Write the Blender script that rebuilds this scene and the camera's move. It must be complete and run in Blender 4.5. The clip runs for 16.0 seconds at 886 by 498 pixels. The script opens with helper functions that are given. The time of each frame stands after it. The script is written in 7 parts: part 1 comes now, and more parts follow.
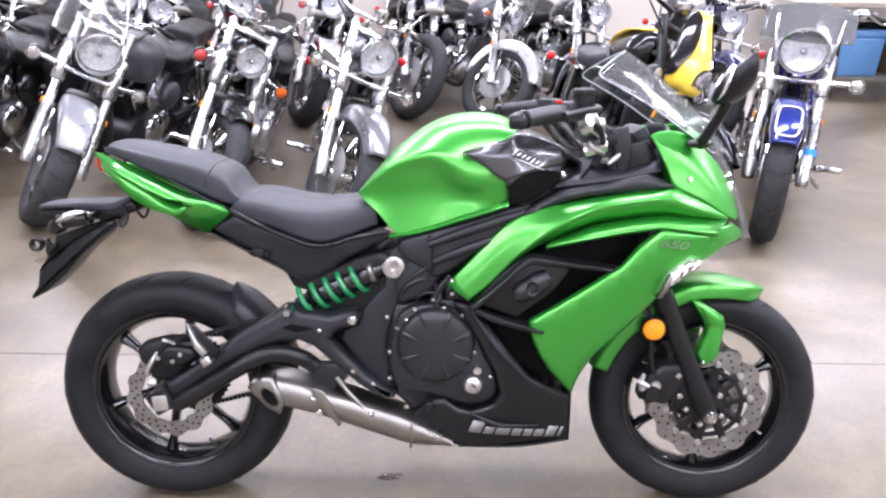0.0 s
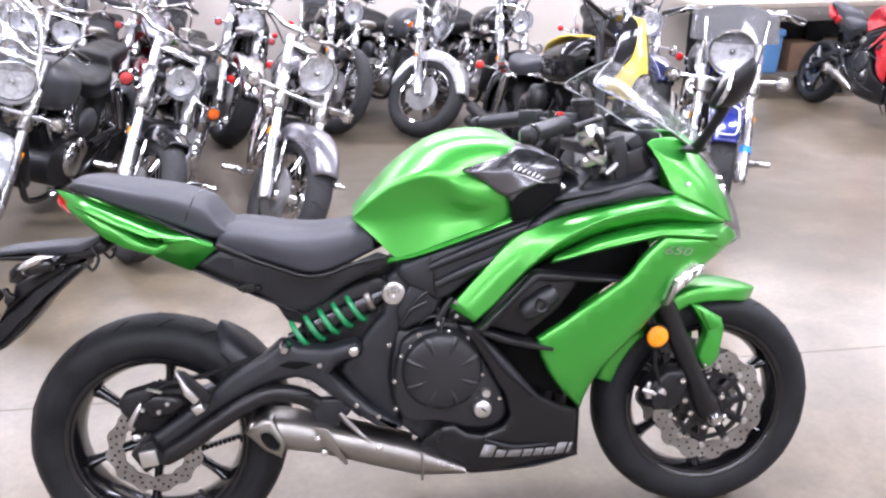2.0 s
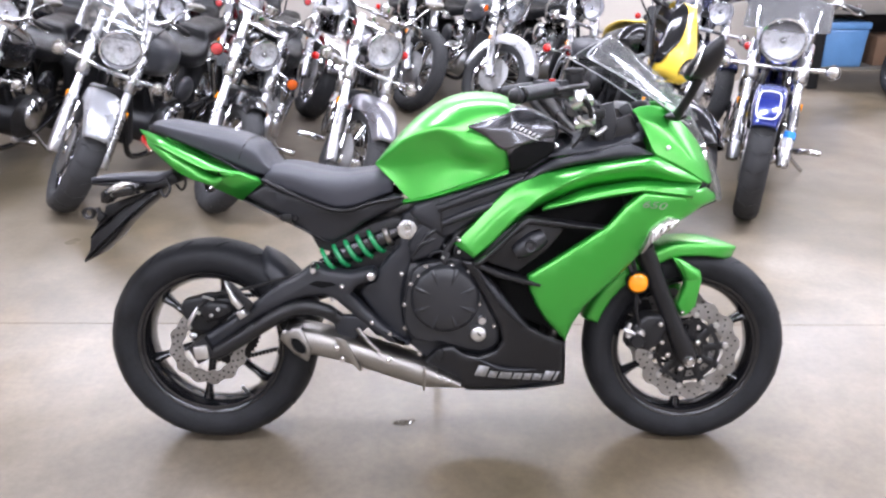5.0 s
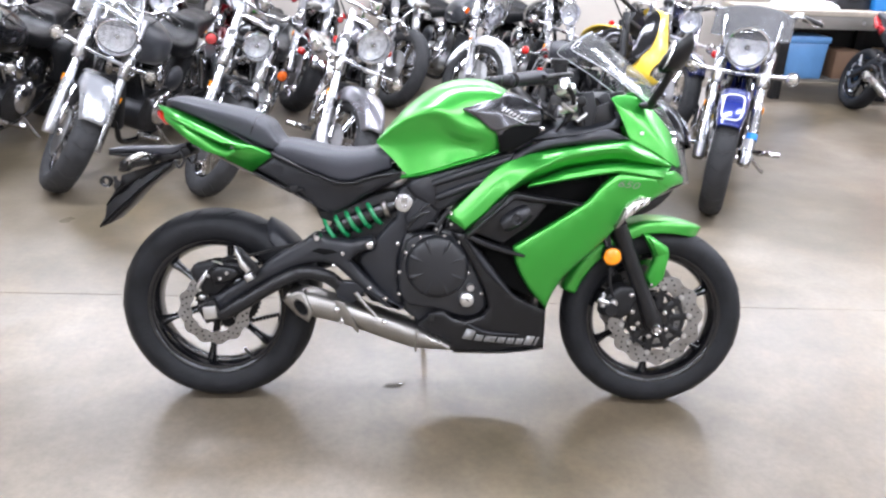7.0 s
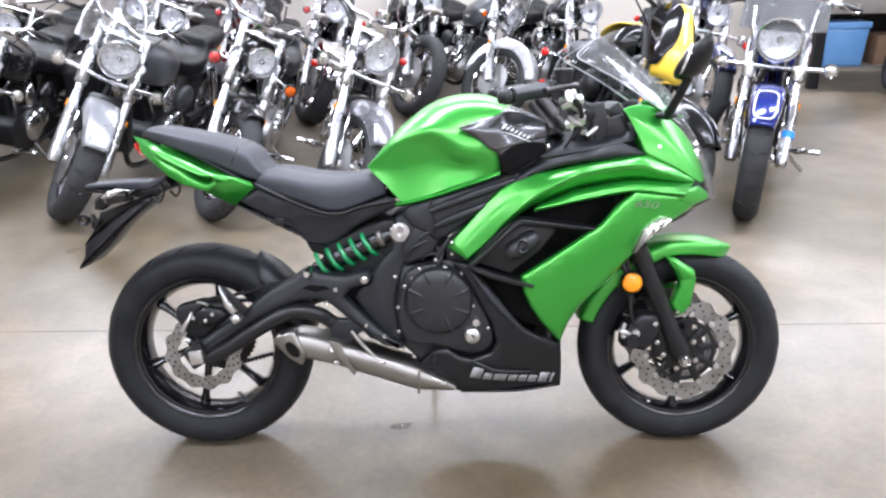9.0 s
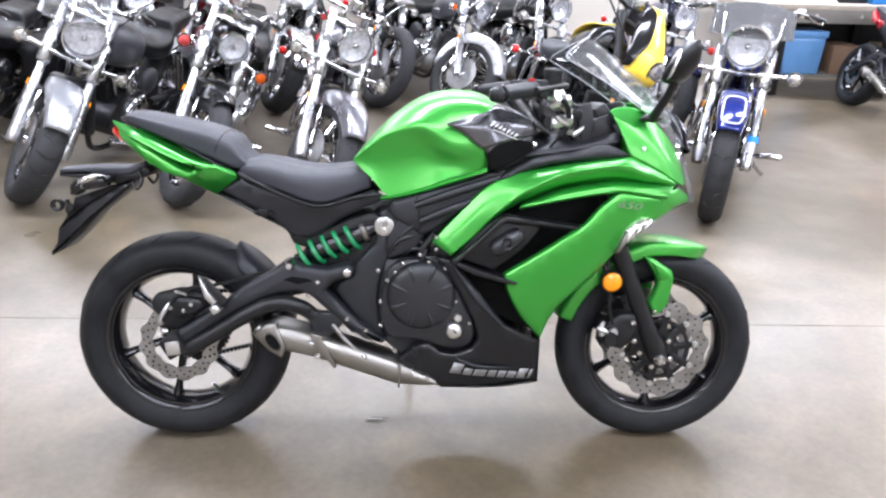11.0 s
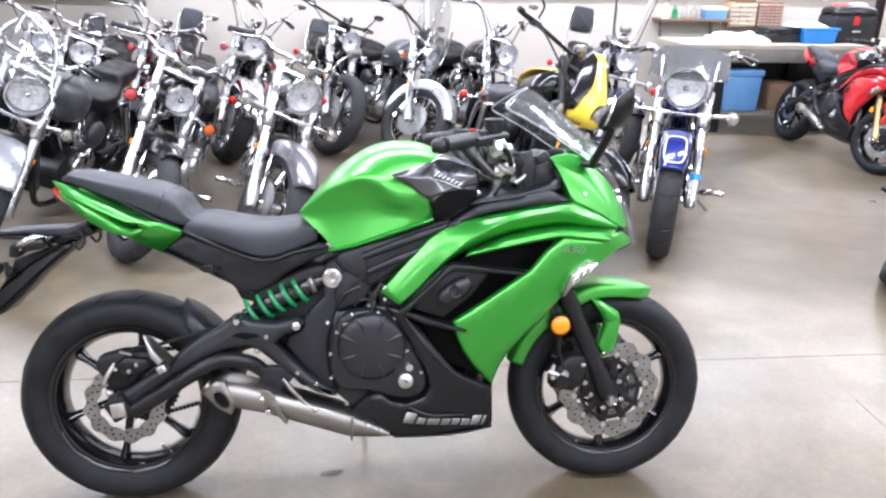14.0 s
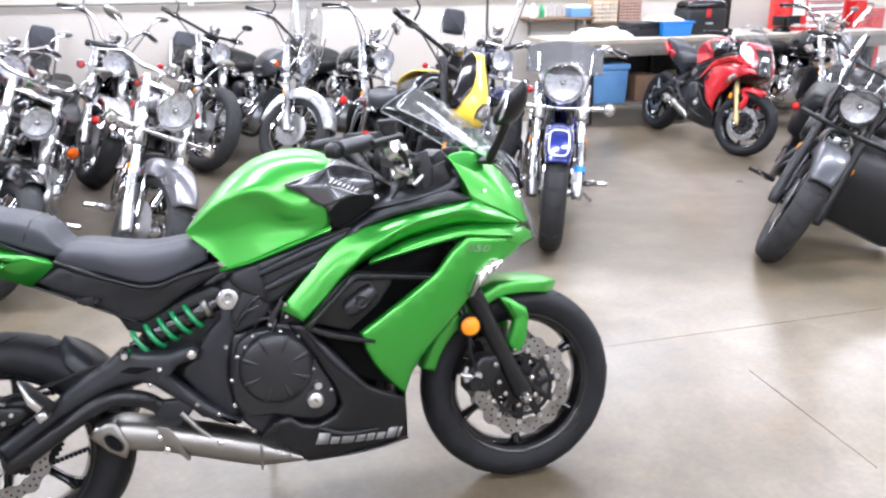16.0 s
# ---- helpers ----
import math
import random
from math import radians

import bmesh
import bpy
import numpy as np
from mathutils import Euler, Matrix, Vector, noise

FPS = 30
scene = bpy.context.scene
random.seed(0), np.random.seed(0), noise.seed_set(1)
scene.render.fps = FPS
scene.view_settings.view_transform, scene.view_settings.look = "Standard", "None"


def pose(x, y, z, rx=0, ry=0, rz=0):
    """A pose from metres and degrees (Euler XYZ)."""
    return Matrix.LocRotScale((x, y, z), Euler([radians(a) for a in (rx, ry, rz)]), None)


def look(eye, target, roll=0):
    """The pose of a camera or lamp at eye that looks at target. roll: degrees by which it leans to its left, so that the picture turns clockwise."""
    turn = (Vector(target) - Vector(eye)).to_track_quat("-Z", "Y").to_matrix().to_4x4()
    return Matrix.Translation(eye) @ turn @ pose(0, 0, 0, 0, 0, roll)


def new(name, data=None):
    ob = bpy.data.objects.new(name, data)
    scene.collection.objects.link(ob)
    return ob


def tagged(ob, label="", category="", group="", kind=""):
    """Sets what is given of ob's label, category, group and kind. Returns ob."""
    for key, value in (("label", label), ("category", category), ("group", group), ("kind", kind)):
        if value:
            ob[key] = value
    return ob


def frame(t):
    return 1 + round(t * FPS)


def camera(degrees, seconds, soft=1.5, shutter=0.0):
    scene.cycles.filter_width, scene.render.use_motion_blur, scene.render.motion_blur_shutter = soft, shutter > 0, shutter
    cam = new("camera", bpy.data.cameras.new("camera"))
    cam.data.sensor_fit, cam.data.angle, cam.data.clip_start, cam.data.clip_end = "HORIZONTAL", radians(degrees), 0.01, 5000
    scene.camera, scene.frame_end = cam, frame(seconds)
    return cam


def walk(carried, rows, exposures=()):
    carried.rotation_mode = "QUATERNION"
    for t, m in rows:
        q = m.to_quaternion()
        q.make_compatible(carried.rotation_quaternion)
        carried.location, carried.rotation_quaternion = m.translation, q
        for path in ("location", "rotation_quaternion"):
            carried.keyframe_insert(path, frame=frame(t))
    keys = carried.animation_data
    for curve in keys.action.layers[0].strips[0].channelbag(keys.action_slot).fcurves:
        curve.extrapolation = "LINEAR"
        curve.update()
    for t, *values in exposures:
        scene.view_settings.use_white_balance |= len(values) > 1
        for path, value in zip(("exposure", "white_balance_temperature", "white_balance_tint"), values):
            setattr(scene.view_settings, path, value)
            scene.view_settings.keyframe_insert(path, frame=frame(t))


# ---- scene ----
cam = camera(59.8, 16.0, 2.4)
PATH = [
    (0, (0.744, -1.745, 1.495), (0.712, 0.091, 0.703), 0.2),
    (0.5, (0.684, -1.716, 1.489), (0.638, 0.123, 0.704), 0.9),
    (1, (0.604, -1.701, 1.503), (0.613, 0.123, 0.683), -1.4),
    (1.5, (0.536, -1.671, 1.505), (0.602, 0.183, 0.756), -1.6),
    (2, (0.524, -1.661, 1.495), (0.73, 0.174, 0.725), -0.7),
    (2.5, (0.535, -1.686, 1.501), (0.856, 0.128, 0.722), -0.7),
    (3, (0.554, -1.699, 1.497), (0.942, 0.106, 0.729), -1.2),
    (3.5, (0.588, -1.715, 1.485), (1.051, 0.068, 0.706), -0.1),
    (4, (0.708, -1.795, 1.493), (1.119, -0.007, 0.697), 0.3),
    (4.5, (0.766, -1.904, 1.499), (0.971, -0.08, 0.702), 0.7),
    (5, (0.723, -2.012, 1.503), (0.694, -0.177, 0.708), -0.3),
    (5.2, (0.694, -2.076, 1.492), (0.652, -0.236, 0.708), -0.4),
    (7.3, (0.651, -2.238, 1.487), (0.717, -0.398, 0.707), 2.3),
    (7.5, (0.684, -2.185, 1.484), (0.748, -0.345, 0.701), 2.6),
    (8, (0.764, -2.062, 1.5), (0.707, -0.206, 0.755), 1.0),
    (8.5, (0.767, -2.018, 1.491), (0.698, -0.169, 0.73), -1.2),
    (11, (0.675, -2.015, 1.5), (0.75, -0.183, 0.703), 1.7),
    (11.5, (0.664, -2.023, 1.512), (0.729, -0.184, 0.73), 2.1),
    (12, (0.671, -2.023, 1.512), (0.714, -0.178, 0.742), 1.0),
    (12.5, (0.691, -2.033, 1.509), (0.758, -0.181, 0.757), 0.5),
    (13, (0.714, -2.023, 1.524), (0.854, -0.17, 0.785), 0.1),
    (13.5, (0.719, -2.024, 1.529), (0.911, -0.168, 0.811), 0.5),
    (14, (0.708, -2.02, 1.528), (0.887, -0.154, 0.83), 0.9),
    (14.5, (0.722, -2.015, 1.526), (0.89, -0.14, 0.85), -0.1),
    (15, (0.741, -2.003, 1.526), (0.994, -0.133, 0.864), -0.3),
    (15.5, (0.727, -1.984, 1.518), (1.057, -0.122, 0.865), -0.4),
    (16, (0.675, -1.946, 1.498), (1.145, -0.125, 0.818), -0.7),
]
walk(cam, [(t, look(eye, target, roll)) for t, eye, target, roll in PATH], [(0.0, 0.03, 6500, 19), (4.2, 0.03, 6500, 19), (5.2, 0.0, 6500, 15), (7.5, 0.0, 6480, 12), (16.0, 0.0, 6450, 12)])

# ---- light: white ceiling tubes in a closed hall ----
world = bpy.data.worlds.new("hall_air")
world.use_nodes = True
world.node_tree.nodes["Background"].inputs[0].default_value = (0.9, 0.95, 1.0, 1)
world.node_tree.nodes["Background"].inputs[1].default_value = 0.05
scene.world = world
# Unseen ceiling and lamps: height, rows and power fitted to the floor glare.
LAMP_Z = 3.4
# The column at x 7.6 is added to brighten the bench side.
LAMPS = [(lx, ly) for ly in (-4.4, -1.6, 1.4, 5.5) for lx in (-2.6, 0.8, 4.2, 7.6)]
POWER = {-4.4: 112, -1.6: 108, 1.4: 210, 5.5: 200}
for lx, ly in LAMPS:
    lamp = bpy.data.lights.new("tube_light", "AREA")
    lamp.shape, lamp.size, lamp.size_y = "RECTANGLE", 2.9, 0.34
    lamp.energy, lamp.color = POWER[ly], (0.800, 0.855, 1.0)
    ob = new("tube_light", lamp)
    ob.matrix_world = pose(lx, ly, LAMP_Z - 0.09)


# ---- materials ----
def mat(name, color, rough=0.5, metal=0.0, var=0.12, scale=8.0, bump=0.0, bscale=60.0, coat=0.0, coat_rough=0.05, rvar=0.1, spec=0.5, rand=0.0):
    """A surface with two scales of variation in colour and roughness, and fine relief."""
    m = bpy.data.materials.new(name)
    m.use_nodes = True
    nt = m.node_tree
    b = nt.nodes["Principled BSDF"]
    b.inputs["Metallic"].default_value = metal
    b.inputs["Specular IOR Level"].default_value = spec
    b.inputs["Coat Weight"].default_value = coat
    b.inputs["Coat Roughness"].default_value = coat_rough
    tc = nt.nodes.new("ShaderNodeTexCoord")
    n1 = nt.nodes.new("ShaderNodeTexNoise")
    n1.inputs["Scale"].default_value, n1.inputs["Detail"].default_value = scale, 6
    n2 = nt.nodes.new("ShaderNodeTexNoise")
    n2.inputs["Scale"].default_value, n2.inputs["Detail"].default_value = bscale, 3
    for n in (n1, n2):
        nt.links.new(tc.outputs["Object"], n.inputs["Vector"])
    add = nt.nodes.new("ShaderNodeMath")
    add.operation = "MULTIPLY_ADD"
    nt.links.new(n2.outputs["Fac"], add.inputs[0])
    add.inputs[1].default_value = 0.35
    nt.links.new(n1.outputs["Fac"], add.inputs[2])
    ramp = nt.nodes.new("ShaderNodeMapRange")
    ramp.inputs["From Min"].default_value, ramp.inputs["From Max"].default_value = 0.35, 1.0
    ramp.inputs["To Min"].default_value, ramp.inputs["To Max"].default_value = 1 - var, 1 + var
    nt.links.new(add.outputs[0], ramp.inputs["Value"])
    mul = nt.nodes.new("ShaderNodeVectorMath")
    mul.operation = "SCALE"
    mul.inputs[0].default_value = color
    nt.links.new(ramp.outputs[0], mul.inputs["Scale"])
    nt.links.new(mul.outputs[0], b.inputs["Base Color"])
    rr = nt.nodes.new("ShaderNodeMapRange")
    rr.inputs["To Min"].default_value, rr.inputs["To Max"].default_value = max(0.0, rough - rvar), min(1.0, rough + rvar)
    rr.inputs["From Min"].default_value, rr.inputs["From Max"].default_value = 0.3, 0.7
    nt.links.new(n1.outputs["Fac"], rr.inputs["Value"])
    nt.links.new(rr.outputs[0], b.inputs["Roughness"])
    if bump:
        bp = nt.nodes.new("ShaderNodeBump")
        bp.inputs["Strength"].default_value, bp.inputs["Distance"].default_value = bump, 0.002
        nt.links.new(n2.outputs["Fac"], bp.inputs["Height"])
        nt.links.new(bp.outputs[0], b.inputs["Normal"])
    return m


def clear(name, color=(1, 1, 1), rough=0.02, mixed=0.12, ior=1.45, haze=0.02, gloss=0.5):
    """Thin clear plastic or glass: mostly see-through, with a real gloss."""
    m = bpy.data.materials.new(name)
    m.use_nodes = True
    nt = m.node_tree
    nt.nodes.remove(nt.nodes["Principled BSDF"])
    out = nt.nodes["Material Output"]
    tr = nt.nodes.new("ShaderNodeBsdfTransparent")
    tr.inputs[0].default_value = (*color, 1)
    gl = nt.nodes.new("ShaderNodeBsdfGlossy")
    gl.inputs["Roughness"].default_value = rough
    fr = nt.nodes.new("ShaderNodeFresnel")
    fr.inputs["IOR"].default_value = ior
    mx = nt.nodes.new("ShaderNodeMixShader")
    ad = nt.nodes.new("ShaderNodeMath")
    ad.operation = "MULTIPLY_ADD"
    ad.use_clamp = True
    ad.inputs[1].default_value = gloss
    ad.inputs[2].default_value = mixed * 0.5
    nt.links.new(fr.outputs[0], ad.inputs[0])
    nt.links.new(ad.outputs[0], mx.inputs[0])
    nt.links.new(tr.outputs[0], mx.inputs[1])
    nt.links.new(gl.outputs[0], mx.inputs[2])
    df = nt.nodes.new("ShaderNodeBsdfDiffuse")
    df.inputs[0].default_value = (0.8, 0.8, 0.8, 1)
    dust = nt.nodes.new("ShaderNodeMixShader")
    dust.inputs[0].default_value = haze
    nt.links.new(mx.outputs[0], dust.inputs[1])
    nt.links.new(df.outputs[0], dust.inputs[2])
    nt.links.new(dust.outputs[0], out.inputs[0])
    return m


def concrete(name):
    """Sealed, worn concrete: cloudy brown and grey stains, fine grit, a soft gloss."""
    m = mat(name, (0.40, 0.375, 0.35), 0.34, 0, 0.25, 0.9, 0.03, 90, rvar=0.08, coat=0.38, coat_rough=0.30, spec=0.25)
    nt = m.node_tree
    b = nt.nodes["Principled BSDF"]
    b.inputs["Coat IOR"].default_value = 1.6
    tc = [n for n in nt.nodes if n.type == "TEX_COORD"][0]
    big = nt.nodes.new("ShaderNodeTexNoise")
    big.inputs["Scale"].default_value, big.inputs["Detail"].default_value, big.inputs["Distortion"].default_value = 0.55, 8, 0.6
    nt.links.new(tc.outputs["Object"], big.inputs["Vector"])
    cr = nt.nodes.new("ShaderNodeValToRGB")
    cr.color_ramp.elements[0].position, cr.color_ramp.elements[0].color = 0.38, (0.092, 0.072, 0.043, 1)
    cr.color_ramp.elements[1].position, cr.color_ramp.elements[1].color = 0.62, (0.222, 0.187, 0.145, 1)
    nt.links.new(big.outputs["Fac"], cr.inputs[0])
    fine = nt.nodes.new("ShaderNodeTexNoise")
    fine.inputs["Scale"].default_value, fine.inputs["Detail"].default_value = 6.0, 9
    nt.links.new(tc.outputs["Object"], fine.inputs["Vector"])
    mr = nt.nodes.new("ShaderNodeMapRange")
    mr.inputs["From Min"].default_value, mr.inputs["From Max"].default_value = 0.3, 0.75
    mr.inputs["To Min"].default_value, mr.inputs["To Max"].default_value = 0.80, 1.12
    nt.links.new(fine.outputs["Fac"], mr.inputs["Value"])
    sc = nt.nodes.new("ShaderNodeVectorMath")
    sc.operation = "SCALE"
    blot = nt.nodes.new("ShaderNodeTexNoise")
    blot.inputs["Scale"].default_value, blot.inputs["Detail"].default_value, blot.inputs["Distortion"].default_value = 2.3, 7, 0.9
    nt.links.new(tc.outputs["Object"], blot.inputs["Vector"])
    bl = nt.nodes.new("ShaderNodeMapRange")
    bl.inputs["From Min"].default_value, bl.inputs["From Max"].default_value = 0.50, 0.72
    bl.inputs["To Min"].default_value, bl.inputs["To Max"].default_value = 0.0, 0.6
    nt.links.new(blot.outputs["Fac"], bl.inputs["Value"])
    tan = nt.nodes.new("ShaderNodeMix")
    tan.data_type = "RGBA"
    tan.inputs["B"].default_value = (0.180, 0.136, 0.087, 1)
    nt.links.new(bl.outputs[0], tan.inputs["Factor"])
    nt.links.new(cr.outputs[0], tan.inputs["A"])
    nt.links.new(tan.outputs["Result"], sc.inputs[0])
    grit = nt.nodes.new("ShaderNodeTexNoise")
    grit.inputs["Scale"].default_value, grit.inputs["Detail"].default_value, grit.inputs["Roughness"].default_value = 38.0, 6, 0.7
    nt.links.new(tc.outputs["Object"], grit.inputs["Vector"])
    gr = nt.nodes.new("ShaderNodeMapRange")
    gr.inputs["From Min"].default_value, gr.inputs["From Max"].default_value = 0.28, 0.62
    gr.inputs["To Min"].default_value, gr.inputs["To Max"].default_value = 0.80, 1.04
    nt.links.new(grit.outputs["Fac"], gr.inputs["Value"])
    both = nt.nodes.new("ShaderNodeMath")
    both.operation = "MULTIPLY"
    nt.links.new(mr.outputs[0], both.inputs[0])
    nt.links.new(gr.outputs[0], both.inputs[1])
    nt.links.new(both.outputs[0], sc.inputs["Scale"])
    nt.links.new(sc.outputs[0], b.inputs["Base Color"])
    return m


GREEN = mat("pearl_green_paint", (0.021, 0.330, 0.036), 0.35, 0.56, 0.04, 3, 0.02, 900, coat=0.5, coat_rough=0.20, rvar=0.03)
flake = GREEN.node_tree.nodes.new("ShaderNodeBsdfAnisotropic")
flake.inputs["Color"].default_value, flake.inputs["Roughness"].default_value = (0.42, 0.60, 0.12, 1), 0.27
blend = GREEN.node_tree.nodes.new("ShaderNodeMixShader")
blend.inputs[0].default_value = 0.07
GREEN.node_tree.links.new(GREEN.node_tree.nodes["Principled BSDF"].outputs[0], blend.inputs[1])
GREEN.node_tree.links.new(flake.outputs[0], blend.inputs[2])
GREEN.node_tree.links.new(blend.outputs[0], GREEN.node_tree.nodes["Material Output"].inputs[0])
MATTE = mat("matte_black_plastic", (0.0138, 0.0148, 0.0180), 0.40, 0, 0.2, 9, 0.12, 700, rvar=0.07, spec=0.40)
SATIN = mat("satin_black_paint", (0.008, 0.008, 0.009), 0.34, 0, 0.2, 9, 0.04, 300, rvar=0.06, spec=0.35)
GLOSS = mat("gloss_black_paint", (0.007, 0.007, 0.008), 0.14, 0, 0.2, 6, coat=0.3, rvar=0.03, spec=0.4)
VINYL = mat("black_seat_vinyl", (0.031, 0.032, 0.039), 0.55, 0, 0.18, 7, 0.35, 420, rvar=0.05, spec=0.4)
RUBBER = mat("tyre_rubber", (0.0135, 0.0140, 0.0155), 0.56, 0, 0.5, 14, 0.4, 160, rvar=0.14, spec=0.19)
DUSTY = mat("dusty_tyre_rubber", (0.028, 0.028, 0.029), 0.7, 0, 0.4, 14, 0.4, 160, rvar=0.14, spec=0.25)
CHROME = mat("chrome", (0.63, 0.63, 0.645), 0.08, 1, 0.10, 9, 0.04, 40, rvar=0.04)
FORKALU = mat("polished_fork_metal", (0.52, 0.52, 0.53), 0.27, 1, 0.08, 10, 0.05, 120, rvar=0.08)
ALU = mat("cast_aluminium", (0.62, 0.62, 0.62), 0.34, 1, 0.15, 12, 0.1, 260, rvar=0.1)
STEEL = mat("brushed_stainless_steel", (0.268, 0.256, 0.238), 0.38, 1, 0.18, 5, 0.10, 240, rvar=0.12)
DISC = mat("brake_disc_steel", (0.32, 0.315, 0.31), 0.40, 1, 0.25, 25, 0.08, 240, rvar=0.12)
DARK = mat("dark_cast_metal", (0.012, 0.012, 0.013), 0.42, 0.2, 0.3, 14, 0.15, 200, rvar=0.1, spec=0.35)
CASE = mat("engine_black_finish", (0.0115, 0.0122, 0.0145), 0.40, 0.0, 0.15, 10, 0.1, 320, rvar=0.08, spec=0.5)
# Near-black with little gloss: shade of grooves, holes and hollows put into colour.
VOID = mat("shade_black", (0.004, 0.004, 0.004), 0.7, 0, 0.2, 9, spec=0.1)
SPRING = mat("green_spring_paint", (0.006, 0.21, 0.07), 0.3, 0, 0.1, 8, coat=0.5)
AMBER = mat("amber_lens", (0.95, 0.30, 0.004), 0.18, 0, 0.1, 30, coat=0.6)
REDLENS = mat("red_lens", (0.55, 0.012, 0.010), 0.18, 0, 0.1, 30, coat=0.6)
REDLENS2 = mat("bright_red_lens", (0.46, 0.050, 0.050), 0.2, 0, 0.25, 30, coat=0.6)
ORANGELENS = mat("deep_orange_lens", (0.62, 0.10, 0.005), 0.18, 0, 0.25, 30, coat=0.6)
WHITE = mat("white_paint", (0.80, 0.80, 0.79), 0.4, 0, 0.06, 9)
PANELGREY = mat("dark_metallic_paint", (0.075, 0.075, 0.082), 0.24, 0.8, 0.05, 6, 0.02, 900, coat=0.8, coat_rough=0.08, rvar=0.04)
BADGE = mat("dull_grey_badge", (0.16, 0.22, 0.15), 0.4, 0.2, 0.12, 12)
GREYMARK = mat("silver_lettering", (0.30, 0.30, 0.30), 0.4, 0.2, 0.12, 12)
SMOKED = clear("smoked_screen", (0.90, 0.91, 0.92), 0.14, 0.02, haze=0.03, gloss=0.07)
SCREENEDGE = mat("pale_screen_edge", (0.42, 0.43, 0.44), 0.35, 0, 0.1, 20)
LENSCLEAR = clear("clear_headlight_lens", (0.90, 0.91, 0.92), 0.05, 0.06, haze=0.02, gloss=0.3)
TINTED = clear("dark_tinted_screen", (0.30, 0.30, 0.31), 0.06, 0.08, haze=0.08, gloss=0.4)
SCREEN = clear("clear_screen", (0.93, 0.94, 0.95), 0.03, 0.05)
GLASS = clear("lamp_glass", (0.97, 0.98, 1.0), 0.04, 0.10)
MIRROR = mat("mirror_glass", (0.75, 0.77, 0.78), 0.03, 1, 0.02, 5, rvar=0.01)
SILVER = mat("silver_paint", (0.38, 0.39, 0.41), 0.28, 0.7, 0.06, 5, coat=0.6, rvar=0.04)
PALESILVER = mat("pale_silver_paint", (0.60, 0.60, 0.61), 0.28, 0.6, 0.06, 5, coat=0.6, rvar=0.04)
GREYPAINT = mat("grey_violet_paint", (0.20, 0.195, 0.215), 0.28, 0.7, 0.06, 5, coat=0.6, rvar=0.04)
GUNMETAL = mat("dark_grey_paint", (0.05, 0.052, 0.058), 0.4, 0.3, 0.08, 5, coat=0.3, rvar=0.05)
BLUE = mat("deep_blue_paint", (0.010, 0.022, 0.17), 0.22, 0.3, 0.06, 5, coat=1.0, rvar=0.04)
NAVY = mat("navy_paint", (0.012, 0.018, 0.075), 0.22, 0.3, 0.06, 5, coat=1.0, rvar=0.04)
MAROON = mat("maroon_paint", (0.16, 0.012, 0.016), 0.22, 0.3, 0.06, 5, coat=1.0, rvar=0.04)
YELLOW = mat("yellow_paint", (0.86, 0.60, 0.06), 0.3, 0.0, 0.06, 5, coat=0.8, rvar=0.04)
RED = mat("bright_red_paint", (0.55, 0.010, 0.020), 0.28, 0.1, 0.06, 5, coat=0.8, rvar=0.04)
LEATHER = mat("black_leather", (0.0055, 0.0055, 0.006), 0.42, 0, 0.25, 8, 0.5, 110, rvar=0.12, spec=0.15)
TAPE = mat("blue_tape", (0.01, 0.22, 0.75), 0.5, 0, 0.1, 20)
GOLD = mat("gold_anodised", (0.36, 0.27, 0.13), 0.42, 1, 0.1, 10)
FLOOR = concrete("sealed_concrete")
GROOVE = mat("joint_filler", (0.25, 0.235, 0.21), 0.7, 0, 0.25, 12, 0.3, 90)
WALL = mat("cream_wall_paint", (0.50, 0.46, 0.405), 0.6, 0, 0.06, 1.6, 0.15, 45)
CEIL = mat("grey_white_ceiling", (0.50, 0.50, 0.49), 0.7, 0, 0.08, 2)
FIXTURE = mat("white_enamel", (0.8, 0.8, 0.8), 0.35, 0, 0.04, 6)
TUBEGLASS = bpy.data.materials.new("lit_tube")
TUBEGLASS.use_nodes = True
TUBEGLASS.node_tree.nodes["Principled BSDF"].inputs["Emission Color"].default_value = (1, 0.98, 0.95, 1)
TUBEGLASS.node_tree.nodes["Principled BSDF"].inputs["Emission Strength"].default_value = 6
WOODTOP = mat("worn_bench_wood", (0.36, 0.32, 0.26), 0.6, 0, 0.25, 6, 0.3, 60)
BENCHGREY = mat("grey_bench_steel", (0.19, 0.18, 0.16), 0.45, 0.2, 0.2, 6, 0.1, 80)
BROWN = mat("brown_board", (0.17, 0.10, 0.06), 0.6, 0, 0.2, 8, 0.2, 60)
BINBLUE = mat("blue_bin_plastic", (0.02, 0.20, 0.55), 0.4, 0, 0.1, 8)
COOLER = mat("pale_blue_plastic", (0.10, 0.24, 0.46), 0.4, 0, 0.12, 8)
CARTON = mat("carton", (0.42, 0.28, 0.16), 0.7, 0, 0.15, 9, 0.2, 60)
RUST = mat("rust_brown_drawer", (0.40, 0.26, 0.21), 0.5, 0, 0.15, 9)
BEIGE = mat("beige_plastic", (0.50, 0.44, 0.36), 0.45, 0, 0.1, 9)
TOOLRED = mat("red_tool_chest_enamel", (0.55, 0.02, 0.02), 0.3, 0, 0.08, 9, coat=0.5)


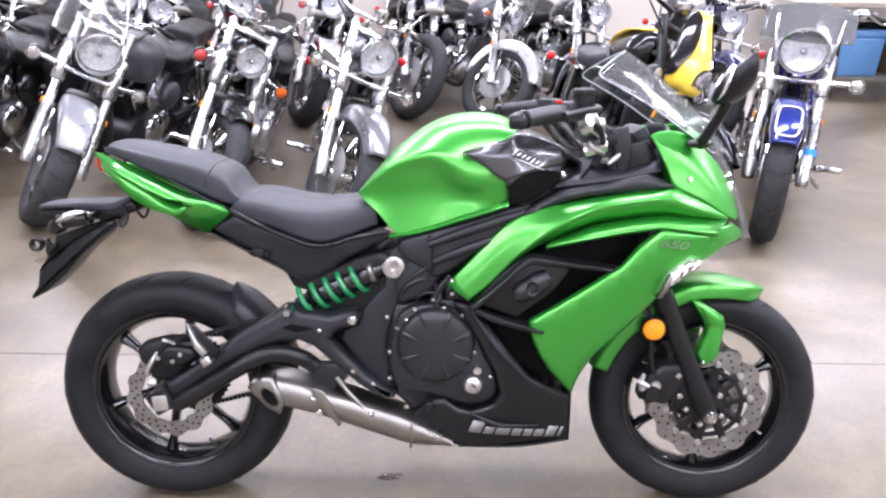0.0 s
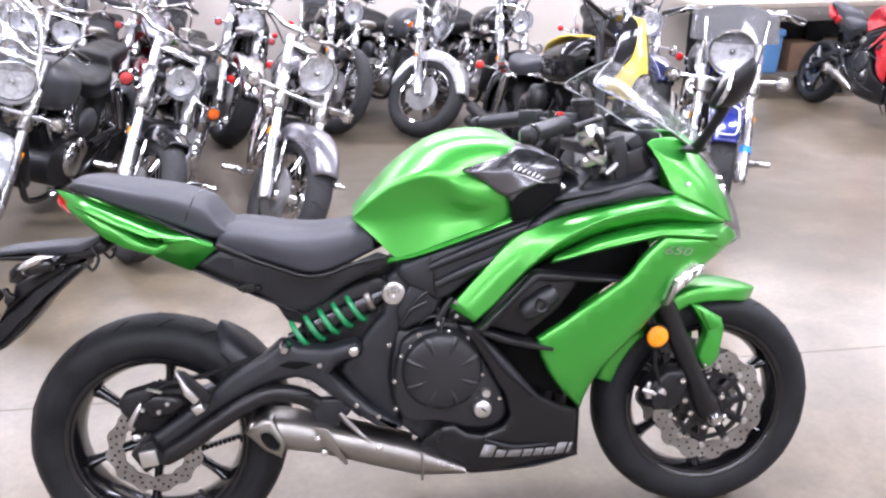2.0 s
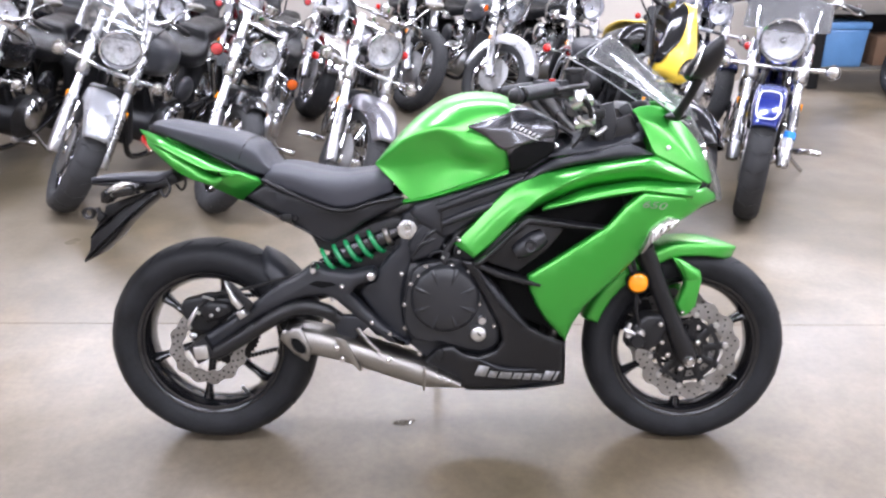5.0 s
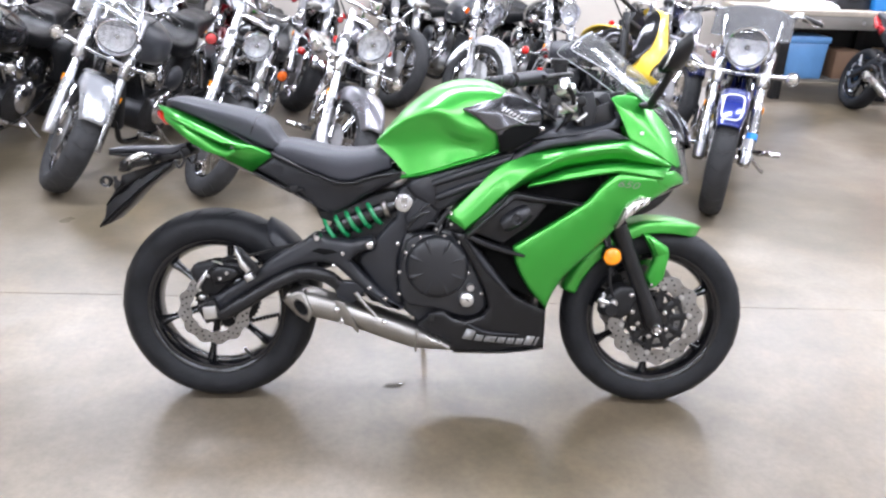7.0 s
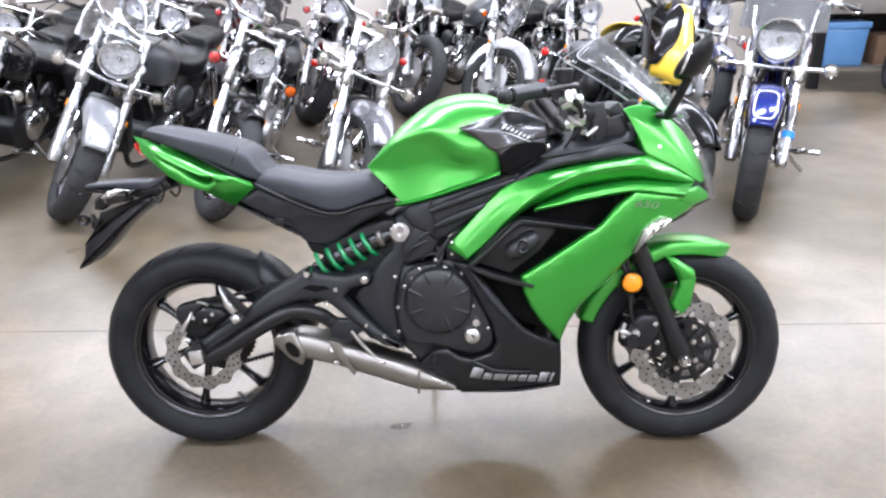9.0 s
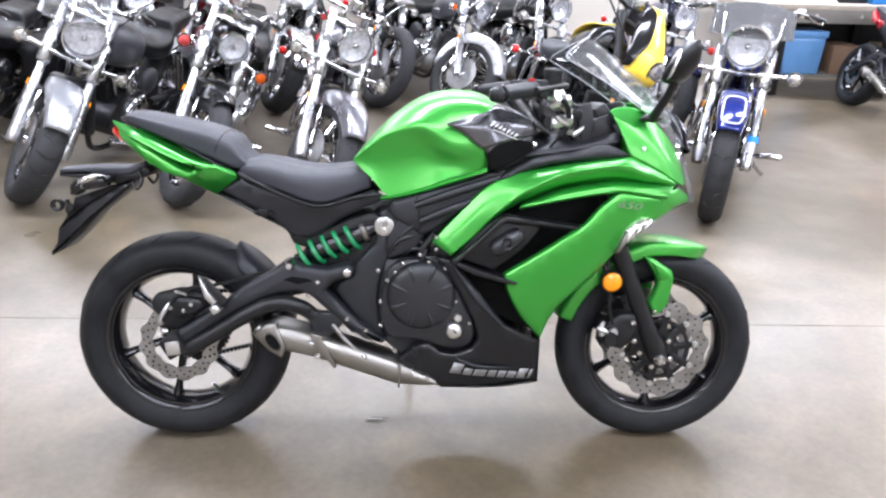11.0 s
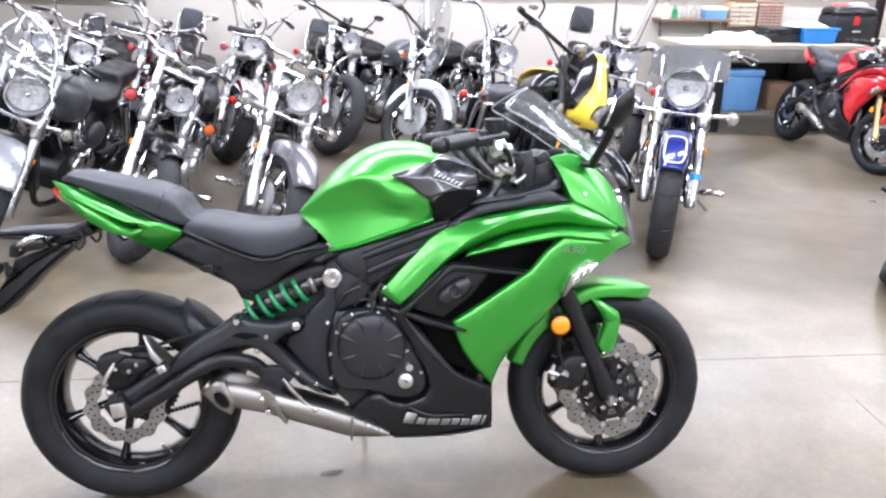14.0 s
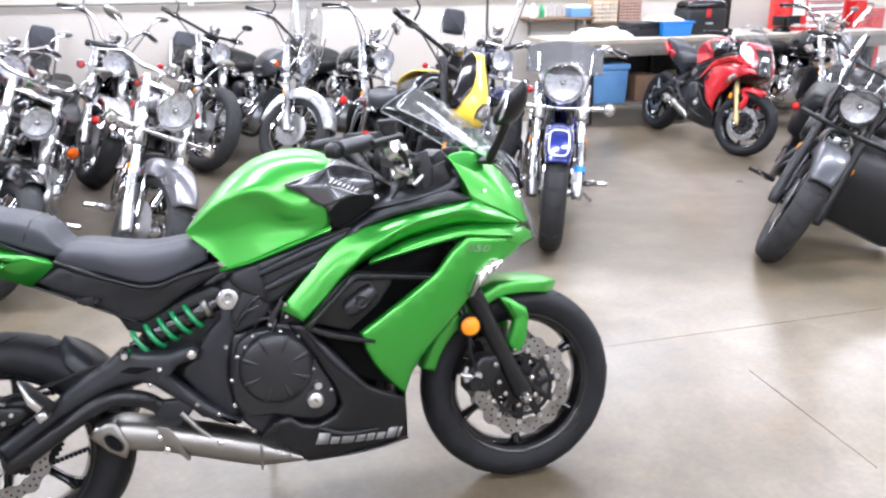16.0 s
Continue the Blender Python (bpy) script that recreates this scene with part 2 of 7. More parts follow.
# ---- mesh helpers ----
def crs(pts, n):
    """Samples a smooth curve through pts, n steps between two of them."""
    P = [Vector(p) for p in pts]
    if len(P) == 2:
        return [P[0].lerp(P[1], i / n) for i in range(n + 1)]
    out = []
    for i in range(len(P) - 1):
        a, b, c, d = P[max(i - 1, 0)], P[i], P[i + 1], P[min(i + 2, len(P) - 1)]
        for k in range(n):
            t = k / n
            out.append(0.5 * (2 * b + (c - a) * t + (2 * a - 5 * b + 4 * c - d) * t * t + (3 * b - a - 3 * c + d) * t ** 3))
    return out + [P[-1]]


def islands(bm):
    """The loose pieces of a bmesh, each as a bmesh of its own."""
    seen, out = set(), []
    bm.faces.index_update()
    for v0 in bm.verts:
        if v0 in seen:
            continue
        stack, comp = [v0], []
        seen.add(v0)
        while stack:
            v = stack.pop()
            comp.append(v)
            for e in v.link_edges:
                o = e.other_vert(v)
                if o not in seen:
                    seen.add(o)
                    stack.append(o)
        t = bmesh.new()
        made = {v: t.verts.new(v.co) for v in comp}
        for f in sorted({f for v in comp for f in v.link_faces}, key=lambda q: q.index):
            t.faces.new([made[v] for v in f.verts]).smooth = f.smooth
        out.append(t)
    bm.free()
    return out


def part(name, bm, material, parent, label="", sharp=50, solid=0.0, bevel=0.0, apart=False, stuff=False):
    """Links a bmesh as one mesh under a thing or a part; apart: each loose piece as a part of its own."""
    if apart:
        bmesh.ops.remove_doubles(bm, verts=bm.verts, dist=1e-5)
        return [part(name, t, material, parent, label, sharp, solid, bevel) for t in islands(bm)][0]
    bmesh.ops.remove_doubles(bm, verts=bm.verts, dist=1e-5)
    bmesh.ops.recalc_face_normals(bm, faces=bm.faces)
    me = bpy.data.meshes.new(name)
    bm.to_mesh(me)
    bm.free()
    me.set_sharp_from_angle(angle=radians(sharp))
    me.materials.append(material)
    ob = new(name, me)
    if parent:
        ob.parent = parent
    if label:
        ob["label"] = label
    if stuff:
        ob["kind"] = "stuff"
    if solid:
        s = ob.modifiers.new("thickness", "SOLIDIFY")
        s.thickness, s.offset = abs(solid), (-1 if solid > 0 else 1)
    if bevel:
        s = ob.modifiers.new("edges", "BEVEL")
        s.width, s.segments, s.limit_method = bevel, 2, "ANGLE"
    return ob


def thing(name, m, label, category, group=""):
    ob = new(name)
    ob.empty_display_size = 0.1
    ob.matrix_world = m
    return tagged(ob, label, category, group)


def grid_faces(bm, rows, close_u=False, close_v=False):
    V = [[bm.verts.new(p) for p in r] for r in rows]
    nu, nv = len(V), len(V[0])
    for i in range(nu if close_u else nu - 1):
        for j in range(nv if close_v else nv - 1):
            q = (V[i][j], V[(i + 1) % nu][j], V[(i + 1) % nu][(j + 1) % nv], V[i][(j + 1) % nv])
            if len({v.co.to_tuple(6) for v in q}) > 2:
                bm.faces.new(q).smooth = True
    return V


def surf(bm, rows, nu=4, nv=5, mirror=False):
    """A smooth sheet through rows of points; mirror adds the same on the other side (y)."""
    fine = [crs(r, nv) for r in rows]
    cols = [crs([f[j] for f in fine], nu) for j in range(len(fine[0]))]
    grid_faces(bm, cols)
    if mirror:
        grid_faces(bm, [[(p.x, -p.y, p.z) for p in c] for c in cols])
    return bm


def facets(bm, faces):
    """Flat panels from (x, z, half-width) corners, on both sides of the body."""
    for sy in (-1, 1):
        made = {}
        for f in faces:
            for q in f:
                if q not in made:
                    made[q] = bm.verts.new((q[0], sy * q[2], q[1]))
            bm.faces.new([made[q] for q in f])
    return bm


def tube(bm, pts, r, n=8, smooth=4, flat=1.0):
    """A round bar along a smooth line; r is one radius or one for each point."""
    P = crs(pts, smooth) if smooth > 1 else [Vector(p) for p in pts]
    R = [r] * len(pts) if not isinstance(r, (list, tuple)) else list(r)
    RR = [v.x for v in crs([(q, 0, 0) for q in R], smooth)] if smooth > 1 else R
    rows, side = [], None
    for i, p in enumerate(P):
        d = (P[min(i + 1, len(P) - 1)] - P[max(i - 1, 0)]).normalized()
        if side is None:
            side = d.orthogonal().normalized() if abs(d.y) > 0.9 else d.cross(Vector((0, 1, 0))).normalized()
        side = (side - d * side.dot(d)).normalized()
        up = d.cross(side)
        rows.append([p + side * (RR[i] * math.cos(2 * math.pi * k / n)) + up * (RR[i] * flat * math.sin(2 * math.pi * k / n)) for k in range(n)])
    V = grid_faces(bm, rows, close_v=True)
    for ring in (V[0], V[-1]):
        bm.faces.new(ring)
    return bm


def lathe(bm, prof, n=32, at=(0, 0, 0), axis="y", closed=False):
    """Turns a profile of (radius, along) round an axis through at."""
    rows = []
    for k in range(n):
        a = 2 * math.pi * k / n
        c, s = math.cos(a), math.sin(a)
        if axis == "y":
            rows.append([Vector(at) + Vector((r * c, h, r * s)) for r, h in prof])
        elif axis == "x":
            rows.append([Vector(at) + Vector((h, r * c, r * s)) for r, h in prof])
        else:
            rows.append([Vector(at) + Vector((r * c, r * s, h)) for r, h in prof])
    grid_faces(bm, rows, close_u=True, close_v=closed)
    return bm


def rod(bm, a, b, r, n=10):
    """A short straight bar with closed, slightly rounded ends."""
    a, b = Vector(a), Vector(b)
    d = (b - a).normalized()
    e = min(r * 0.25, (b - a).length * 0.3)
    return tube(bm, [a, a + d * e, b - d * e, b], [r * 0.82, r, r, r * 0.82], n, 1)


def box(bm, size, at=(0, 0, 0), m=None, edge=0.0):
    """A box with bevelled edges."""
    r = bmesh.ops.create_cube(bm, size=1.0)
    vs = r["verts"]
    for v in vs:
        v.co = Vector((v.co.x * size[0], v.co.y * size[1], v.co.z * size[2]))
    if edge:
        es = list({e for v in vs for e in v.link_edges})
        o = bmesh.ops.bevel(bm, geom=es, offset=edge, segments=2, affect="EDGES", profile=0.6)
        vs = list({v for f in o["faces"] for v in f.verts} | {v for v in vs if v.is_valid})
    for v in vs:
        v.co = (m @ v.co if m else v.co) + Vector(at)
    return bm


def slab(bm, outline, y0, y1, edge=0.004, smooth=0):
    """A plate cut to an outline in the x-z plane, from y0 (outer) to y1, with a rounded outer rim."""
    P = [Vector((x, 0, z)) for x, z in outline]
    if smooth:
        P = crs(P + [P[0]], smooth)[:-1]
    n = len(P)
    area = sum(P[i].x * P[(i + 1) % n].z - P[(i + 1) % n].x * P[i].z for i in range(n))
    if area < 0:
        P.reverse()
    ins = []
    for i in range(n):
        a, b, c = P[i - 1], P[i], P[(i + 1) % n]
        d1, d2 = (b - a).normalized(), (c - b).normalized()
        n1, n2 = Vector((-d1.z, 0, d1.x)), Vector((-d2.z, 0, d2.x))
        m = n1 + n2
        m = m / max(0.35, m.length * m.length / 2) if m.length > 1e-6 else n1
        ins.append(b + m * edge)
    s = 1 if y1 > y0 else -1
    rings = [[(p.x, y0, p.z) for p in ins], [((p.x + q.x) / 2 - (q.x - p.x) * 0.2, y0 + s * edge * 0.3, (p.z + q.z) / 2 - (q.z - p.z) * 0.2) for p, q in zip(P, ins)],
             [(p.x, y0 + s * edge, p.z) for p in P], [(p.x, y1, p.z) for p in P]]
    V = grid_faces(bm, rings, close_v=True)
    for ring in (V[0], V[-1]):
        bm.faces.new(ring)
    return bm


def spline_field(ctrl):
    """A smooth height over the x-z plane through the given (x, z, height)."""
    C = np.array(ctrl, float)
    d = np.hypot(C[:, None, 0] - C[None, :, 0], C[:, None, 1] - C[None, :, 1])
    K = np.where(d > 0, d * d * np.log(np.maximum(d, 1e-9)), 0) + np.eye(len(C)) * 1e-4
    Pm = np.stack([np.ones(len(C)), C[:, 0], C[:, 1]], 1)
    A = np.block([[K, Pm], [Pm.T, np.zeros((3, 3))]])
    w = np.linalg.solve(A, np.concatenate([C[:, 2], np.zeros(3)]))

    def f(x, z):
        r = np.hypot(C[:, 0] - x, C[:, 1] - z)
        k = np.where(r > 0, r * r * np.log(np.maximum(r, 1e-9)), 0)
        return float(k @ w[:-3] + w[-3] + w[-2] * x + w[-1] * z)
    return f


def patch(bm, outline, width, step=0.03, off=0.0, mirror=True, smooth=0, roll=0.0, roll_w=0.012):
    """A curved panel: an outline in the x-z plane, laid on the body at half-width width(x, z); its rim turns in by roll."""
    P = [Vector((x, 0, z)) for x, z in outline]
    if smooth:
        P = crs(P + [P[0]], smooth)[:-1]
    t = bmesh.new()
    layer = t.verts.layers.float.new("inward")
    rings = [P]
    if roll:
        n = len(P)
        turn = sum(P[i].x * P[(i + 1) % n].z - P[(i + 1) % n].x * P[i].z for i in range(n))
        sgn = 1 if turn > 0 else -1
        for w in (0.35, 1.0):
            ring = []
            for i in range(n):
                d1, d2 = (P[i] - P[i - 1]).normalized(), (P[(i + 1) % n] - P[i]).normalized()
                m = Vector((-d1.z - d2.z, 0, d1.x + d2.x)) * sgn
                m = m / max(0.5, m.length_squared / 2)
                ring.append(P[i] + m * roll_w * w)
            rings.append(ring)
    loops = [[t.verts.new(p) for p in r] for r in rings]
    for r, q in zip(loops, (1.0, 0.3, 0.0)):
        for v in r:
            v[layer] = q if roll else 0.0
    for r0, r1 in zip(loops, loops[1:]):
        for i in range(len(P)):
            t.faces.new((r0[i], r0[(i + 1) % len(P)], r1[(i + 1) % len(P)], r1[i]))
    t.faces.new(loops[-1])
    xs, zs = [p.x for p in P], [p.z for p in P]
    x = min(xs) + step
    while x < max(xs):
        bmesh.ops.bisect_plane(t, geom=t.verts[:] + t.edges[:] + t.faces[:], plane_co=(x, 0, 0), plane_no=(1, 0, 0))
        x += step
    z = min(zs) + step
    while z < max(zs):
        bmesh.ops.bisect_plane(t, geom=t.verts[:] + t.edges[:] + t.faces[:], plane_co=(0, 0, z), plane_no=(0, 0, 1))
        z += step
    bmesh.ops.triangulate(t, faces=[f for f in t.faces if len(f.verts) > 4])
    for side in ((-1, 1) if mirror else (-1,)):
        made = {}
        for v in t.verts:
            inn = roll * v[layer]
            made[v] = bm.verts.new((v.co.x, side * (width(v.co.x, v.co.z) + off - inn), v.co.z))
        for f in t.faces:
            bm.faces.new([made[v] for v in f.verts]).smooth = True
    t.free()
    return bm


def ball(bm, at, r, n=14, squash=(1, 1, 1), m=None):
    o = bmesh.ops.create_uvsphere(bm, u_segments=n, v_segments=max(6, n // 2 + 1), radius=1.0)
    for v in o["verts"]:
        q = Vector((v.co.x * r * squash[0], v.co.y * r * squash[1], v.co.z * r * squash[2]))
        v.co = (m @ q if m else q) + Vector(at)
        for f in v.link_faces:
            f.smooth = True
    return bm


def B():
    return bmesh.new()


BACKPLATE = mat("lamp_reflector", (0.93, 0.93, 0.94), 0.28, 0.25, 0.06, 40, 0.6, 45, rvar=0.08)
CLEARLENS = mat("clear_ribbed_lens", (0.62, 0.60, 0.57), 0.22, 0.75, 0.3, 40, 0.4, 120, coat=0.6)


# ---- the hall ----
def structure(name, bm, material, label, **k):
    return tagged(part(name, bm, material, None, **k), label, "", "", "structure")


X0, X1, Y0, Y1, ZC = -6.5, 10.5, -6.0, 6.3, 3.6
floor = structure("floor", box(B(), (X1 - X0, Y1 - Y0, 0.1), ((X0 + X1) / 2, (Y0 + Y1) / 2, -0.0525)), GROOVE, "sealed grey concrete floor with saw-cut joints")
JX, JY, JW = 2.512, 0.70, 0.0018
for xa, xb, ya, yb in ((X0, X1, JY + JW, Y1), (X0, JX - JW, Y0, JY - JW), (JX + JW, X1, Y0, JY - JW), (JX - JW, JX + JW, 0.36, JY - JW), (JX - JW, JX + JW, Y0, -0.30)):
    part("slab", box(B(), (xb - xa, yb - ya, 0.012), ((xa + xb) / 2, (ya + yb) / 2, -0.006)), FLOOR, floor)
T = 0.2
structure("wall_north", box(B(), (X1 - X0 + 2 * T, T, ZC), ((X0 + X1) / 2, Y1 + T / 2, ZC / 2)), WALL, "cream painted plain hall wall")
# Walls south, west and east and the ceiling are unseen additions closing the hall.
structure("wall_south", box(B(), (X1 - X0 + 2 * T, T, ZC), ((X0 + X1) / 2, Y0 - T / 2, ZC / 2)), WALL, "cream painted plain hall wall")
structure("wall_west", box(B(), (T, Y1 - Y0, ZC), (X0 - T / 2, (Y0 + Y1) / 2, ZC / 2)), WALL, "cream painted plain hall wall")
structure("wall_east", box(B(), (T, Y1 - Y0, ZC), (X1 + T / 2, (Y0 + Y1) / 2, ZC / 2)), WALL, "cream painted plain hall wall")
structure("ceiling", box(B(), (X1 - X0 + 2 * T, Y1 - Y0 + 2 * T, 0.15), ((X0 + X1) / 2, (Y0 + Y1) / 2, ZC + 0.075)), CEIL, "plain pale grey hall ceiling")
for lx, ly in LAMPS:
    lm = thing("ceiling_light", pose(lx, ly, LAMP_Z), "long white enamel ceiling light with lit tubes", "light", "ceiling lights")
    part("housing", box(B(), (3.1, 0.42, 0.06), (0, 0, 0.0), edge=0.01), FIXTURE, lm)
    for dy in (-0.12, 0.0, 0.12):
        part("tube", rod(B(), (-1.48, dy, -0.05), (1.48, dy, -0.05), 0.016), TUBEGLASS, lm)
    for dx in (-1, 1):
        part("hanger", rod(B(), (dx, 0, 0.03), (dx, 0, ZC - LAMP_Z), 0.006, 6), FIXTURE, lm)


# ---- sport motorcycle ----
def wheel(parent, name, cx, R, hw, rim_r, spokes, discs, spoke_mat=GLOSS, m=None, disc_r=0.15, disc_in=0.105, carrier=True, turn=0.2):
    """A cast sport wheel: rim with spokes, tyre, hub and drilled wavy discs."""
    def put(b):
        if m:
            b.transform(m)
        return b
    c = Vector((cx, 0, R))
    b = lathe(B(), [(rim_r + 0.004, -hw * 0.80), (rim_r + 0.005, -hw * 0.72), (rim_r - 0.014, -hw * 0.66), (rim_r - 0.024, -hw * 0.3), (rim_r - 0.024, hw * 0.3), (rim_r - 0.014, hw * 0.66),
                    (rim_r + 0.005, hw * 0.72), (rim_r + 0.004, hw * 0.80), (rim_r - 0.004, hw * 0.78), (rim_r - 0.012, hw * 0.6), (rim_r - 0.004, 0), (rim_r - 0.012, -hw * 0.6), (rim_r - 0.004, -hw * 0.78)], 64, c, closed=True)
    w = part(name, put(b), spoke_mat, parent, "gloss black cast spoked wheel")
    b = B()
    for k in range(spokes):
        a = 2 * math.pi * k / spokes + turn
        d, s = Vector((math.cos(a), 0, math.sin(a))), Vector((-math.sin(a), 0, math.cos(a)))
        tube(b, [c + d * 0.03, c + d * 0.08, c + d * (rim_r - 0.06) + s * 0.003, c + d * (rim_r - 0.016) + s * 0.006], [0.017, 0.013, 0.011, 0.019], 8, 3, 1.5)
    part("spoke", put(b), spoke_mat, w, apart=True)
    part("hub", put(lathe(B(), [(0.0, -0.08), (0.036, -0.08), (0.042, -0.06), (0.036, -0.03), (0.036, 0.03), (0.042, 0.06), (0.036, 0.08), (0.0, 0.08)], 24, c)), spoke_mat, w)
    sh = R - rim_r
    prof = [(rim_r, -hw * 0.72), (rim_r + sh * 0.12, -hw * 0.86), (rim_r + sh * 0.38, -hw), (rim_r + sh * 0.58, -hw * 0.985), (rim_r + sh * 0.76, -hw * 0.82), (rim_r + sh * 0.90, -hw * 0.54), (rim_r + sh * 0.975, -hw * 0.27)]
    prof = prof + [(R, 0)] + [(r, -h) for r, h in reversed(prof)]
    part("tyre", put(lathe(B(), prof + [(rim_r - 0.003, hw * 0.6), (rim_r - 0.003, -hw * 0.6)], 96, c, closed=True)), RUBBER, w, "black road tyre")
    b = B()
    for k in range(18):
        a = 2 * math.pi * k / 18
        for sd in (-1, 1):
            pts = []
            for q, (fr, fh) in enumerate(((0.985, 0.2), (0.945, 0.42), (0.84, 0.72))):
                rr = rim_r + sh * fr - 0.0012
                an = a + sd * 0.06 + q * 0.07
                pts.append(c + Vector((rr * math.cos(an), sd * hw * fh, rr * math.sin(an))))
            tube(b, pts, [0.0008, 0.0022, 0.0008], 4, 3)
    # Grooves are thin raised bars; the grooves' shade is painted on as black.
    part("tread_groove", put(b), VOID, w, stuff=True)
    for dy in discs:
        b = B()
        n = 120
        for h0, h1 in ((dy - 0.0025, dy + 0.0025),):
            rows = []
            for k in range(n):
                a = 2 * math.pi * k / n
                ro = disc_r * (1 + 0.035 * math.tanh(2.2 * math.sin(12 * a)))
                ri = disc_in * (1 - 0.03 * math.sin(12 * a))
                rows.append([c + Vector((r * math.cos(a), h, r * math.sin(a))) for r, h in ((ri, h0), (ro, h0), (ro, h1), (ri, h1))])
            grid_faces(b, rows, close_u=True, close_v=True)
        d = part("brake_disc", put(b), DISC, w, "drilled wavy steel brake disc")
        b = B()
        for k in range(60):
            a = 2 * math.pi * k / 60
            rr = disc_in + (disc_r - disc_in) * (0.25, 0.55, 0.82, 0.42, 0.70)[k % 5]
            q = c + Vector((rr * math.cos(a), dy, rr * math.sin(a)))
            rod(b, q - Vector((0, 0.0032, 0)), q + Vector((0, 0.0032, 0)), 0.0040, 6)
        part("drill_hole", put(b), GLOSS, d, stuff=True)
        if carrier:
            b = B()
            sgn = -1 if dy < 0 else 1
            lathe(b, [(0.03, dy - sgn * 0.012), (disc_in * 0.50, dy - sgn * 0.010), (disc_in * 0.58, dy - sgn * 0.004), (disc_in * 0.60, dy + sgn * 0.004), (disc_in * 0.5, dy + sgn * 0.002), (0.03, dy)], 40, c, closed=True)
            lathe(b, [(disc_in * .80, dy - .004), (disc_in * .90, dy - .004), (disc_in * .90, dy + .004), (disc_in * .80, dy + .004)], 40, c, closed=True)
            for k in range(10):
                a = 2 * math.pi * k / 10 + 0.15
                e = Vector((math.cos(a), 0, math.sin(a)))
                tube(b, [c + e * disc_in * 0.45 + Vector((0, dy, 0)), c + e * disc_in * 1.12 + Vector((0, dy, 0))], [0.013, 0.011], 8, 2, 0.35)
            part("disc_carrier", put(b), SATIN, d, apart=True)
            b = B()
            for k in range(10):
                a = 2 * math.pi * k / 10 + 0.15
                q = c + Vector((math.cos(a), 0, math.sin(a))) * disc_in * 1.06
                rod(b, q + Vector((0, dy - 0.008, 0)), q + Vector((0, dy + 0.008, 0)), 0.0088, 12)
            part("disc_bobbin", put(b), ALU, d, apart=True)
    return w


def bolts(parent, spots, r=0.007, out=0.006, material=CHROME, name="bolt"):
    for x, y, z in spots:
        b = rod(B(), (x, y, z), (x, y - out, z), r, 10)
        rod(b, (x, y - out, z), (x, y - out - 0.002, z), r * 0.55, 6)
        part(name, b, material, parent)


WB, RR_, RF_ = 1.426, 0.3155, 0.3035
BODY = spline_field([(1.50, .86, .02), (1.47, .80, .075), (1.43, .95, .06), (1.36, .985, .10), (1.25, 1.01, .15), (1.28, .90, .185), (1.40, .83, .145), (1.435, .76, .125), (1.25, .78, .205), (1.10, .86, .185),
                     (1.0, .84, .175), (.9, .78, .172), (.75, .63, .155), (.95, .55, .185), (1.15, .70, .21), (1.2, .58, .18), (1.06, .35, .135), (1.06, .21, .095), (.95, .40, .17), (.80, .30, .175), (.70, .25, .155), (1.33, .69, .17), (1.05, .55, .195)])
TAIL = spline_field([(-.17, .96, .035), (-.13, .90, .04), (-.05, .92, .085), (-.05, .86, .08), (.0, .88, .105), (.08, .79, .115), (.08, .86, .125), (.19, .81, .135), (.14, .76, .13), (.3, .78, .145), (.44, .74, .15), (.57, .77, .14), (.40, .65, .12), (.25, .72, .13)])
TANKW = spline_field([(.77, .97, .162), (.87, 1.0, .156), (.90, 1.022, .120), (.95, 1.0, .118), (1.01, .975, .108), (1.02, .93, .115), (.93, .85, .155), (.88, .84, .160), (.87, .90, .172), (.84, .925, .172), (.93, .93, .155)])


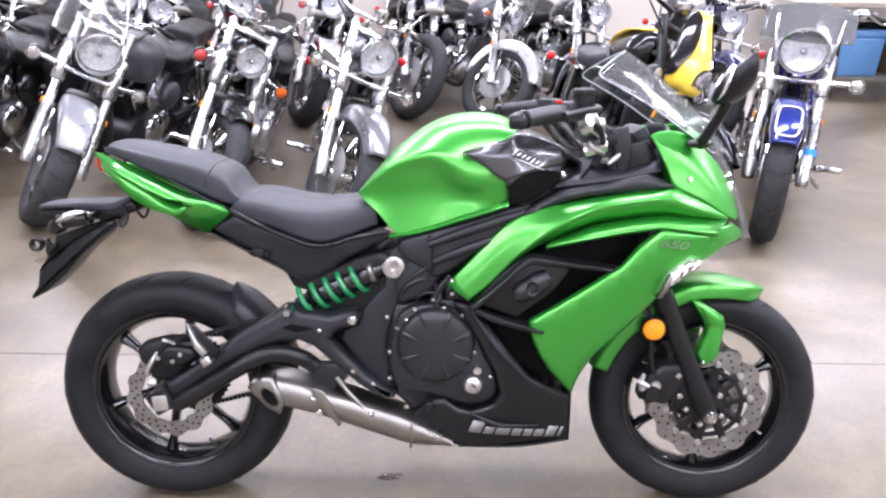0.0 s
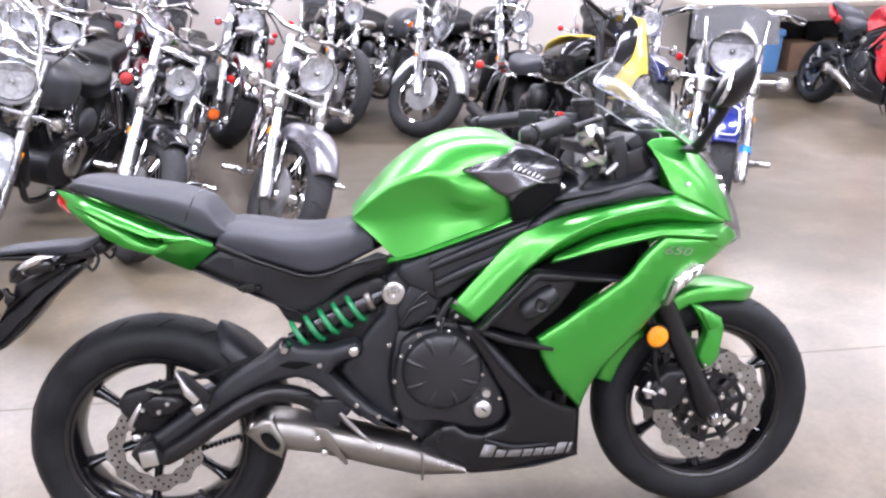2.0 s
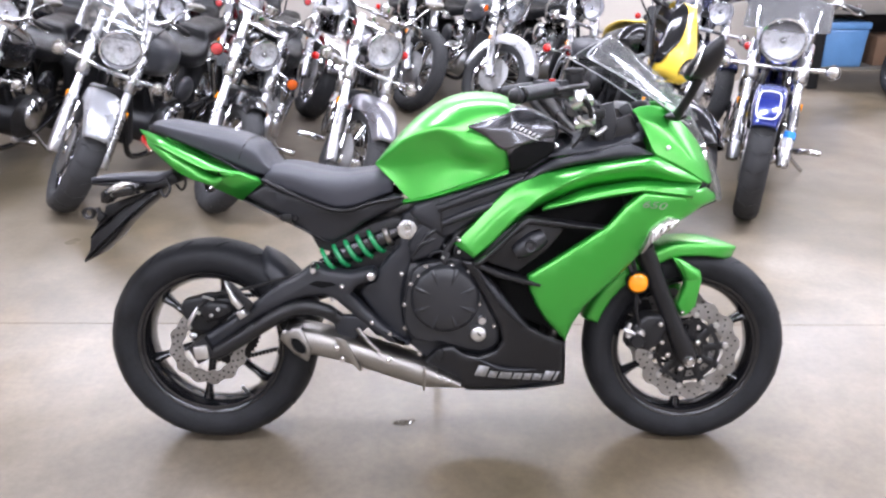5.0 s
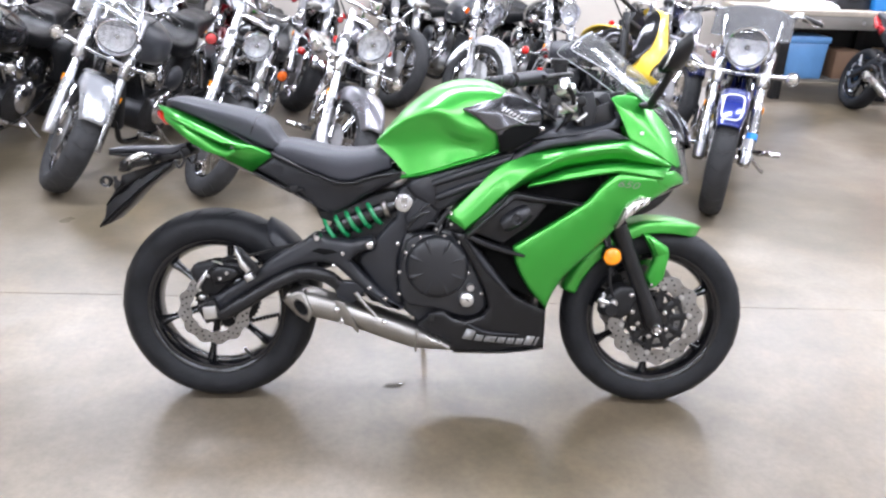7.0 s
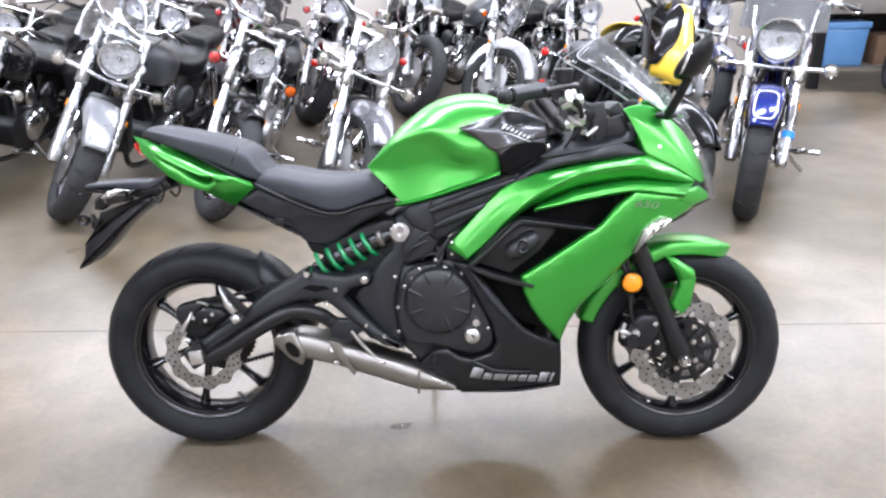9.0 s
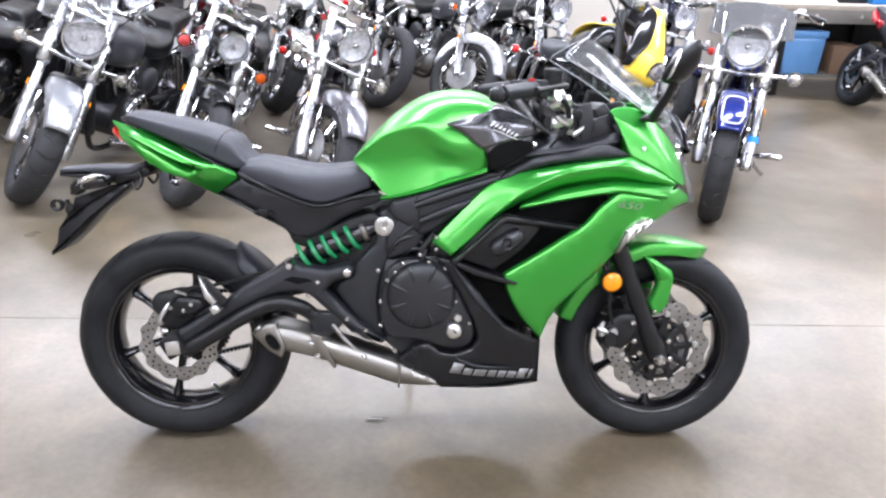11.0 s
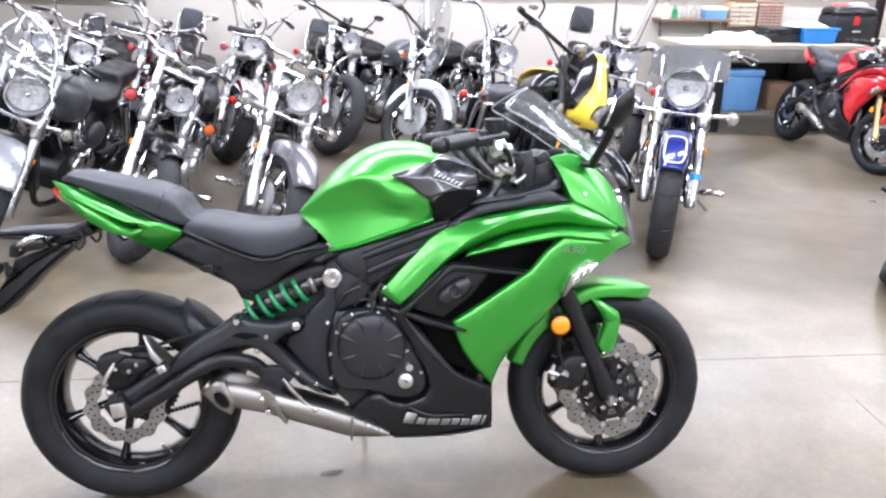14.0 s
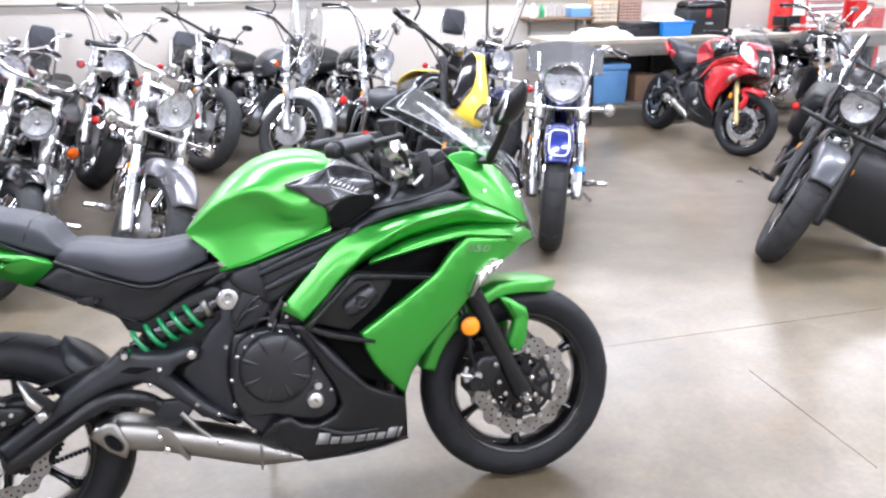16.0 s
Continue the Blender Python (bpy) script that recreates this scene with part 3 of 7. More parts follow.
def sport_bike(root, paint, detail=True, fork=SATIN, steer=0.0, coil=SPRING):
    """A half-faired sport motorcycle heading +x; its right side is -y."""
    P = root
    wheel(P, "rear_wheel", 0, RR_, 0.079, 0.218, 6, [-0.088], disc_r=0.113, disc_in=0.075, carrier=False, turn=1.35)
    turned = Matrix.Translation((WB, 0, RF_)) @ Matrix.Rotation(radians(steer), 4, "Z") @ Matrix.Translation((-WB, 0, -RF_))
    wheel(P, "front_wheel", WB, RF_, 0.059, 0.218, 6, [-0.066, 0.066], turn=0.45, m=turned if steer else None)
    part("valve_stem", tube(B(), [(.095, -.01, .135), (.085, -.03, .158), (.08, -.035, .170)], .005, 8, 2), ALU, P)
    # swinging arm, right plate with its brace, left arm
    arm = part("swinging_arm", slab(B(), [(-.025, .330), (-.02, .355), (.028, .380), (.086, .418), (.15, .461), (.196, .501), (.242, .529), (.29, .554), (.325, .582), (.345, .582), (.37, .566), (.44, .558), (.475, .568), (.503, .572), (.517, .555), (.505, .535), (.46, .522),
                                   (.435, .497), (.48, .452), (.53, .403), (.585, .362), (.605, .352), (.600, .341), (.545, .352), (.50, .385), (.44, .437), (.395, .478), (.36, .492), (.31, .486), (.26, .470), (.18, .427), (.11, .382), (.05, .342), (.03, .318), (.0, .305)], -.155, -.105, .014), MATTE, P, "matt black swinging arm with brace")
    # Raised black plate for a hole; the hole's shade is its colour.
    part("arm_hole_shade", slab(B(), [(.318, .528), (.342, .538), (.386, .533), (.40, .525), (.358, .516)], -.1565, -.13, .001), VOID, arm)
    part("axle_block", box(B(), (.06, .05, .06), (.008, -.15, .333), Matrix.Rotation(radians(-30), 3, "Y"), .006), SATIN, arm)
    part("axle_plate", box(B(), (.040, .012, .040), (.010, -.178, .332), Matrix.Rotation(radians(-8), 3, "Y"), .004), ALU, arm, "bright metal axle plate")
    part("arm_tube", tube(B(), [(.040, -.152, .322), (.050, -.155, .326), (.111, -.158, .361), (.18, -.158, .406), (.261, -.156, .450), (.311, -.152, .460), (.367, -.147, .446), (.40, -.14, .42)], [.018, .022, .022, .022, .022, .022, .022, .02], 14), SATIN, arm, "satin black tube")
    part("left_arm", tube(B(), [(-.02, .12, .325), (.2, .12, .40), (.42, .10, .46), (.58, .08, .42)], .028, 10), MATTE, arm)
    part("pivot_tube", rod(B(), (.585, -.12, .40), (.585, .12, .40), .03, 14), MATTE, arm)
    bolts(arm, [(.497, -.155, .552), (.415, -.155, .523), (.388, -.155, .484), (.497, -.150, .415), (.548, -.15, .381)], .0075)
    bolts(arm, [(.497, -.157, .552)], .013, .008)
    # rear brake
    cal = part("rear_caliper", slab(B(), [(-.063, .451), (-.051, .469), (.015, .486), (.054, .484), (.098, .478), (.112, .445), (.061, .408), (.018, .368), (-.031, .378), (-.038, .401), (-.059, .428)], -.130, -.085, .012), DARK, P, "black rear brake caliper with bright bolts")
    part("caliper_body", slab(B(), [(-.010, .452), (.03, .474), (.085, .466), (.098, .445), (.065, .420), (.02, .41)], -.150, -.12, .012), SATIN, cal)
    part("pad_spring", tube(B(), [(-.004, -.142, .455), (-.018, -.148, .430), (-.032, -.148, .404), (-.026, -.145, .392)], [.004, .007, .007, .005], 8, 3), ALU, cal)
    part("bleed_nipple", ball(B(), (-.022, -.145, .371), .010, 10, (1.2, .8, .9)), ALU, cal)
    part("bracket_edge", tube(B(), [(.012, -.14, .487), (.03, -.145, .484), (.045, -.145, .478)], .004, 6), ALU, cal)
    bolts(cal, [(.037, -.150, .434), (.058, -.150, .452), (.0, -.146, .44)], .006, .006, ALU)
    part("brake_hose", tube(B(), [(.0, -.145, .455), (.05, -.14, .495), (.12, -.135, .505), (.24, -.12, .535), (.34, -.11, .56)], .005, 6), SATIN, cal)
    part("heel_plate", slab(B(), [(.087, .541), (.109, .538), (.166, .475), (.156, .455), (.13, .452), (.10, .50)], -.180, -.172, .004), SATIN, P)
    part("heel_guard", slab(B(), [(.092, .545), (.100, .537), (.116, .503), (.141, .472), (.127, .460), (.107, .483), (.096, .523)], -.194, -.180, .005), ALU, P, "bright metal heel guard")
    part("guard_clamp", slab(B(), [(.119, .454), (.142, .464), (.152, .447), (.13, .434)], -.198, -.165, .005), ALU, P)
    rows = []
    for q, wd in ((60, .020), (55, .060), (48, .082), (38, .090), (26, .092), (10, .092)):
        rr = RR_ + .012
        rows.append([((rr + d_) * math.cos(radians(q)), y, RR_ + (rr + d_) * math.sin(radians(q))) for y, d_ in ((-wd, -.045), (-wd * .93, -.012), (-wd * .5, .005), (0, .009), (wd * .5, .005), (wd * .93, -.012), (wd, -.045))])
    part("hugger", surf(B(), rows, 4, 4), MATTE, P, solid=.004)
    part("chain_guard", slab(B(), [(-.07, .490), (.0, .512), (.06, .520), (.06, .508), (.0, .500)], .085, .098, .002), MATTE, P)
    # sprocket and chain on the far side
    b = B()
    rows = []
    for k in range(176):
        a = 2 * math.pi * k / 176
        ro = .112 + .004 * math.sin(44 * a)
        rows.append([(r * math.cos(a), h, RR_ + r * math.sin(a)) for r, h in ((.07, .085), (ro, .085), (ro, .092), (.07, .092))])
    grid_faces(b, rows, close_u=True, close_v=True)
    part("sprocket", b, DARK, P)
    b = B()
    for z0, z1 in ((.425, .44), (.205, .36)):
        for k in range(48):
            t = k / 48
            box(b, (.010, .014, .012), (.0 + .58 * t, .09, RR_ + (z0 - RR_) * (1 - t) + (z1 - RR_) * t), edge=.0)
    part("chain", b, DARK, P, stuff=True)
    # tail
    te = [(-.166, .956, .048), (-.105, .943, .082), (-.022, .911, .102), (.058, .874, .113), (.137, .845, .123), (.184, .830, .129)]
    cr_ = [(-.134, .928, .080), (-.058, .906, .134), (-.007, .882, .154), (.057, .856, .168), (.090, .852, .168), (.145, .842, .156), (.191, .825, .140)]
    wd = [(-.070, .897, .104), (.011, .862, .112), (.071, .833, .124)]
    be = [(-.136, .907, .060), (-.086, .876, .100), (-.043, .843, .118), (-.001, .822, .130), (.063, .806, .142)]
    lip, fr = (.094, .830, .152), [(.088, .829, .130), (.198, .814, .136), (.137, .763, .122), (.056, .803, .124)]
    for nm, faces in (("tail_strip", [(te[0], te[1], cr_[1], cr_[0]), (te[1], te[2], cr_[2], cr_[1]), (te[2], te[3], cr_[3], cr_[2]), (te[3], te[4], cr_[5], cr_[4], cr_[3]), (te[4], te[5], cr_[6], cr_[5])]),
                      ("tail_hollow", [(cr_[0], cr_[1], wd[0]), (cr_[1], cr_[2], wd[1], wd[0]), (cr_[2], cr_[3], cr_[4], wd[2], wd[1])]),
                      ("tail_flank", [(cr_[0], wd[0], be[1], be[0]), (wd[0], wd[1], be[2], be[1]), (wd[1], wd[2], be[3], be[2]), (wd[2], lip, be[4], be[3])]),
                      ("tail_corner", [(cr_[4], cr_[5], fr[0]), (cr_[5], cr_[6], fr[1]), (cr_[5], fr[1], fr[2], fr[3], fr[0]), (lip, fr[0], fr[3], be[4])])):
        part(nm, facets(B(), faces), paint, P, "painted tail fairing" if nm == "tail_strip" else "", sharp=5, solid=.004, apart=True)
    part("tail_lamp", surf(B(), [[(-.178, 0, .936), (-.174, -.026, .933), (-.160, -.044, .930)], [(-.178, 0, .918), (-.172, -.028, .916), (-.158, -.048, .914)], [(-.160, 0, .892), (-.152, -.028, .892), (-.138, -.050, .894)]], 3, 3, True), REDLENS, P, "dark red tail lamp")
    part("tail_under", surf(B(), [[(-.11, 0, .885), (-.10, -.05, .885)], [(.0, 0, .80), (.0, -.08, .825)], [(.14, 0, .73), (.14, -.12, .765)], [(.38, 0, .62), (.38, -.115, .64)]], 4, 3, True), MATTE, P, solid=.004)
    part("tail_top", surf(B(), [[(-.145, 0, .965), (-.14, -.045, .957)], [(-.05, 0, .945), (-.05, -.085, .930)], [(.05, 0, .90), (.05, -.115, .893)], [(.19, 0, .83), (.19, -.13, .818)]], 4, 3, True), MATTE, P, solid=.004)
    seat2 = [(-.132, .974, .958, .055), (-.108, .982, .952, .082), (-.07, .980, .940, .100), (.02, .963, .904, .114), (.10, .947, .872, .119), (.15, .929, .849, .118), (.18, .911, .836, .114), (.205, .872, .832, .110), (.228, .850, .830, .106)]
    part("pillion_seat", surf(B(), [[(x, 0, zt), (x, -w * .55, zt - .002), (x, -w * .88, zt - .014), (x, -w, (zt * .6 + zb * .4)), (x, -w * .98, zb)] for x, zt, zb, w in seat2], 3, 4, True), VINYL, P, "charcoal vinyl pillion seat", solid=.006)
    part("seat_seam", tube(B(), [(.128, -.114, .864), (.138, -.1185, .892), (.148, -.106, .917), (.149, -.06, .9285), (.149, .06, .9285), (.148, .106, .917), (.138, .1185, .892)], .0016, 5), GLOSS, P)
    seat1 = [(.196, .842, .806, .112), (.210, .856, .804, .122), (.24, .860, .798, .130), (.295, .852, .784, .140), (.34, .842, .767, .146), (.394, .835, .748, .150), (.441, .835, .747, .148), (.496, .842, .764, .138), (.53, .846, .776, .122), (.56, .838, .784, .105)]
    part("rider_seat", surf(B(), [[(x, 0, zt - .006), (x, -w * .55, zt - .002), (x, -w * .86, zt - .012), (x, -w, (zt * .55 + zb * .45)), (x, -w * .99, zb)] for x, zt, zb, w in seat1], 3, 4, True), VINYL, P, "charcoal vinyl rider seat", solid=.006)
    part("side_panel", patch(B(), [(.142, .775), (.192, .807), (.207, .812), (.276, .783), (.335, .762), (.392, .740), (.447, .741), (.495, .757), (.567, .783), (.592, .770), (.590, .750), (.542, .730), (.478, .698), (.43, .66), (.389, .636), (.334, .645), (.303, .678), (.242, .720)], TAIL, .03, -.004, roll=.014), MATTE, P, "matt black panel under the seat", solid=.005, apart=True)
    part("seat_edge", tube(B(), [(.20, -.138, .822), (.28, -.147, .784), (.34, -.152, .760), (.394, -.155, .741), (.445, -.154, .741), (.50, -.146, .758), (.585, -.136, .772)], .006, 8), SATIN, P)
    part("seat_latch", box(B(), (.03, .012, .022), (.262, -.128, .714), edge=.004), SATIN, P)
    bolts(P, [(.245, -.128, .716), (.285, -.128, .712)], .008, .008, SATIN)
    part("subframe", slab(B(), [(.30, .70), (.36, .66), (.42, .66), (.50, .70), (.56, .715), (.60, .70), (.58, .66), (.50, .63), (.40, .60), (.34, .62)], -.10, .10, .01), DARK, P)
    # plate holder
    if detail:
        ph = part("plate_holder", slab(B(), [(-0.086, 0.832), (-0.068, 0.815), (-0.069, 0.803), (-0.108, 0.786), (-0.128, 0.788), (-0.153, 0.776), (-0.196, 0.780), (-0.243, 0.787), (-0.326, 0.794), (-0.325, 0.806), (-0.213, 0.802), (-0.136, 0.805), (-0.114, 0.812)], -.045, .045, .006), SATIN, P, "black plate holder with flap and lamp")
        # A paler material puts the top face's sheen into its colour.
        part("holder_top", slab(B(), [(-0.321, 0.816), (-0.213, 0.823), (-0.132, 0.824), (-0.083, 0.841), (-0.080, 0.830), (-0.110, 0.811), (-0.134, 0.802), (-0.208, 0.803), (-0.243, 0.809), (-0.320, 0.805)], -.050, .050, .004), VINYL, ph, "paler holder top, sheen from above put into its colour")
        part("mud_flap", slab(B(), [(-0.165, 0.775), (-0.131, 0.777), (-0.132, 0.763), (-0.171, 0.731), (-0.221, 0.691), (-0.275, 0.631), (-0.329, 0.582), (-0.367, 0.563), (-0.370, 0.569), (-0.350, 0.600), (-0.344, 0.635), (-0.322, 0.658), (-0.295, 0.680), (-0.247, 0.720), (-0.190, 0.760)], -.046, .046, .010), SATIN, ph)
        part("flap_back", slab(B(), [(-0.290, 0.734), (-0.242, 0.751), (-0.173, 0.774), (-0.174, 0.754), (-0.220, 0.734), (-0.282, 0.696), (-0.325, 0.654), (-0.344, 0.636), (-0.318, 0.679), (-0.299, 0.704)], -.042, .042, .006), SATIN, ph)
        sg = part("turn_signal", slab(B(), [(-0.271, 0.780), (-0.253, 0.793), (-0.213, 0.810), (-0.181, 0.805), (-0.172, 0.793), (-0.177, 0.774), (-0.237, 0.764), (-0.255, 0.749), (-0.274, 0.752)], -.115, -.06, .014), GLOSS, ph, "black rear indicator with clear lens")
        part("signal_lens", slab(B(), [(-0.246, 0.788), (-0.225, 0.805), (-0.201, 0.812), (-0.178, 0.808), (-0.198, 0.796), (-0.235, 0.781), (-0.231, 0.769), (-0.240, 0.776)], -.120, -.10, .006), CLEARLENS, sg)
        part("signal_stub", slab(B(), [(-0.190, 0.802), (-0.164, 0.803), (-0.162, 0.795), (-0.183, 0.777), (-0.192, 0.787)], -.10, -.05, .008), SATIN, ph)
        part("reflector_stay", slab(B(), [(-0.308, 0.732), (-0.299, 0.732), (-0.295, 0.720), (-0.281, 0.712), (-0.282, 0.703), (-0.301, 0.687), (-0.307, 0.700), (-0.303, 0.715)], -.07, -.055, .004), SATIN, ph)
        part("reflector_ring", lathe(B(), [(.010, -.008), (.017, -.010), (.019, 0), (.017, .010), (.010, .008)], 20, (-0.327, -.065, 0.716), closed=True), SATIN, ph)
        for sy in (-1, 1):
            part("grab_hook", tube(B(), [(-.10, sy * .055, .82), (-.085, sy * .065, .79), (-.10, sy * .07, .765), (-.115, sy * .065, .785)], .004, 6), SATIN, ph)
    # tank
    # crown, shoulder ridge, knee hollow and lower edge of each section
    prof = [(.512, [(0, .868), (-.05, .867), (-.085, .866), (-.097, .865), (-.098, .863), (-.098, .861), (-.097, .858)]),
            (.56, [(0, .925), (-.06, .921), (-.104, .915), (-.120, .903), (-.113, .880), (-.109, .850), (-.116, .815)]),
            (.62, [(0, .985), (-.07, .979), (-.122, .962), (-.147, .943), (-.134, .908), (-.120, .85), (-.130, .762)]),
            (.70, [(0, 1.038), (-.08, 1.024), (-.134, .994), (-.165, .962), (-.146, .925), (-.126, .87), (-.138, .792)])]
    prof += [(.78, [(0, 1.058), (-.09, 1.040), (-.138, 1.003), (-.166, .935), (-.165, .897), (-.138, .860), (-.148, .820)]),
            (.86, [(0, 1.052), (-.09, 1.040), (-.138, 1.010), (-.160, .945), (-.166, .905), (-.162, .873), (-.152, .846)]),
            (.925, [(0, 1.020), (-.07, 1.018), (-.115, 1.002), (-.128, .945), (-.132, .915), (-.132, .89), (-.13, .868)])]
    part("fuel_tank", surf(B(), [[(x, y, z) for y, z in r] for x, r in prof], 5, 5, True), paint, P, "sculpted painted fuel tank")
    part("tank_lip", surf(B(), [[(.585, -.118, .765), (.67, -.134, .782), (.77, -.146, .815), (.88, -.156, .852)], [(.588, -.128, .757), (.67, -.144, .774), (.77, -.156, .807), (.88, -.163, .844)], [(.588, -.118, .750), (.67, -.134, .768), (.77, -.146, .80), (.88, -.15, .838)]], 3, 4, True), paint, P, apart=True)
    tp = part("tank_panel", patch(B(), [(.766, .971), (.82, .988), (.877, 1.005), (.902, 1.024), (.956, 1.008), (1.013, .977), (1.021, .958), (1.014, .915), (1.003, .897), (.927, .852), (.882, .842), (.878, .87), (.872, .898), (.846, .922), (.80, .952)], TANKW, .03, .006, roll=.012), PANELGREY, P, "dark metallic tank side panel", solid=.006, apart=True)
    # Same panel; the dark reflection of its lower half is put in as colour.
    part("panel_lower", patch(B(), [(.874, .891), (.890, .908), (.914, .921), (.954, .931), (1.001, .927), (1.011, .914), (1.003, .897), (.927, .853), (.884, .844), (.880, .87)], TANKW, .025, .0085, roll=.005, roll_w=.008), VOID, tp, "lower half, its dark reflection put in as black", solid=.004, apart=True)
    pt = [(.768, .970, .172), (.82, .988, .172), (.877, 1.004, .168), (.905, 1.018, .142), (.956, 1.006, .130), (1.013, .977, .117)]
    pb = [(.776, .964, .173), (.82, .940, .180), (.862, .908, .182), (.905, .917, .177), (.954, .931, .160), (1.018, .940, .122)]
    pm = [((a[0] + c[0]) / 2, (a[1] + c[1]) / 2, (a[2] + c[2]) / 2 + .006) for a, c in zip(pt, pb)]
    part("panel_face", surf(B(), [[(x, -w, z) for x, z, w in q] for q in (pt, pm, pb)], 4, 4, True), PANELGREY, tp, "dark metallic upper face", solid=.004, apart=True)
    part("ignition_deck", surf(B(), [[(.90, 0, 1.03), (.90, -.07, 1.028), (.90, -.125, 1.02)], [(.98, 0, 1.0), (.98, -.06, .998), (.98, -.12, .985)], [(1.06, 0, .95), (1.06, -.05, .95), (1.06, -.10, .94)]], 3, 3, True), SATIN, P, solid=.005)
    part("panel_trim", patch(B(), [(1.0, .905), (1.02, .93), (1.03, .93), (1.05, .905), (1.0, .88), (.93, .845), (.90, .842)], TANKW, .03, -.006), MATTE, P, solid=.01, apart=True)
    bolts(P, [(1.012, -.120, .913)], .0095, .006)
    if detail:
        def face_y(x, z):
            return .178 - .33 * (x - .884) + .25 * (.955 - z)

        for k in range(7):
            xa, za = .884 + .011 * k, .972 - .0050 * k
            hh = (.012, .005, .006, .005, .009, .005, .005)[k]
            pts = [(xa + q * (.010 + hh * .25), za - hh / 2 + q * hh) for q in (0, .5, 1)]
            part("script_mark", tube(B(), [(x, -face_y(x, z), z) for x, z in pts], [.0012, .0026, .0012], 6, 2), WHITE, tp)
        part("script_mark", tube(B(), [(x, -face_y(x, z), z) for x, z in ((.888, .958), (.91, .951), (.94, .938), (.962, .930))], [.0004, .0014, .0016, .0004], 6, 3), WHITE, tp)
    # frame covers between tank and fairing
    fc = part("frame_cover", slab(B(), [(.622, .752), (.733, .788), (.82, .815), (.907, .846), (.94, .848), (.93, .815), (.876, .780), (.80, .715), (.733, .668), (.70, .655), (.669, .679), (.63, .70), (.605, .73)], -.142, -.06, .012), MATTE, P, "matt black ribbed frame cover")
    for (xa, za), (xb, zb) in (((.685, .742), (.925, .825)), ((.70, .70), (.87, .765))):
        part("rib", tube(B(), [(xa, -.143, za), ((xa + xb) / 2, -.146, (za + zb) / 2 + .002), (xb, -.142, zb)], [.010, .013, .010], 8, 5), MATTE, fc)
    part("joint_line", slab(B(), [(.682, .77), (.688, .772), (.70, .735), (.70, .672), (.694, .672), (.694, .735)], -.147, -.12, .001), SATIN, fc)
    part("left_frame", slab(B(), [(.622, .752), (.733, .788), (.907, .846), (.94, .848), (.93, .815), (.80, .715), (.70, .655), (.605, .73)], .142, .06, .012), MATTE, P)
    fp = part("frame_plate", slab(B(), [(.585, .72), (.622, .745), (.69, .765), (.705, .70), (.715, .665), (.65, .655), (.625, .62), (.605, .565), (.588, .51), (.584, .47), (.592, .40), (.605, .352), (.56, .36), (.505, .425), (.46, .49), (.47, .515), (.505, .535), (.52, .57), (.545, .60), (.575, .63)], -.125, -.06, .012), MATTE, P, "matt black frame side plate")
    part("plate_upper", slab(B(), [(.600, .640), (.640, .705), (.700, .735), (.722, .700), (.712, .655), (.690, .612), (.650, .598), (.612, .585)], -.136, -.09, .012), MATTE, fp)
    bolts(fp, [(.582, -.125, .552)], .007)
    part("left_plate", slab(B(), [(.585, .72), (.69, .765), (.715, .665), (.65, .655), (.588, .51), (.605, .352), (.505, .425), (.46, .49), (.52, .57)], .125, .06, .012), MATTE, P)
    part("gearbox", slab(B(), [(.36, .53), (.40, .60), (.50, .68), (.62, .74), (.74, .70), (.72, .56), (.62, .50), (.61, .33), (.50, .35), (.43, .43)], -.085, .085, .01), DARK, P)
    # dash trim
    part("dash_trim", patch(B(), [(.905, .815), (.945, .85), (1.001, .880), (1.06, .892), (1.112, .902), (1.17, .918), (1.206, .924), (1.24, .91), (1.272, .893), (1.18, .882), (1.107, .872), (1.05, .862), (.997, .847), (.935, .820)], BODY, .03, -.008, roll=.014), MATTE, P, solid=.005, apart=True)
    part("dash_inner", surf(B(), [[(.98, -.14, .885), (1.0, -.06, .93), (1.0, .06, .93), (.98, .14, .885)], [(1.12, -.15, .905), (1.13, -.07, .945), (1.13, .07, .945), (1.12, .15, .905)], [(1.24, -.15, .93), (1.26, -.09, .965), (1.26, .09, .965), (1.24, .15, .93)]], 3, 3), MATTE, P, solid=.005)
    # upper fairing band with its crease and recess
    Tt = [(.730, .640, .140), (.813, .732, .150), (.880, .800, .156), (.948, .834, .158), (1.015, .850, .158), (1.082, .864, .160), (1.149, .876, .163), (1.216, .886, .166), (1.270, .892, .166)]
    Cc = [(.785, .608, .172), (.841, .659, .180), (.881, .705, .186), (.921, .744, .192), (.980, .793, .200), (1.074, .840, .208), (1.139, .857, .213), (1.204, .867, .216), (1.249, .870, .213)]
    Re = [(.792, .602, .152), (.850, .652, .156), (.892, .697, .160), (.932, .732, .164), (.987, .762, .166), (1.079, .799, .166), (1.145, .813, .170), (1.211, .823, .174), (1.262, .824, .176)]
    Cr, Rr, Tr = [(1.299, .853, .196), (1.354, .834, .174), (1.410, .816, .146)], [(1.309, .820, .172), (1.361, .815, .160), (1.411, .811, .144)], [(1.306, .874, .166), (1.359, .850, .156), (1.411, .819, .140)]
    Lp = [(.972, .752, .186), (1.078, .777, .200), (1.143, .791, .206), (1.209, .803, .211), (1.241, .807, .212), (1.315, .797, .202), (1.377, .787, .184)]
    mid = [((a[0] * .5 + c[0] * .5), (a[1] * .5 + c[1] * .5) + .003, a[2] * .46 + c[2] * .54 + .005) for a, c in zip(Tt, Cc)] + [((a[0] + c[0]) / 2, (a[1] + c[1]) / 2 + .001, (a[2] + c[2]) / 2 + .002) for a, c in zip(Tr, Cr)]
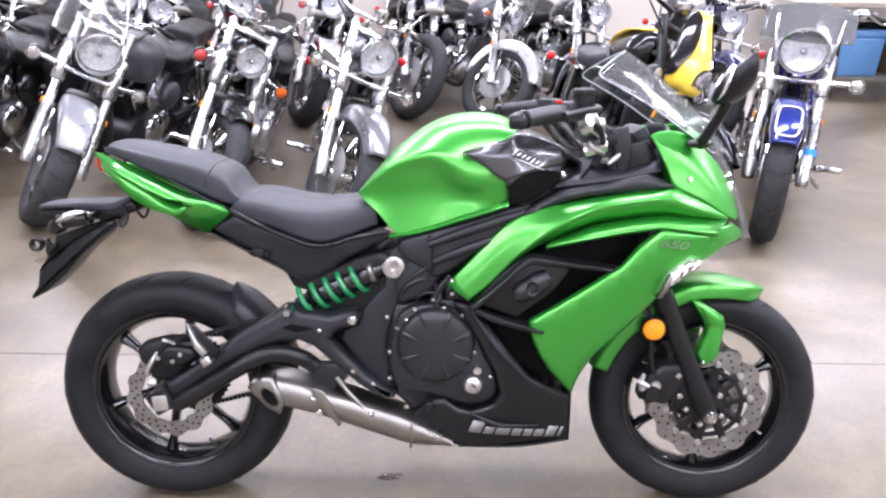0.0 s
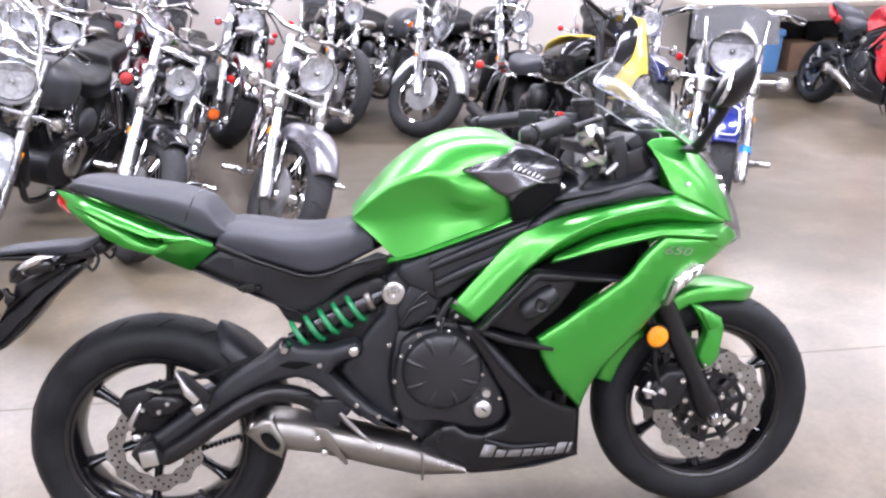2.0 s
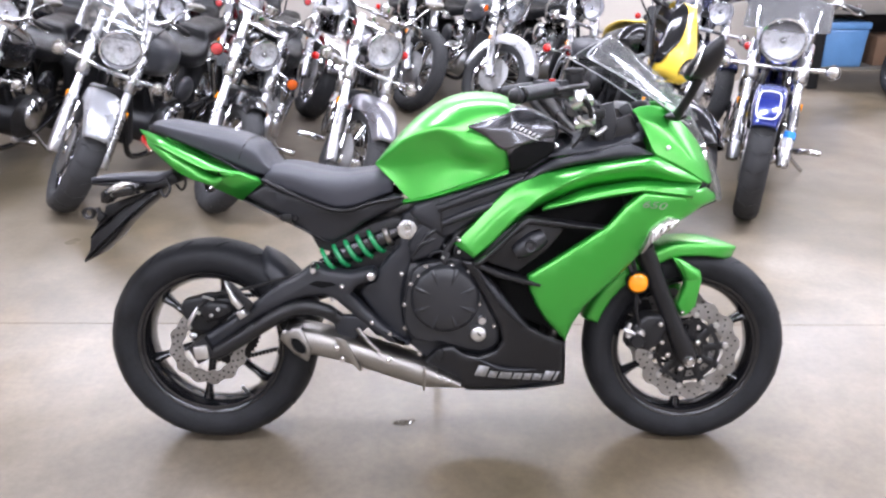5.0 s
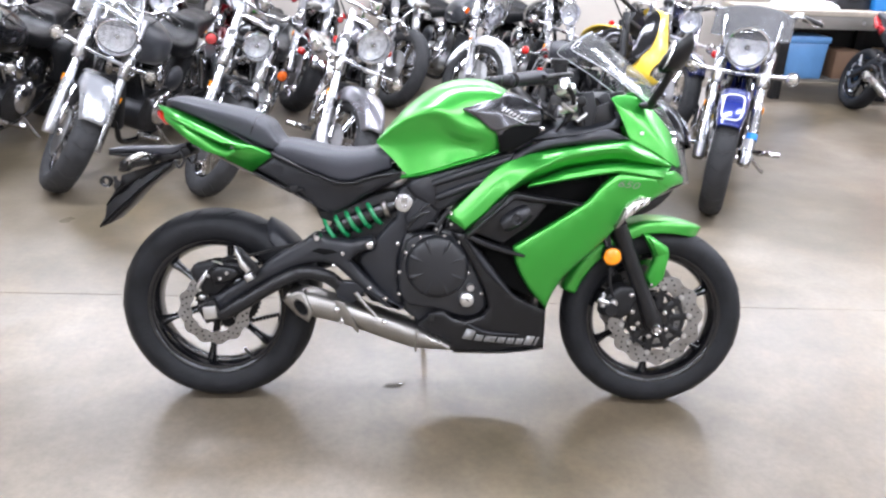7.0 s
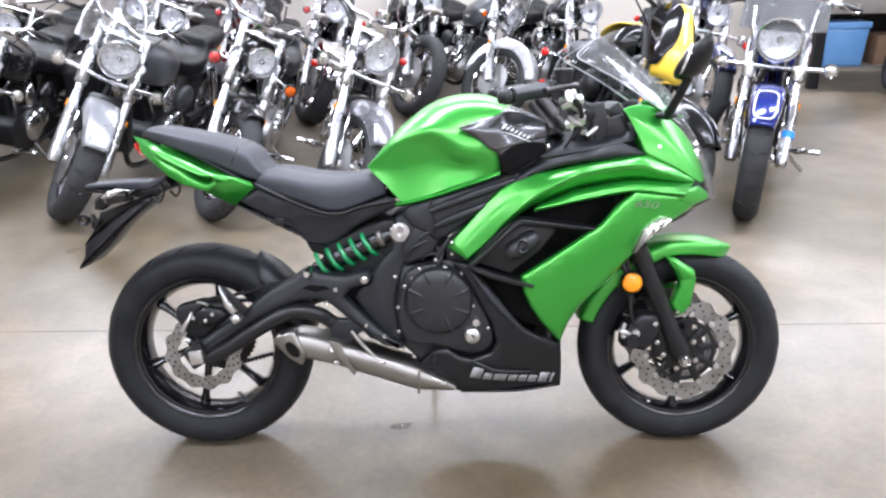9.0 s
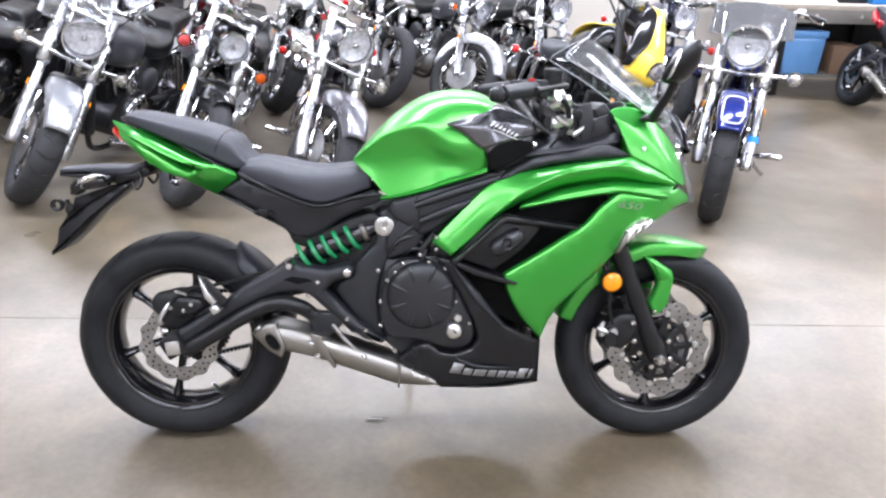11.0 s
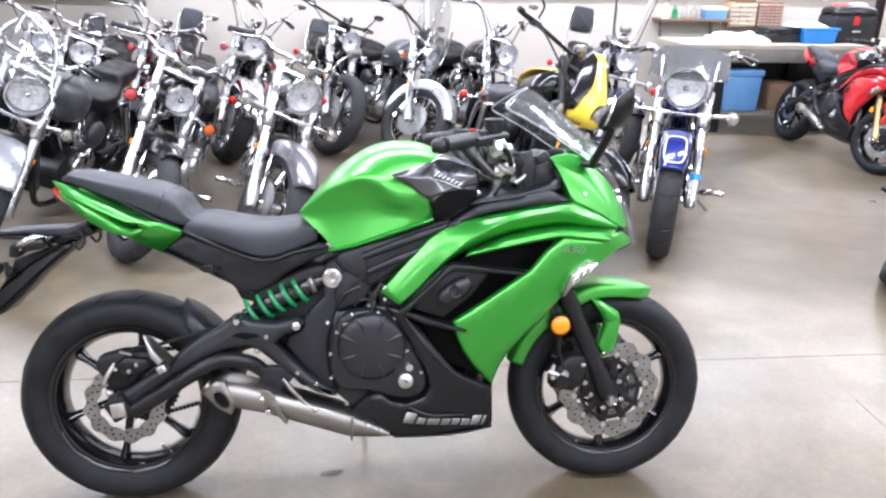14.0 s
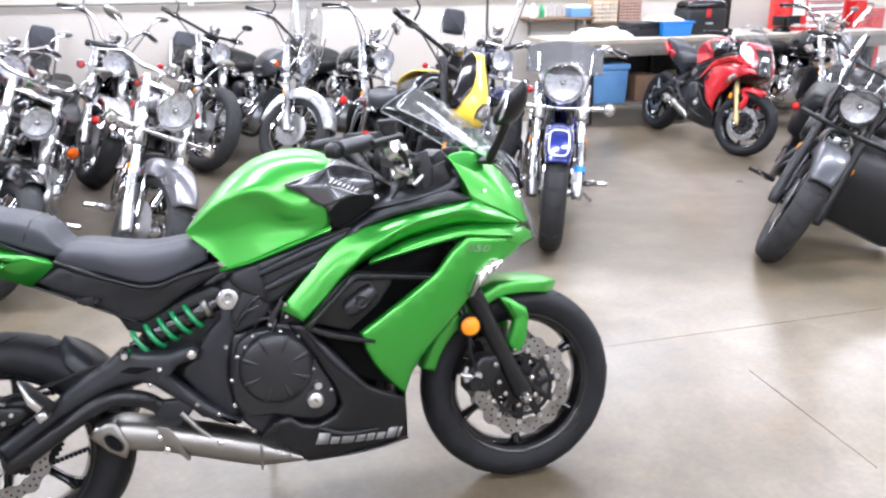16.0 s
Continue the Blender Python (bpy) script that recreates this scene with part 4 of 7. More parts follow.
    part("fairing_band", surf(B(), [[(x, -w, z) for x, z, w in q] for q in (Tt + Tr, mid, Cc + Cr)], 5, 4, True), paint, P, "painted upper fairing band", solid=.005, apart=True)
    part("fairing_recess", surf(B(), [[(x, -w, z) for x, z, w in q] for q in (Cc + Cr, Re + Rr)], 3, 4, True), paint, P, solid=.005, apart=True)
    Rl = [Re[4], Re[5], Re[6], Re[7], Re[8], Rr[0], Rr[2]]
    part("lip_facet", facets(B(), [(Rl[k], Rl[k + 1], Lp[k + 1], Lp[k]) for k in range(6)]), paint, P, sharp=12, solid=.004, apart=True)
    part("fairing_lip", surf(B(), [[(x, -w - dw, z + dz) for x, z, w in Lp] for dw, dz in ((0, .002), (.003, -.004), (-.010, -.012))], 3, 3, True), paint, P, solid=.004, apart=True)
    lf = part("lower_fairing", patch(B(), [(.933, .561), (.99, .60), (1.148, .710), (1.19, .760), (1.24, .800), (1.345, .788), (1.437, .770), (1.431, .752), (1.358, .712), (1.279, .660), (1.235, .607), (1.186, .553), (1.135, .502), (1.099, .462), (1.073, .414), (1.060, .375), (1.054, .349), (.99, .425), (.962, .47), (.942, .514)], BODY, .03, .004, roll=.016, roll_w=.014), paint, P, "large painted lower side fairing", solid=.006, apart=True)
    part("fairing_corner", patch(B(), [(1.345, .795), (1.43, .80), (1.47, .775), (1.470, .757), (1.433, .752), (1.40, .745), (1.36, .76)], BODY, .025, .006, roll=.008), paint, P, solid=.005, apart=True)
    # nose
    top = [(1.213, 1.011, .140), (1.234, 1.020, .130), (1.285, 1.021, .117), (1.329, .998, .108), (1.373, .962, .098), (1.411, .918, .088), (1.439, .870, .084), (1.455, .815, .092)]
    ridge = [(1.220, 1.003, .147), (1.242, .990, .149), (1.278, .968, .149), (1.314, .942, .151), (1.350, .915, .147), (1.385, .885, .138), (1.420, .850, .125), (1.447, .812, .110)]
    low = [(1.225, .990, .150), (1.236, .971, .155), (1.255, .930, .163), (1.270, .895, .169), (1.306, .876, .169), (1.358, .852, .160), (1.407, .823, .145), (1.437, .810, .126)]
    nose = part("nose_fairing", surf(B(), [[(x, -w, z) for x, z, w in q] for q in (top, ridge, low)], 6, 4, True), paint, P, "painted nose fairing", solid=.005, apart=True)
    part("nose_inner", surf(B(), [[(1.225, -.145, 1.0), (1.27, -.08, 1.03), (1.27, .08, 1.03), (1.225, .145, 1.0)], [(1.275, -.165, .90), (1.33, -.08, .93), (1.33, .08, .93), (1.275, .165, .90)]], 3, 3), MATTE, P, solid=.004)
    part("nose_bridge", surf(B(), [[(1.36, -.098, .985), (1.40, -.05, .985), (1.41, 0, .985)], [(1.30, -.135, 1.02), (1.32, -.07, 1.03), (1.325, 0, 1.032)]], 3, 3, True), paint, P, solid=.004)
    bolts(nose, [(1.307, -.166, .912)], .006, .003, WHITE)
    lamp_mat = LENSCLEAR
    hl = part("headlight", surf(B(), [[(1.418, 0, .985), (1.402, -.045, .985), (1.372, -.095, .972)], [(1.448, 0, .93), (1.434, -.055, .93), (1.408, -.088, .918)], [(1.478, 0, .87), (1.464, -.06, .868), (1.436, -.09, .862)], [(1.500, 0, .81), (1.488, -.06, .808), (1.458, -.095, .806)], [(1.515, 0, .755), (1.50, -.06, .752), (1.472, -.095, .757)]], 4, 4, True), lamp_mat, P, "clear twin headlight", solid=.003)
    for sy in (-1, 1):
        part("reflector_bowl", lathe(B(), [(.012, -.0), (.030, .012), (.042, .035), (.046, .05)], 20, (1.385, sy * .048, .875), "x"), CHROME, hl)
    part("headlight_back", surf(B(), [[(1.36, -.09, .965), (1.38, 0, .975), (1.36, .09, .965)], [(1.41, -.085, .85), (1.40, 0, .85), (1.41, .085, .85)], [(1.45, -.09, .75), (1.44, 0, .745), (1.45, .09, .75)]], 3, 3), SATIN, P, solid=.004)
    part("chin", surf(B(), [[(1.472, -.09, .755), (1.505, 0, .75), (1.472, .09, .755)], [(1.40, -.12, .73), (1.41, 0, .70), (1.40, .12, .73)], [(1.28, -.13, .66), (1.26, 0, .66), (1.28, .13, .66)]], 3, 4), SATIN, P, solid=.004)
    # windscreen
    ribs = [[(1.088, -.128, 1.154), (1.128, -.070, 1.188), (1.172, 0, 1.212)], [(1.128, -.134, 1.128), (1.182, -.080, 1.160), (1.222, 0, 1.182)], [(1.205, -.142, 1.084), (1.262, -.082, 1.108), (1.300, 0, 1.118)], [(1.290, -.136, 1.026), (1.348, -.072, 1.048), (1.372, 0, 1.054)], [(1.378, -.096, .968), (1.418, -.046, .982), (1.432, 0, .984)]]
    ribs = [r + [(x, -y, z) for x, y, z in reversed(r[:-1])] for r in ribs]
    ws = part("windscreen", surf(B(), ribs, 4, 4), SMOKED, P, "clear lightly smoked windscreen", solid=.0035)
    ws.visible_shadow = False
    rim = [r[0] for r in reversed(ribs)] + ribs[0][1:-1] + [r[-1] for r in ribs]
    part("screen_edge", tube(B(), rim, .0017, 6), SCREENEDGE, ws)
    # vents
    # Solid black block behind the vent: its inner shade put in as colour.
    part("vent_shade_block", slab(B(), [(.80, .598), (.90, .69), (1.0, .752), (1.17, .782), (1.22, .79), (1.20, .70), (1.06, .62), (1.0, .50), (1.02, .38), (.92, .42), (.83, .52)], -.120, .120, .01), VOID, P)
    part("vent_fin", slab(B(), [(.786, .600), (.80, .606), (.862, .662), (.918, .720), (.935, .726), (1.04, .712), (1.15, .697), (1.152, .690), (1.04, .700), (.935, .710), (.90, .685), (.85, .632), (.80, .590)], -.206, -.15, .004), SATIN, P, "satin black air-vent fin")
    part("vent_fin", slab(B(), [(.792, .600), (.86, .572), (.93, .551), (.972, .538), (.968, .532), (.92, .540), (.85, .560), (.788, .590)], -.200, -.14, .003), SATIN, P)
    part("vent_brace", tube(B(), [(.80, -.16, .60), (.84, -.16, .606), (.885, -.15, .61)], .004, 6), SATIN, P)
    part("vent_plate", slab(B(), [(0.798, 0.605), (0.855, 0.671), (0.917, 0.721), (1.018, 0.707), (1.032, 0.687), (0.987, 0.630), (0.906, 0.569)], -.176, -.165, .004), SATIN, P)
    fm = part("fan_motor", tube(B(), [(0.901, -.182, 0.625), (0.913, -.184, 0.633), (0.956, -.178, 0.660), (0.976, -.172, 0.672)], [.018, .026, .027, .022], 18, 1), CASE, P, "dark grey fan motor")
    part("fan_ring", lathe(B(), [(.010, -.008), (.015, -.010), (.017, .002)], 18, (0.939, -.203, 0.649)), CASE, fm)
    part("fan_band", tube(B(), [(0.946, -.179, 0.654), (0.954, -.178, 0.659)], [.0278, .0278], 18, 1), CASE, fm)
    # belly pan
    bp = part("belly_pan", patch(B(), [(.745, .600), (.797, .596), (.84, .545), (.89, .475), (.946, .406), (1.0, .372), (1.052, .347), (1.058, .28), (1.062, .208), (.93, .205), (.765, .207), (.69, .232), (.616, .262), (.655, .31), (.691, .342), (.73, .348), (.76, .325), (.80, .318), (.85, .335), (.868, .365), (.855, .42), (.81, .50), (.77, .56)], BODY, .03, -.006, roll=.014), SATIN, P, "satin black belly pan", solid=.006, apart=True)
    part("belly_keel", surf(B(), [[(1.06, -.09, .21), (1.06, 0, .19), (1.06, .09, .21)], [(.93, -.13, .206), (.93, 0, .17), (.93, .13, .206)], [(.765, -.14, .209), (.765, 0, .18), (.765, .14, .209)]], 3, 4), SATIN, P, solid=.004)
    part("belly_front", surf(B(), [[(1.058, -.09, .21), (1.075, 0, .21), (1.058, .09, .21)], [(1.055, -.125, .345), (1.07, 0, .345), (1.055, .125, .345)]], 3, 4), SATIN, P, solid=.004)
    part("pan_crease", tube(B(), [(.80, -BODY(.80, .31), .312), (.87, -BODY(.87, .278), .278), (.97, -BODY(.97, .266), .266)], [.004, .007, .002], 8), MATTE, bp)
    part("strut_crease", tube(B(), [(.79, -BODY(.79, .585), .585), (.86, -BODY(.86, .49), .490), (.93, -BODY(.93, .41), .410)], [.006, .010, .003], 8), MATTE, bp)
    bolts(bp, [(.632, -.152, .322)], .008)
    part("pan_badge", slab(B(), [(.682, .338), (.70, .338), (.70, .315), (.691, .305), (.682, .315)], -BODY(.69, .32) - .004, -BODY(.69, .32) + .01, .003), SATIN, bp)
    if not detail:
        part("full_fairing", patch(B(), [(.845, .640), (.90, .70), (.96, .745), (1.05, .772), (1.19, .786), (1.27, .775), (1.345, .765), (1.33, .70), (1.27, .655), (1.21, .585), (1.14, .51), (1.09, .44), (1.06, .36), (1.0, .40), (.955, .47), (.92, .545), (.88, .60)], BODY, .03, .012, roll=.016, roll_w=.014), paint, P, "painted full side fairing", solid=.005, apart=True)
        part("side_accent", patch(B(), [(1.14, .66), (1.19, .665), (1.20, .64), (1.17, .625)], BODY, .03, .008, roll=.004), WHITE, P, solid=.003, apart=True)
        part("nose_accent", patch(B(), [(1.245, .985), (1.33, .988), (1.385, .935), (1.425, .845), (1.395, .838), (1.34, .875), (1.285, .91)], BODY, .03, .012, roll=.006), WHITE, P, "white nose accent", solid=.003, apart=True)
    if detail:
        x = .790
        for k, wd in enumerate((.031, .024, .035, .024, .022, .024, .027, .008)):
            hh = (.034, .020, .020, .020, .020, .020, .031, .030)[k]
            zb = .260 - (x - .790) * .165
            o = [(x, zb), (x + wd, zb - wd * .165), (x + wd + hh * .38, zb + hh - wd * .165), (x + hh * .38, zb + hh)]
            part("brand_mark", patch(B(), o, BODY, .02, -.0035, False), GREYMARK, bp, solid=-.002)
            x += wd + .0065
        cu = bpy.data.curves.new("capacity_mark", "FONT")
        cu.body, cu.size, cu.extrude, cu.shear = "650", .024, .0005, .3
        tmp = new("capacity_mark", cu)
        me = bpy.data.meshes.new_from_object(tmp.evaluated_get(bpy.context.evaluated_depsgraph_get()))
        bpy.data.objects.remove(tmp)
        ob = new("capacity_mark", me)
        me.materials.append(BADGE)
        ob.parent = lf
        ob.matrix_local = pose(1.232, -BODY(1.265, .765) - .0065, .757, 90, 5, -12) @ Matrix.Diagonal((1.75, 1.15, 1, 1))
    # front indicators
    for sy in (-1, 1):
        sg = part("turn_signal", slab(B(), [(1.240, .640), (1.252, .668), (1.262, .694), (1.284, .712), (1.308, .727), (1.342, .722), (1.334, .704), (1.310, .688), (1.286, .668), (1.262, .652)], sy * .214, sy * .150, .016), CLEARLENS, P, "clear front indicator with bright reflector")
        part("signal_stem", slab(B(), [(1.236, .630), (1.250, .662), (1.262, .690), (1.270, .690), (1.262, .655), (1.246, .632)], sy * .216, sy * .16, .004), STEEL, sg)
        for k in range(3):
            part("lens_rib", tube(B(), [(1.270 + .022 * k, sy * .210, .672 + .014 * k), (1.279 + .020 * k, sy * .216, .690 + .010 * k), (1.284 + .018 * k, sy * .210, .706 + .006 * k)], [.0015, .003, .0015], 6, 2), BACKPLATE, sg)
    # fork
    u = Vector((-.150, 0, .345)).normalized()
    for sy in (-1, 1):
        a = Vector((1.416, sy * .098, .290))
        fl = part("fork_leg", tube(B(), [a - u * .02, a + u * .02, a + u * .12, a + u * .36, a + u * .37, a + u * .72], [.020, .030, .025, .029, .024, .024], 16, 3), fork, P, "satin black fork leg")
        part("axle_bolt", lathe(B(), [(0, -.028 * 1.0), (.008, -.028), (.009, -.022), (.015, -.026), (.018, -.02), (.018, 0)], 20, (1.414, sy * .098 - (.012 if sy < 0 else -.04), .290)), CHROME, fl)
    for z, l in ((.88, .1), (1.0, .1)):
        part("fork_yoke", box(B(), (.07, .26, .03), (1.416 - .150 / .345 * (z - .29), 0, z), edge=.008), SATIN, P)
    for sy in (-1, 1):
        fcal = part("front_caliper", slab(B(), [(1.235, .33), (1.24, .385), (1.29, .425), (1.335, .425), (1.35, .39), (1.33, .335), (1.30, .315), (1.27, .322)], sy * .115, sy * .055, .012), DARK, P)
        if sy < 0:
            bolts(fcal, [(1.327, -.118, .402), (1.334, -.118, .347), (1.358, -.10, .303), (1.399, -.095, .259), (1.454, -.092, .282), (1.446, -.092, .338)], .009, .008)
            part("caliper_piston", rod(B(), (1.262, -.10, .352), (1.262, -.135, .352), .022, 16), SATIN, fcal)
            part("banjo_bolt", tube(B(), [(1.225, -.115, .383), (1.24, -.125, .378), (1.254, -.125, .372)], [.007, .009, .006], 8, 2), ALU, fcal)
            part("banjo_clip", tube(B(), [(1.241, -.12, .404), (1.234, -.12, .385), (1.238, -.12, .362)], [.006, .008, .010], 8, 2), ALU, fcal)
            bolts(fcal, [(1.272, -.112, .372)], .014, .012, ALU)
            part("brake_hose", tube(B(), [(1.275, -.11, .38), (1.255, -.115, .45), (1.25, -.11, .56), (1.22, -.10, .66)], .005, 6), SATIN, fcal)
        part("caliper_bracket", slab(B(), [(1.33, .30), (1.35, .40), (1.375, .40), (1.40, .33), (1.41, .27), (1.37, .28)], sy * .088, sy * .072, .004), SATIN, fcal)
    fr = part("side_reflector", lathe(B(), [(0, -.014), (.022, -.013), (.028, -.009), (.030, 0), (.022, .006), (0, .006)], 28, (1.256, -.118, .525)), AMBER, P, "round amber side reflector")
    part("reflector_ring", lathe(B(), [(.029, -.010), (.033, -.006), (.033, .006), (.026, .008)], 28, (1.256, -.118, .525)), SATIN, fr)
    part("reflector_stem", tube(B(), [(1.23, -.10, .58), (1.245, -.108, .545), (1.25, -.108, .50), (1.265, -.105, .46)], .008, 6), SATIN, fr)
    # front mudguard: hugging sheet, plus the side tongue
    rows = []
    for k, (a, w) in enumerate(((163, .060), (152, .068), (138, .072), (120, .074), (102, .076), (86, .074), (74, .056), (65, .016))):
        ca, sa, r = math.cos(radians(a)), math.sin(radians(a)), RF_ + .022 + (.010 if 60 < a < 110 else 0)
        rows.append([(WB + r * ca, 0, RF_ + r * sa), (WB + r * ca, -w * .6, RF_ + r * sa - .003 * sa), (WB + (r - .012) * ca, -w * .95, RF_ + (r - .012) * sa), (WB + (r - .045) * ca, -w, RF_ + (r - .045) * sa)])
    md = part("front_mudguard", surf(B(), rows, 4, 4, True), paint, P, "painted front mudguard", solid=.004)
    for sy in (-1, 1):
        part("mudguard_tongue", slab(B(), [(1.356, .593), (1.386, .586), (1.439, .553), (1.446, .527), (1.434, .45), (1.415, .425), (1.394, .416), (1.375, .455), (1.398, .510), (1.397, .525), (1.38, .555)], sy * .102, sy * .07, .010), paint, md)
    part("tongue_facet", slab(B(), [(1.372, .586), (1.398, .575), (1.432, .550), (1.438, .530), (1.402, .524), (1.39, .55)], -.108, -.09, .008), paint, md)
    bolts(md, [(1.392, -.104, .433)], .006)
    # engine
    en = part("engine", slab(B(), [(.60, .585), (.70, .60), (.76, .60), (.83, .52), (.90, .46), (.88, .33), (.80, .26), (.68, .26), (.60, .34), (.575, .45)], -.125, .14, .015), CASE, P, "black engine with round clutch cover")
    part("cylinder_block", slab(B(), [(.70, .58), (.80, .70), (.92, .72), (.97, .55), (.90, .44), (.80, .45)], -.115, .115, .012), CASE, en)
    part("cover_rim", slab(B(), [(.610, .560), (.64, .583), (.70, .592), (.76, .575), (.80, .53), (.83, .465), (.860, .40), (.858, .35), (.82, .325), (.76, .33), (.69, .352), (.62, .36), (.592, .40), (.587, .47)], -.150, -.10, .010, 2), CASE, en)
    cc = (.706, -.150, .487)
    cv = part("clutch_cover", lathe(B(), [(.100, .02), (.098, -.006), (.091, -.018), (.084, -.022), (.060, -.027), (.030, -.029), (.0, -.030)], 48, cc), CASE, en)
    b = B()
    for k in range(8):
        a = math.pi / 8 + k * math.pi / 4
        d = Vector((math.cos(a), 0, math.sin(a)))
        tube(b, [Vector(cc) + d * .045 + Vector((0, -.027, 0)), Vector(cc) + d * .075 + Vector((0, -.026, 0)), Vector(cc) + d * .090 + Vector((0, -.016, 0))], [.002, .006, .009], 6, 3, .6)
    part("cover_rib", b, CASE, cv, apart=True)
    bolts(en, [(.653, -.15, .580), (.725, -.15, .583), (.609, -.15, .530), (.584 + .006, -.15, .468), (.59, -.15, .398), (.803, -.15, .470), (.845, -.15, .405), (.632, -.15, .552)], .0065)
    cap = part("oil_cap", lathe(B(), [(0, -.016), (.019, -.016), (.0225, -.012), (.0235, 0), (.0235, .01)], 28, (.800, -.158, .386)), ALU, en, "bright metal oil filler cap")
    part("cap_mark", box(B(), (.014, .002, .004), (.802, -.1755, .387), Matrix.Rotation(radians(40), 3, "Y"), .0005), SATIN, cap)
    part("sight_plug", lathe(B(), [(0, -.012), (.010, -.012), (.0125, -.008), (.0125, .01)], 20, (.811, -.155, .424)), ALU, en)
    part("cable_guide", tube(B(), [(.70, -.12, .64), (.715, -.14, .61), (.705, -.15, .59), (.72, -.145, .575)], .006, 8), DARK, en)
    bolts(en, [(.745, -.15, .655)], .006)
    part("water_pipe", tube(B(), [(.74, -.13, .66), (.70, -.135, .60), (.72, -.13, .54)], .010, 8), DARK, en)
    for x0, z0, x1, z1, r_ in ((.612, .60, .68, .655, .006), (.628, .615, .70, .69, .005), (.735, .612, .765, .635, .007), (.66, .60, .72, .615, .004)):
        part("engine_hose", tube(B(), [(x0, -.128, z0), ((x0 + x1) / 2 - .01, -.142, (z0 + z1) / 2 + .012), (x1, -.13, z1)], r_, 8), CASE, en)
    bolts(en, [(.745, -.155, .622), (.70, -.155, .606), (.772, -.15, .565)], .005, .004, ALU)
    # shock absorber
    a, c = Vector((.345, -.085, .572)), Vector((.600, -.085, .680))
    d = (c - a).normalized()
    sk = part("shock_absorber", tube(B(), [a, a + d * .03, a + d * .06, c - d * .09, c - d * .05, c], [.013, .016, .028, .029, .022, .016], 14, 3), GLOSS, P)
    pts, n1 = [], d.cross(Vector((0, 1, 0))).normalized()
    n2 = d.cross(n1)
    for k in range(5 * 14 + 1):
        th = 2 * math.pi * k / 14
        pts.append(a + d * (.020 + .182 * k / 70) + n1 * (.037 * math.cos(th)) + n2 * (.038 * math.sin(th)))
    part("coil_spring", tube(B(), pts, .0072, 8, 1), coil, sk, "painted coil spring")
    part("collar", tube(B(), [a + d * .205, a + d * .208, a + d * .220, a + d * .223], [.030, .033, .033, .028], 18, 1), STEEL, sk)
    part("lower_bolt", lathe(B(), [(0, -.014), (.008, -.014), (.013, -.006), (.015, .02)], 16, (.338, -.165, .572)), CHROME, sk)
    part("upper_bolt", lathe(B(), [(0, -.012), (.006, -.016), (.012, -.016), (.015, -.012), (.020, -.013), (.027, -.010), (.029, 0), (.029, .05)], 30, (.599, -.118, .679)), ALU, sk, "bright metal shock mount bolt")
    # exhaust
    Tm = [(.252, .405), (.31, .404), (.41, .377), (.60, .316), (.66, .291), (.735, .254), (.752, .243)]
    Bm = [(.238, .382), (.298, .326), (.407, .299), (.60, .234), (.65, .222), (.735, .222), (.752, .226)]
    rows = []
    for (xt, zt), (xb, zb) in zip(Tm, Bm):
        ring = []
        for k in range(16):
            t = 2 * math.pi * k / 16
            cy, sy = math.cos(t), math.sin(t)
            f = .5 + .5 * math.copysign(abs(sy) ** .65, sy)
            y = -.125 + .062 * math.copysign(abs(cy) ** .65, cy)
            ring.append((xb + (xt - xb) * f, y, zb + (zt - zb) * f))
        rows.append(ring)
    b = B()
    V = grid_faces(b, [r for r in zip(*[crs(c_, 3) for c_ in zip(*rows)])], close_v=True)
    b.faces.new(V[-1])
    b.faces.new(V[0])
    mf = part("silencer", b, STEEL, P, "brushed stainless under-engine silencer", sharp=50)
    dv = Vector((.060, 0, -.079)).normalized()
    cp = Vector((.280, -.186, .358))
    part("silencer_end", slab(B(), [(.233, .380), (.277, .411), (.300, .408), (.330, .345), (.314, .308), (.276, .331)], -.193, -.15, .010), STEEL, mf)
    b = B()
    ring0, ring1, ring2 = [], [], []
    for k in range(24):
        t = 2 * math.pi * k / 24
        q = Vector((.6, 0, -.8)) * (.028 * math.cos(t)) + Vector((.8, 0, .6)) * (.015 * math.sin(t))
        ring0.append(cp + Vector((.012, -.006, 0)) + q * 1.15)
        ring1.append(cp + Vector((.012, -.0125, 0)) + q * 1.02)
        ring2.append(cp + Vector((.012, -.0085, 0)) + q * .92)
    grid_faces(b, [ring0, ring1, ring2], close_v=True)
    part("outlet_lip", b, STEEL, mf)
    b = B()
    V = grid_faces(b, [ring2, [cp + Vector((.012, -.0080, 0)) + (q - cp - Vector((.012, -.0085, 0))) * .5 for q in ring2]], close_v=True)
    b.faces.new(V[1])
    # Flat black disc: the dark inside of the pipe put in as colour.
    part("outlet_shade", b, VOID, mf)
    part("silencer_strap", slab(B(), [(.395, .385), (.425, .376), (.445, .335), (.470, .285), (.462, .280), (.430, .322), (.405, .34)], -.193, -.186, .002), STEEL, mf)
    part("silencer_seam", slab(B(), [(.645, .298), (.652, .295), (.648, .222), (.641, .224)], -.192, -.186, .002), STEEL, mf)
    part("silencer_bracket", slab(B(), [(.365, .435), (.47, .43), (.50, .425), (.48, .395), (.44, .352), (.405, .352), (.39, .40)], -.150, -.125, .006), MATTE, P)
    part("bracket_rod", tube(B(), [(.455, -.16, .40), (.49, -.17, .36), (.53, -.175, .318)], .007, 8), STEEL, P)
    bolts(mf, [(.40, -.188, .352), (.415, -.190, .318), (.545, -.18, .312)], .009)
    part("passenger_peg_stay", slab(B(), [(.35, .458), (.395, .452), (.40, .44), (.355, .445)], -.172, -.15, .003), SATIN, P)
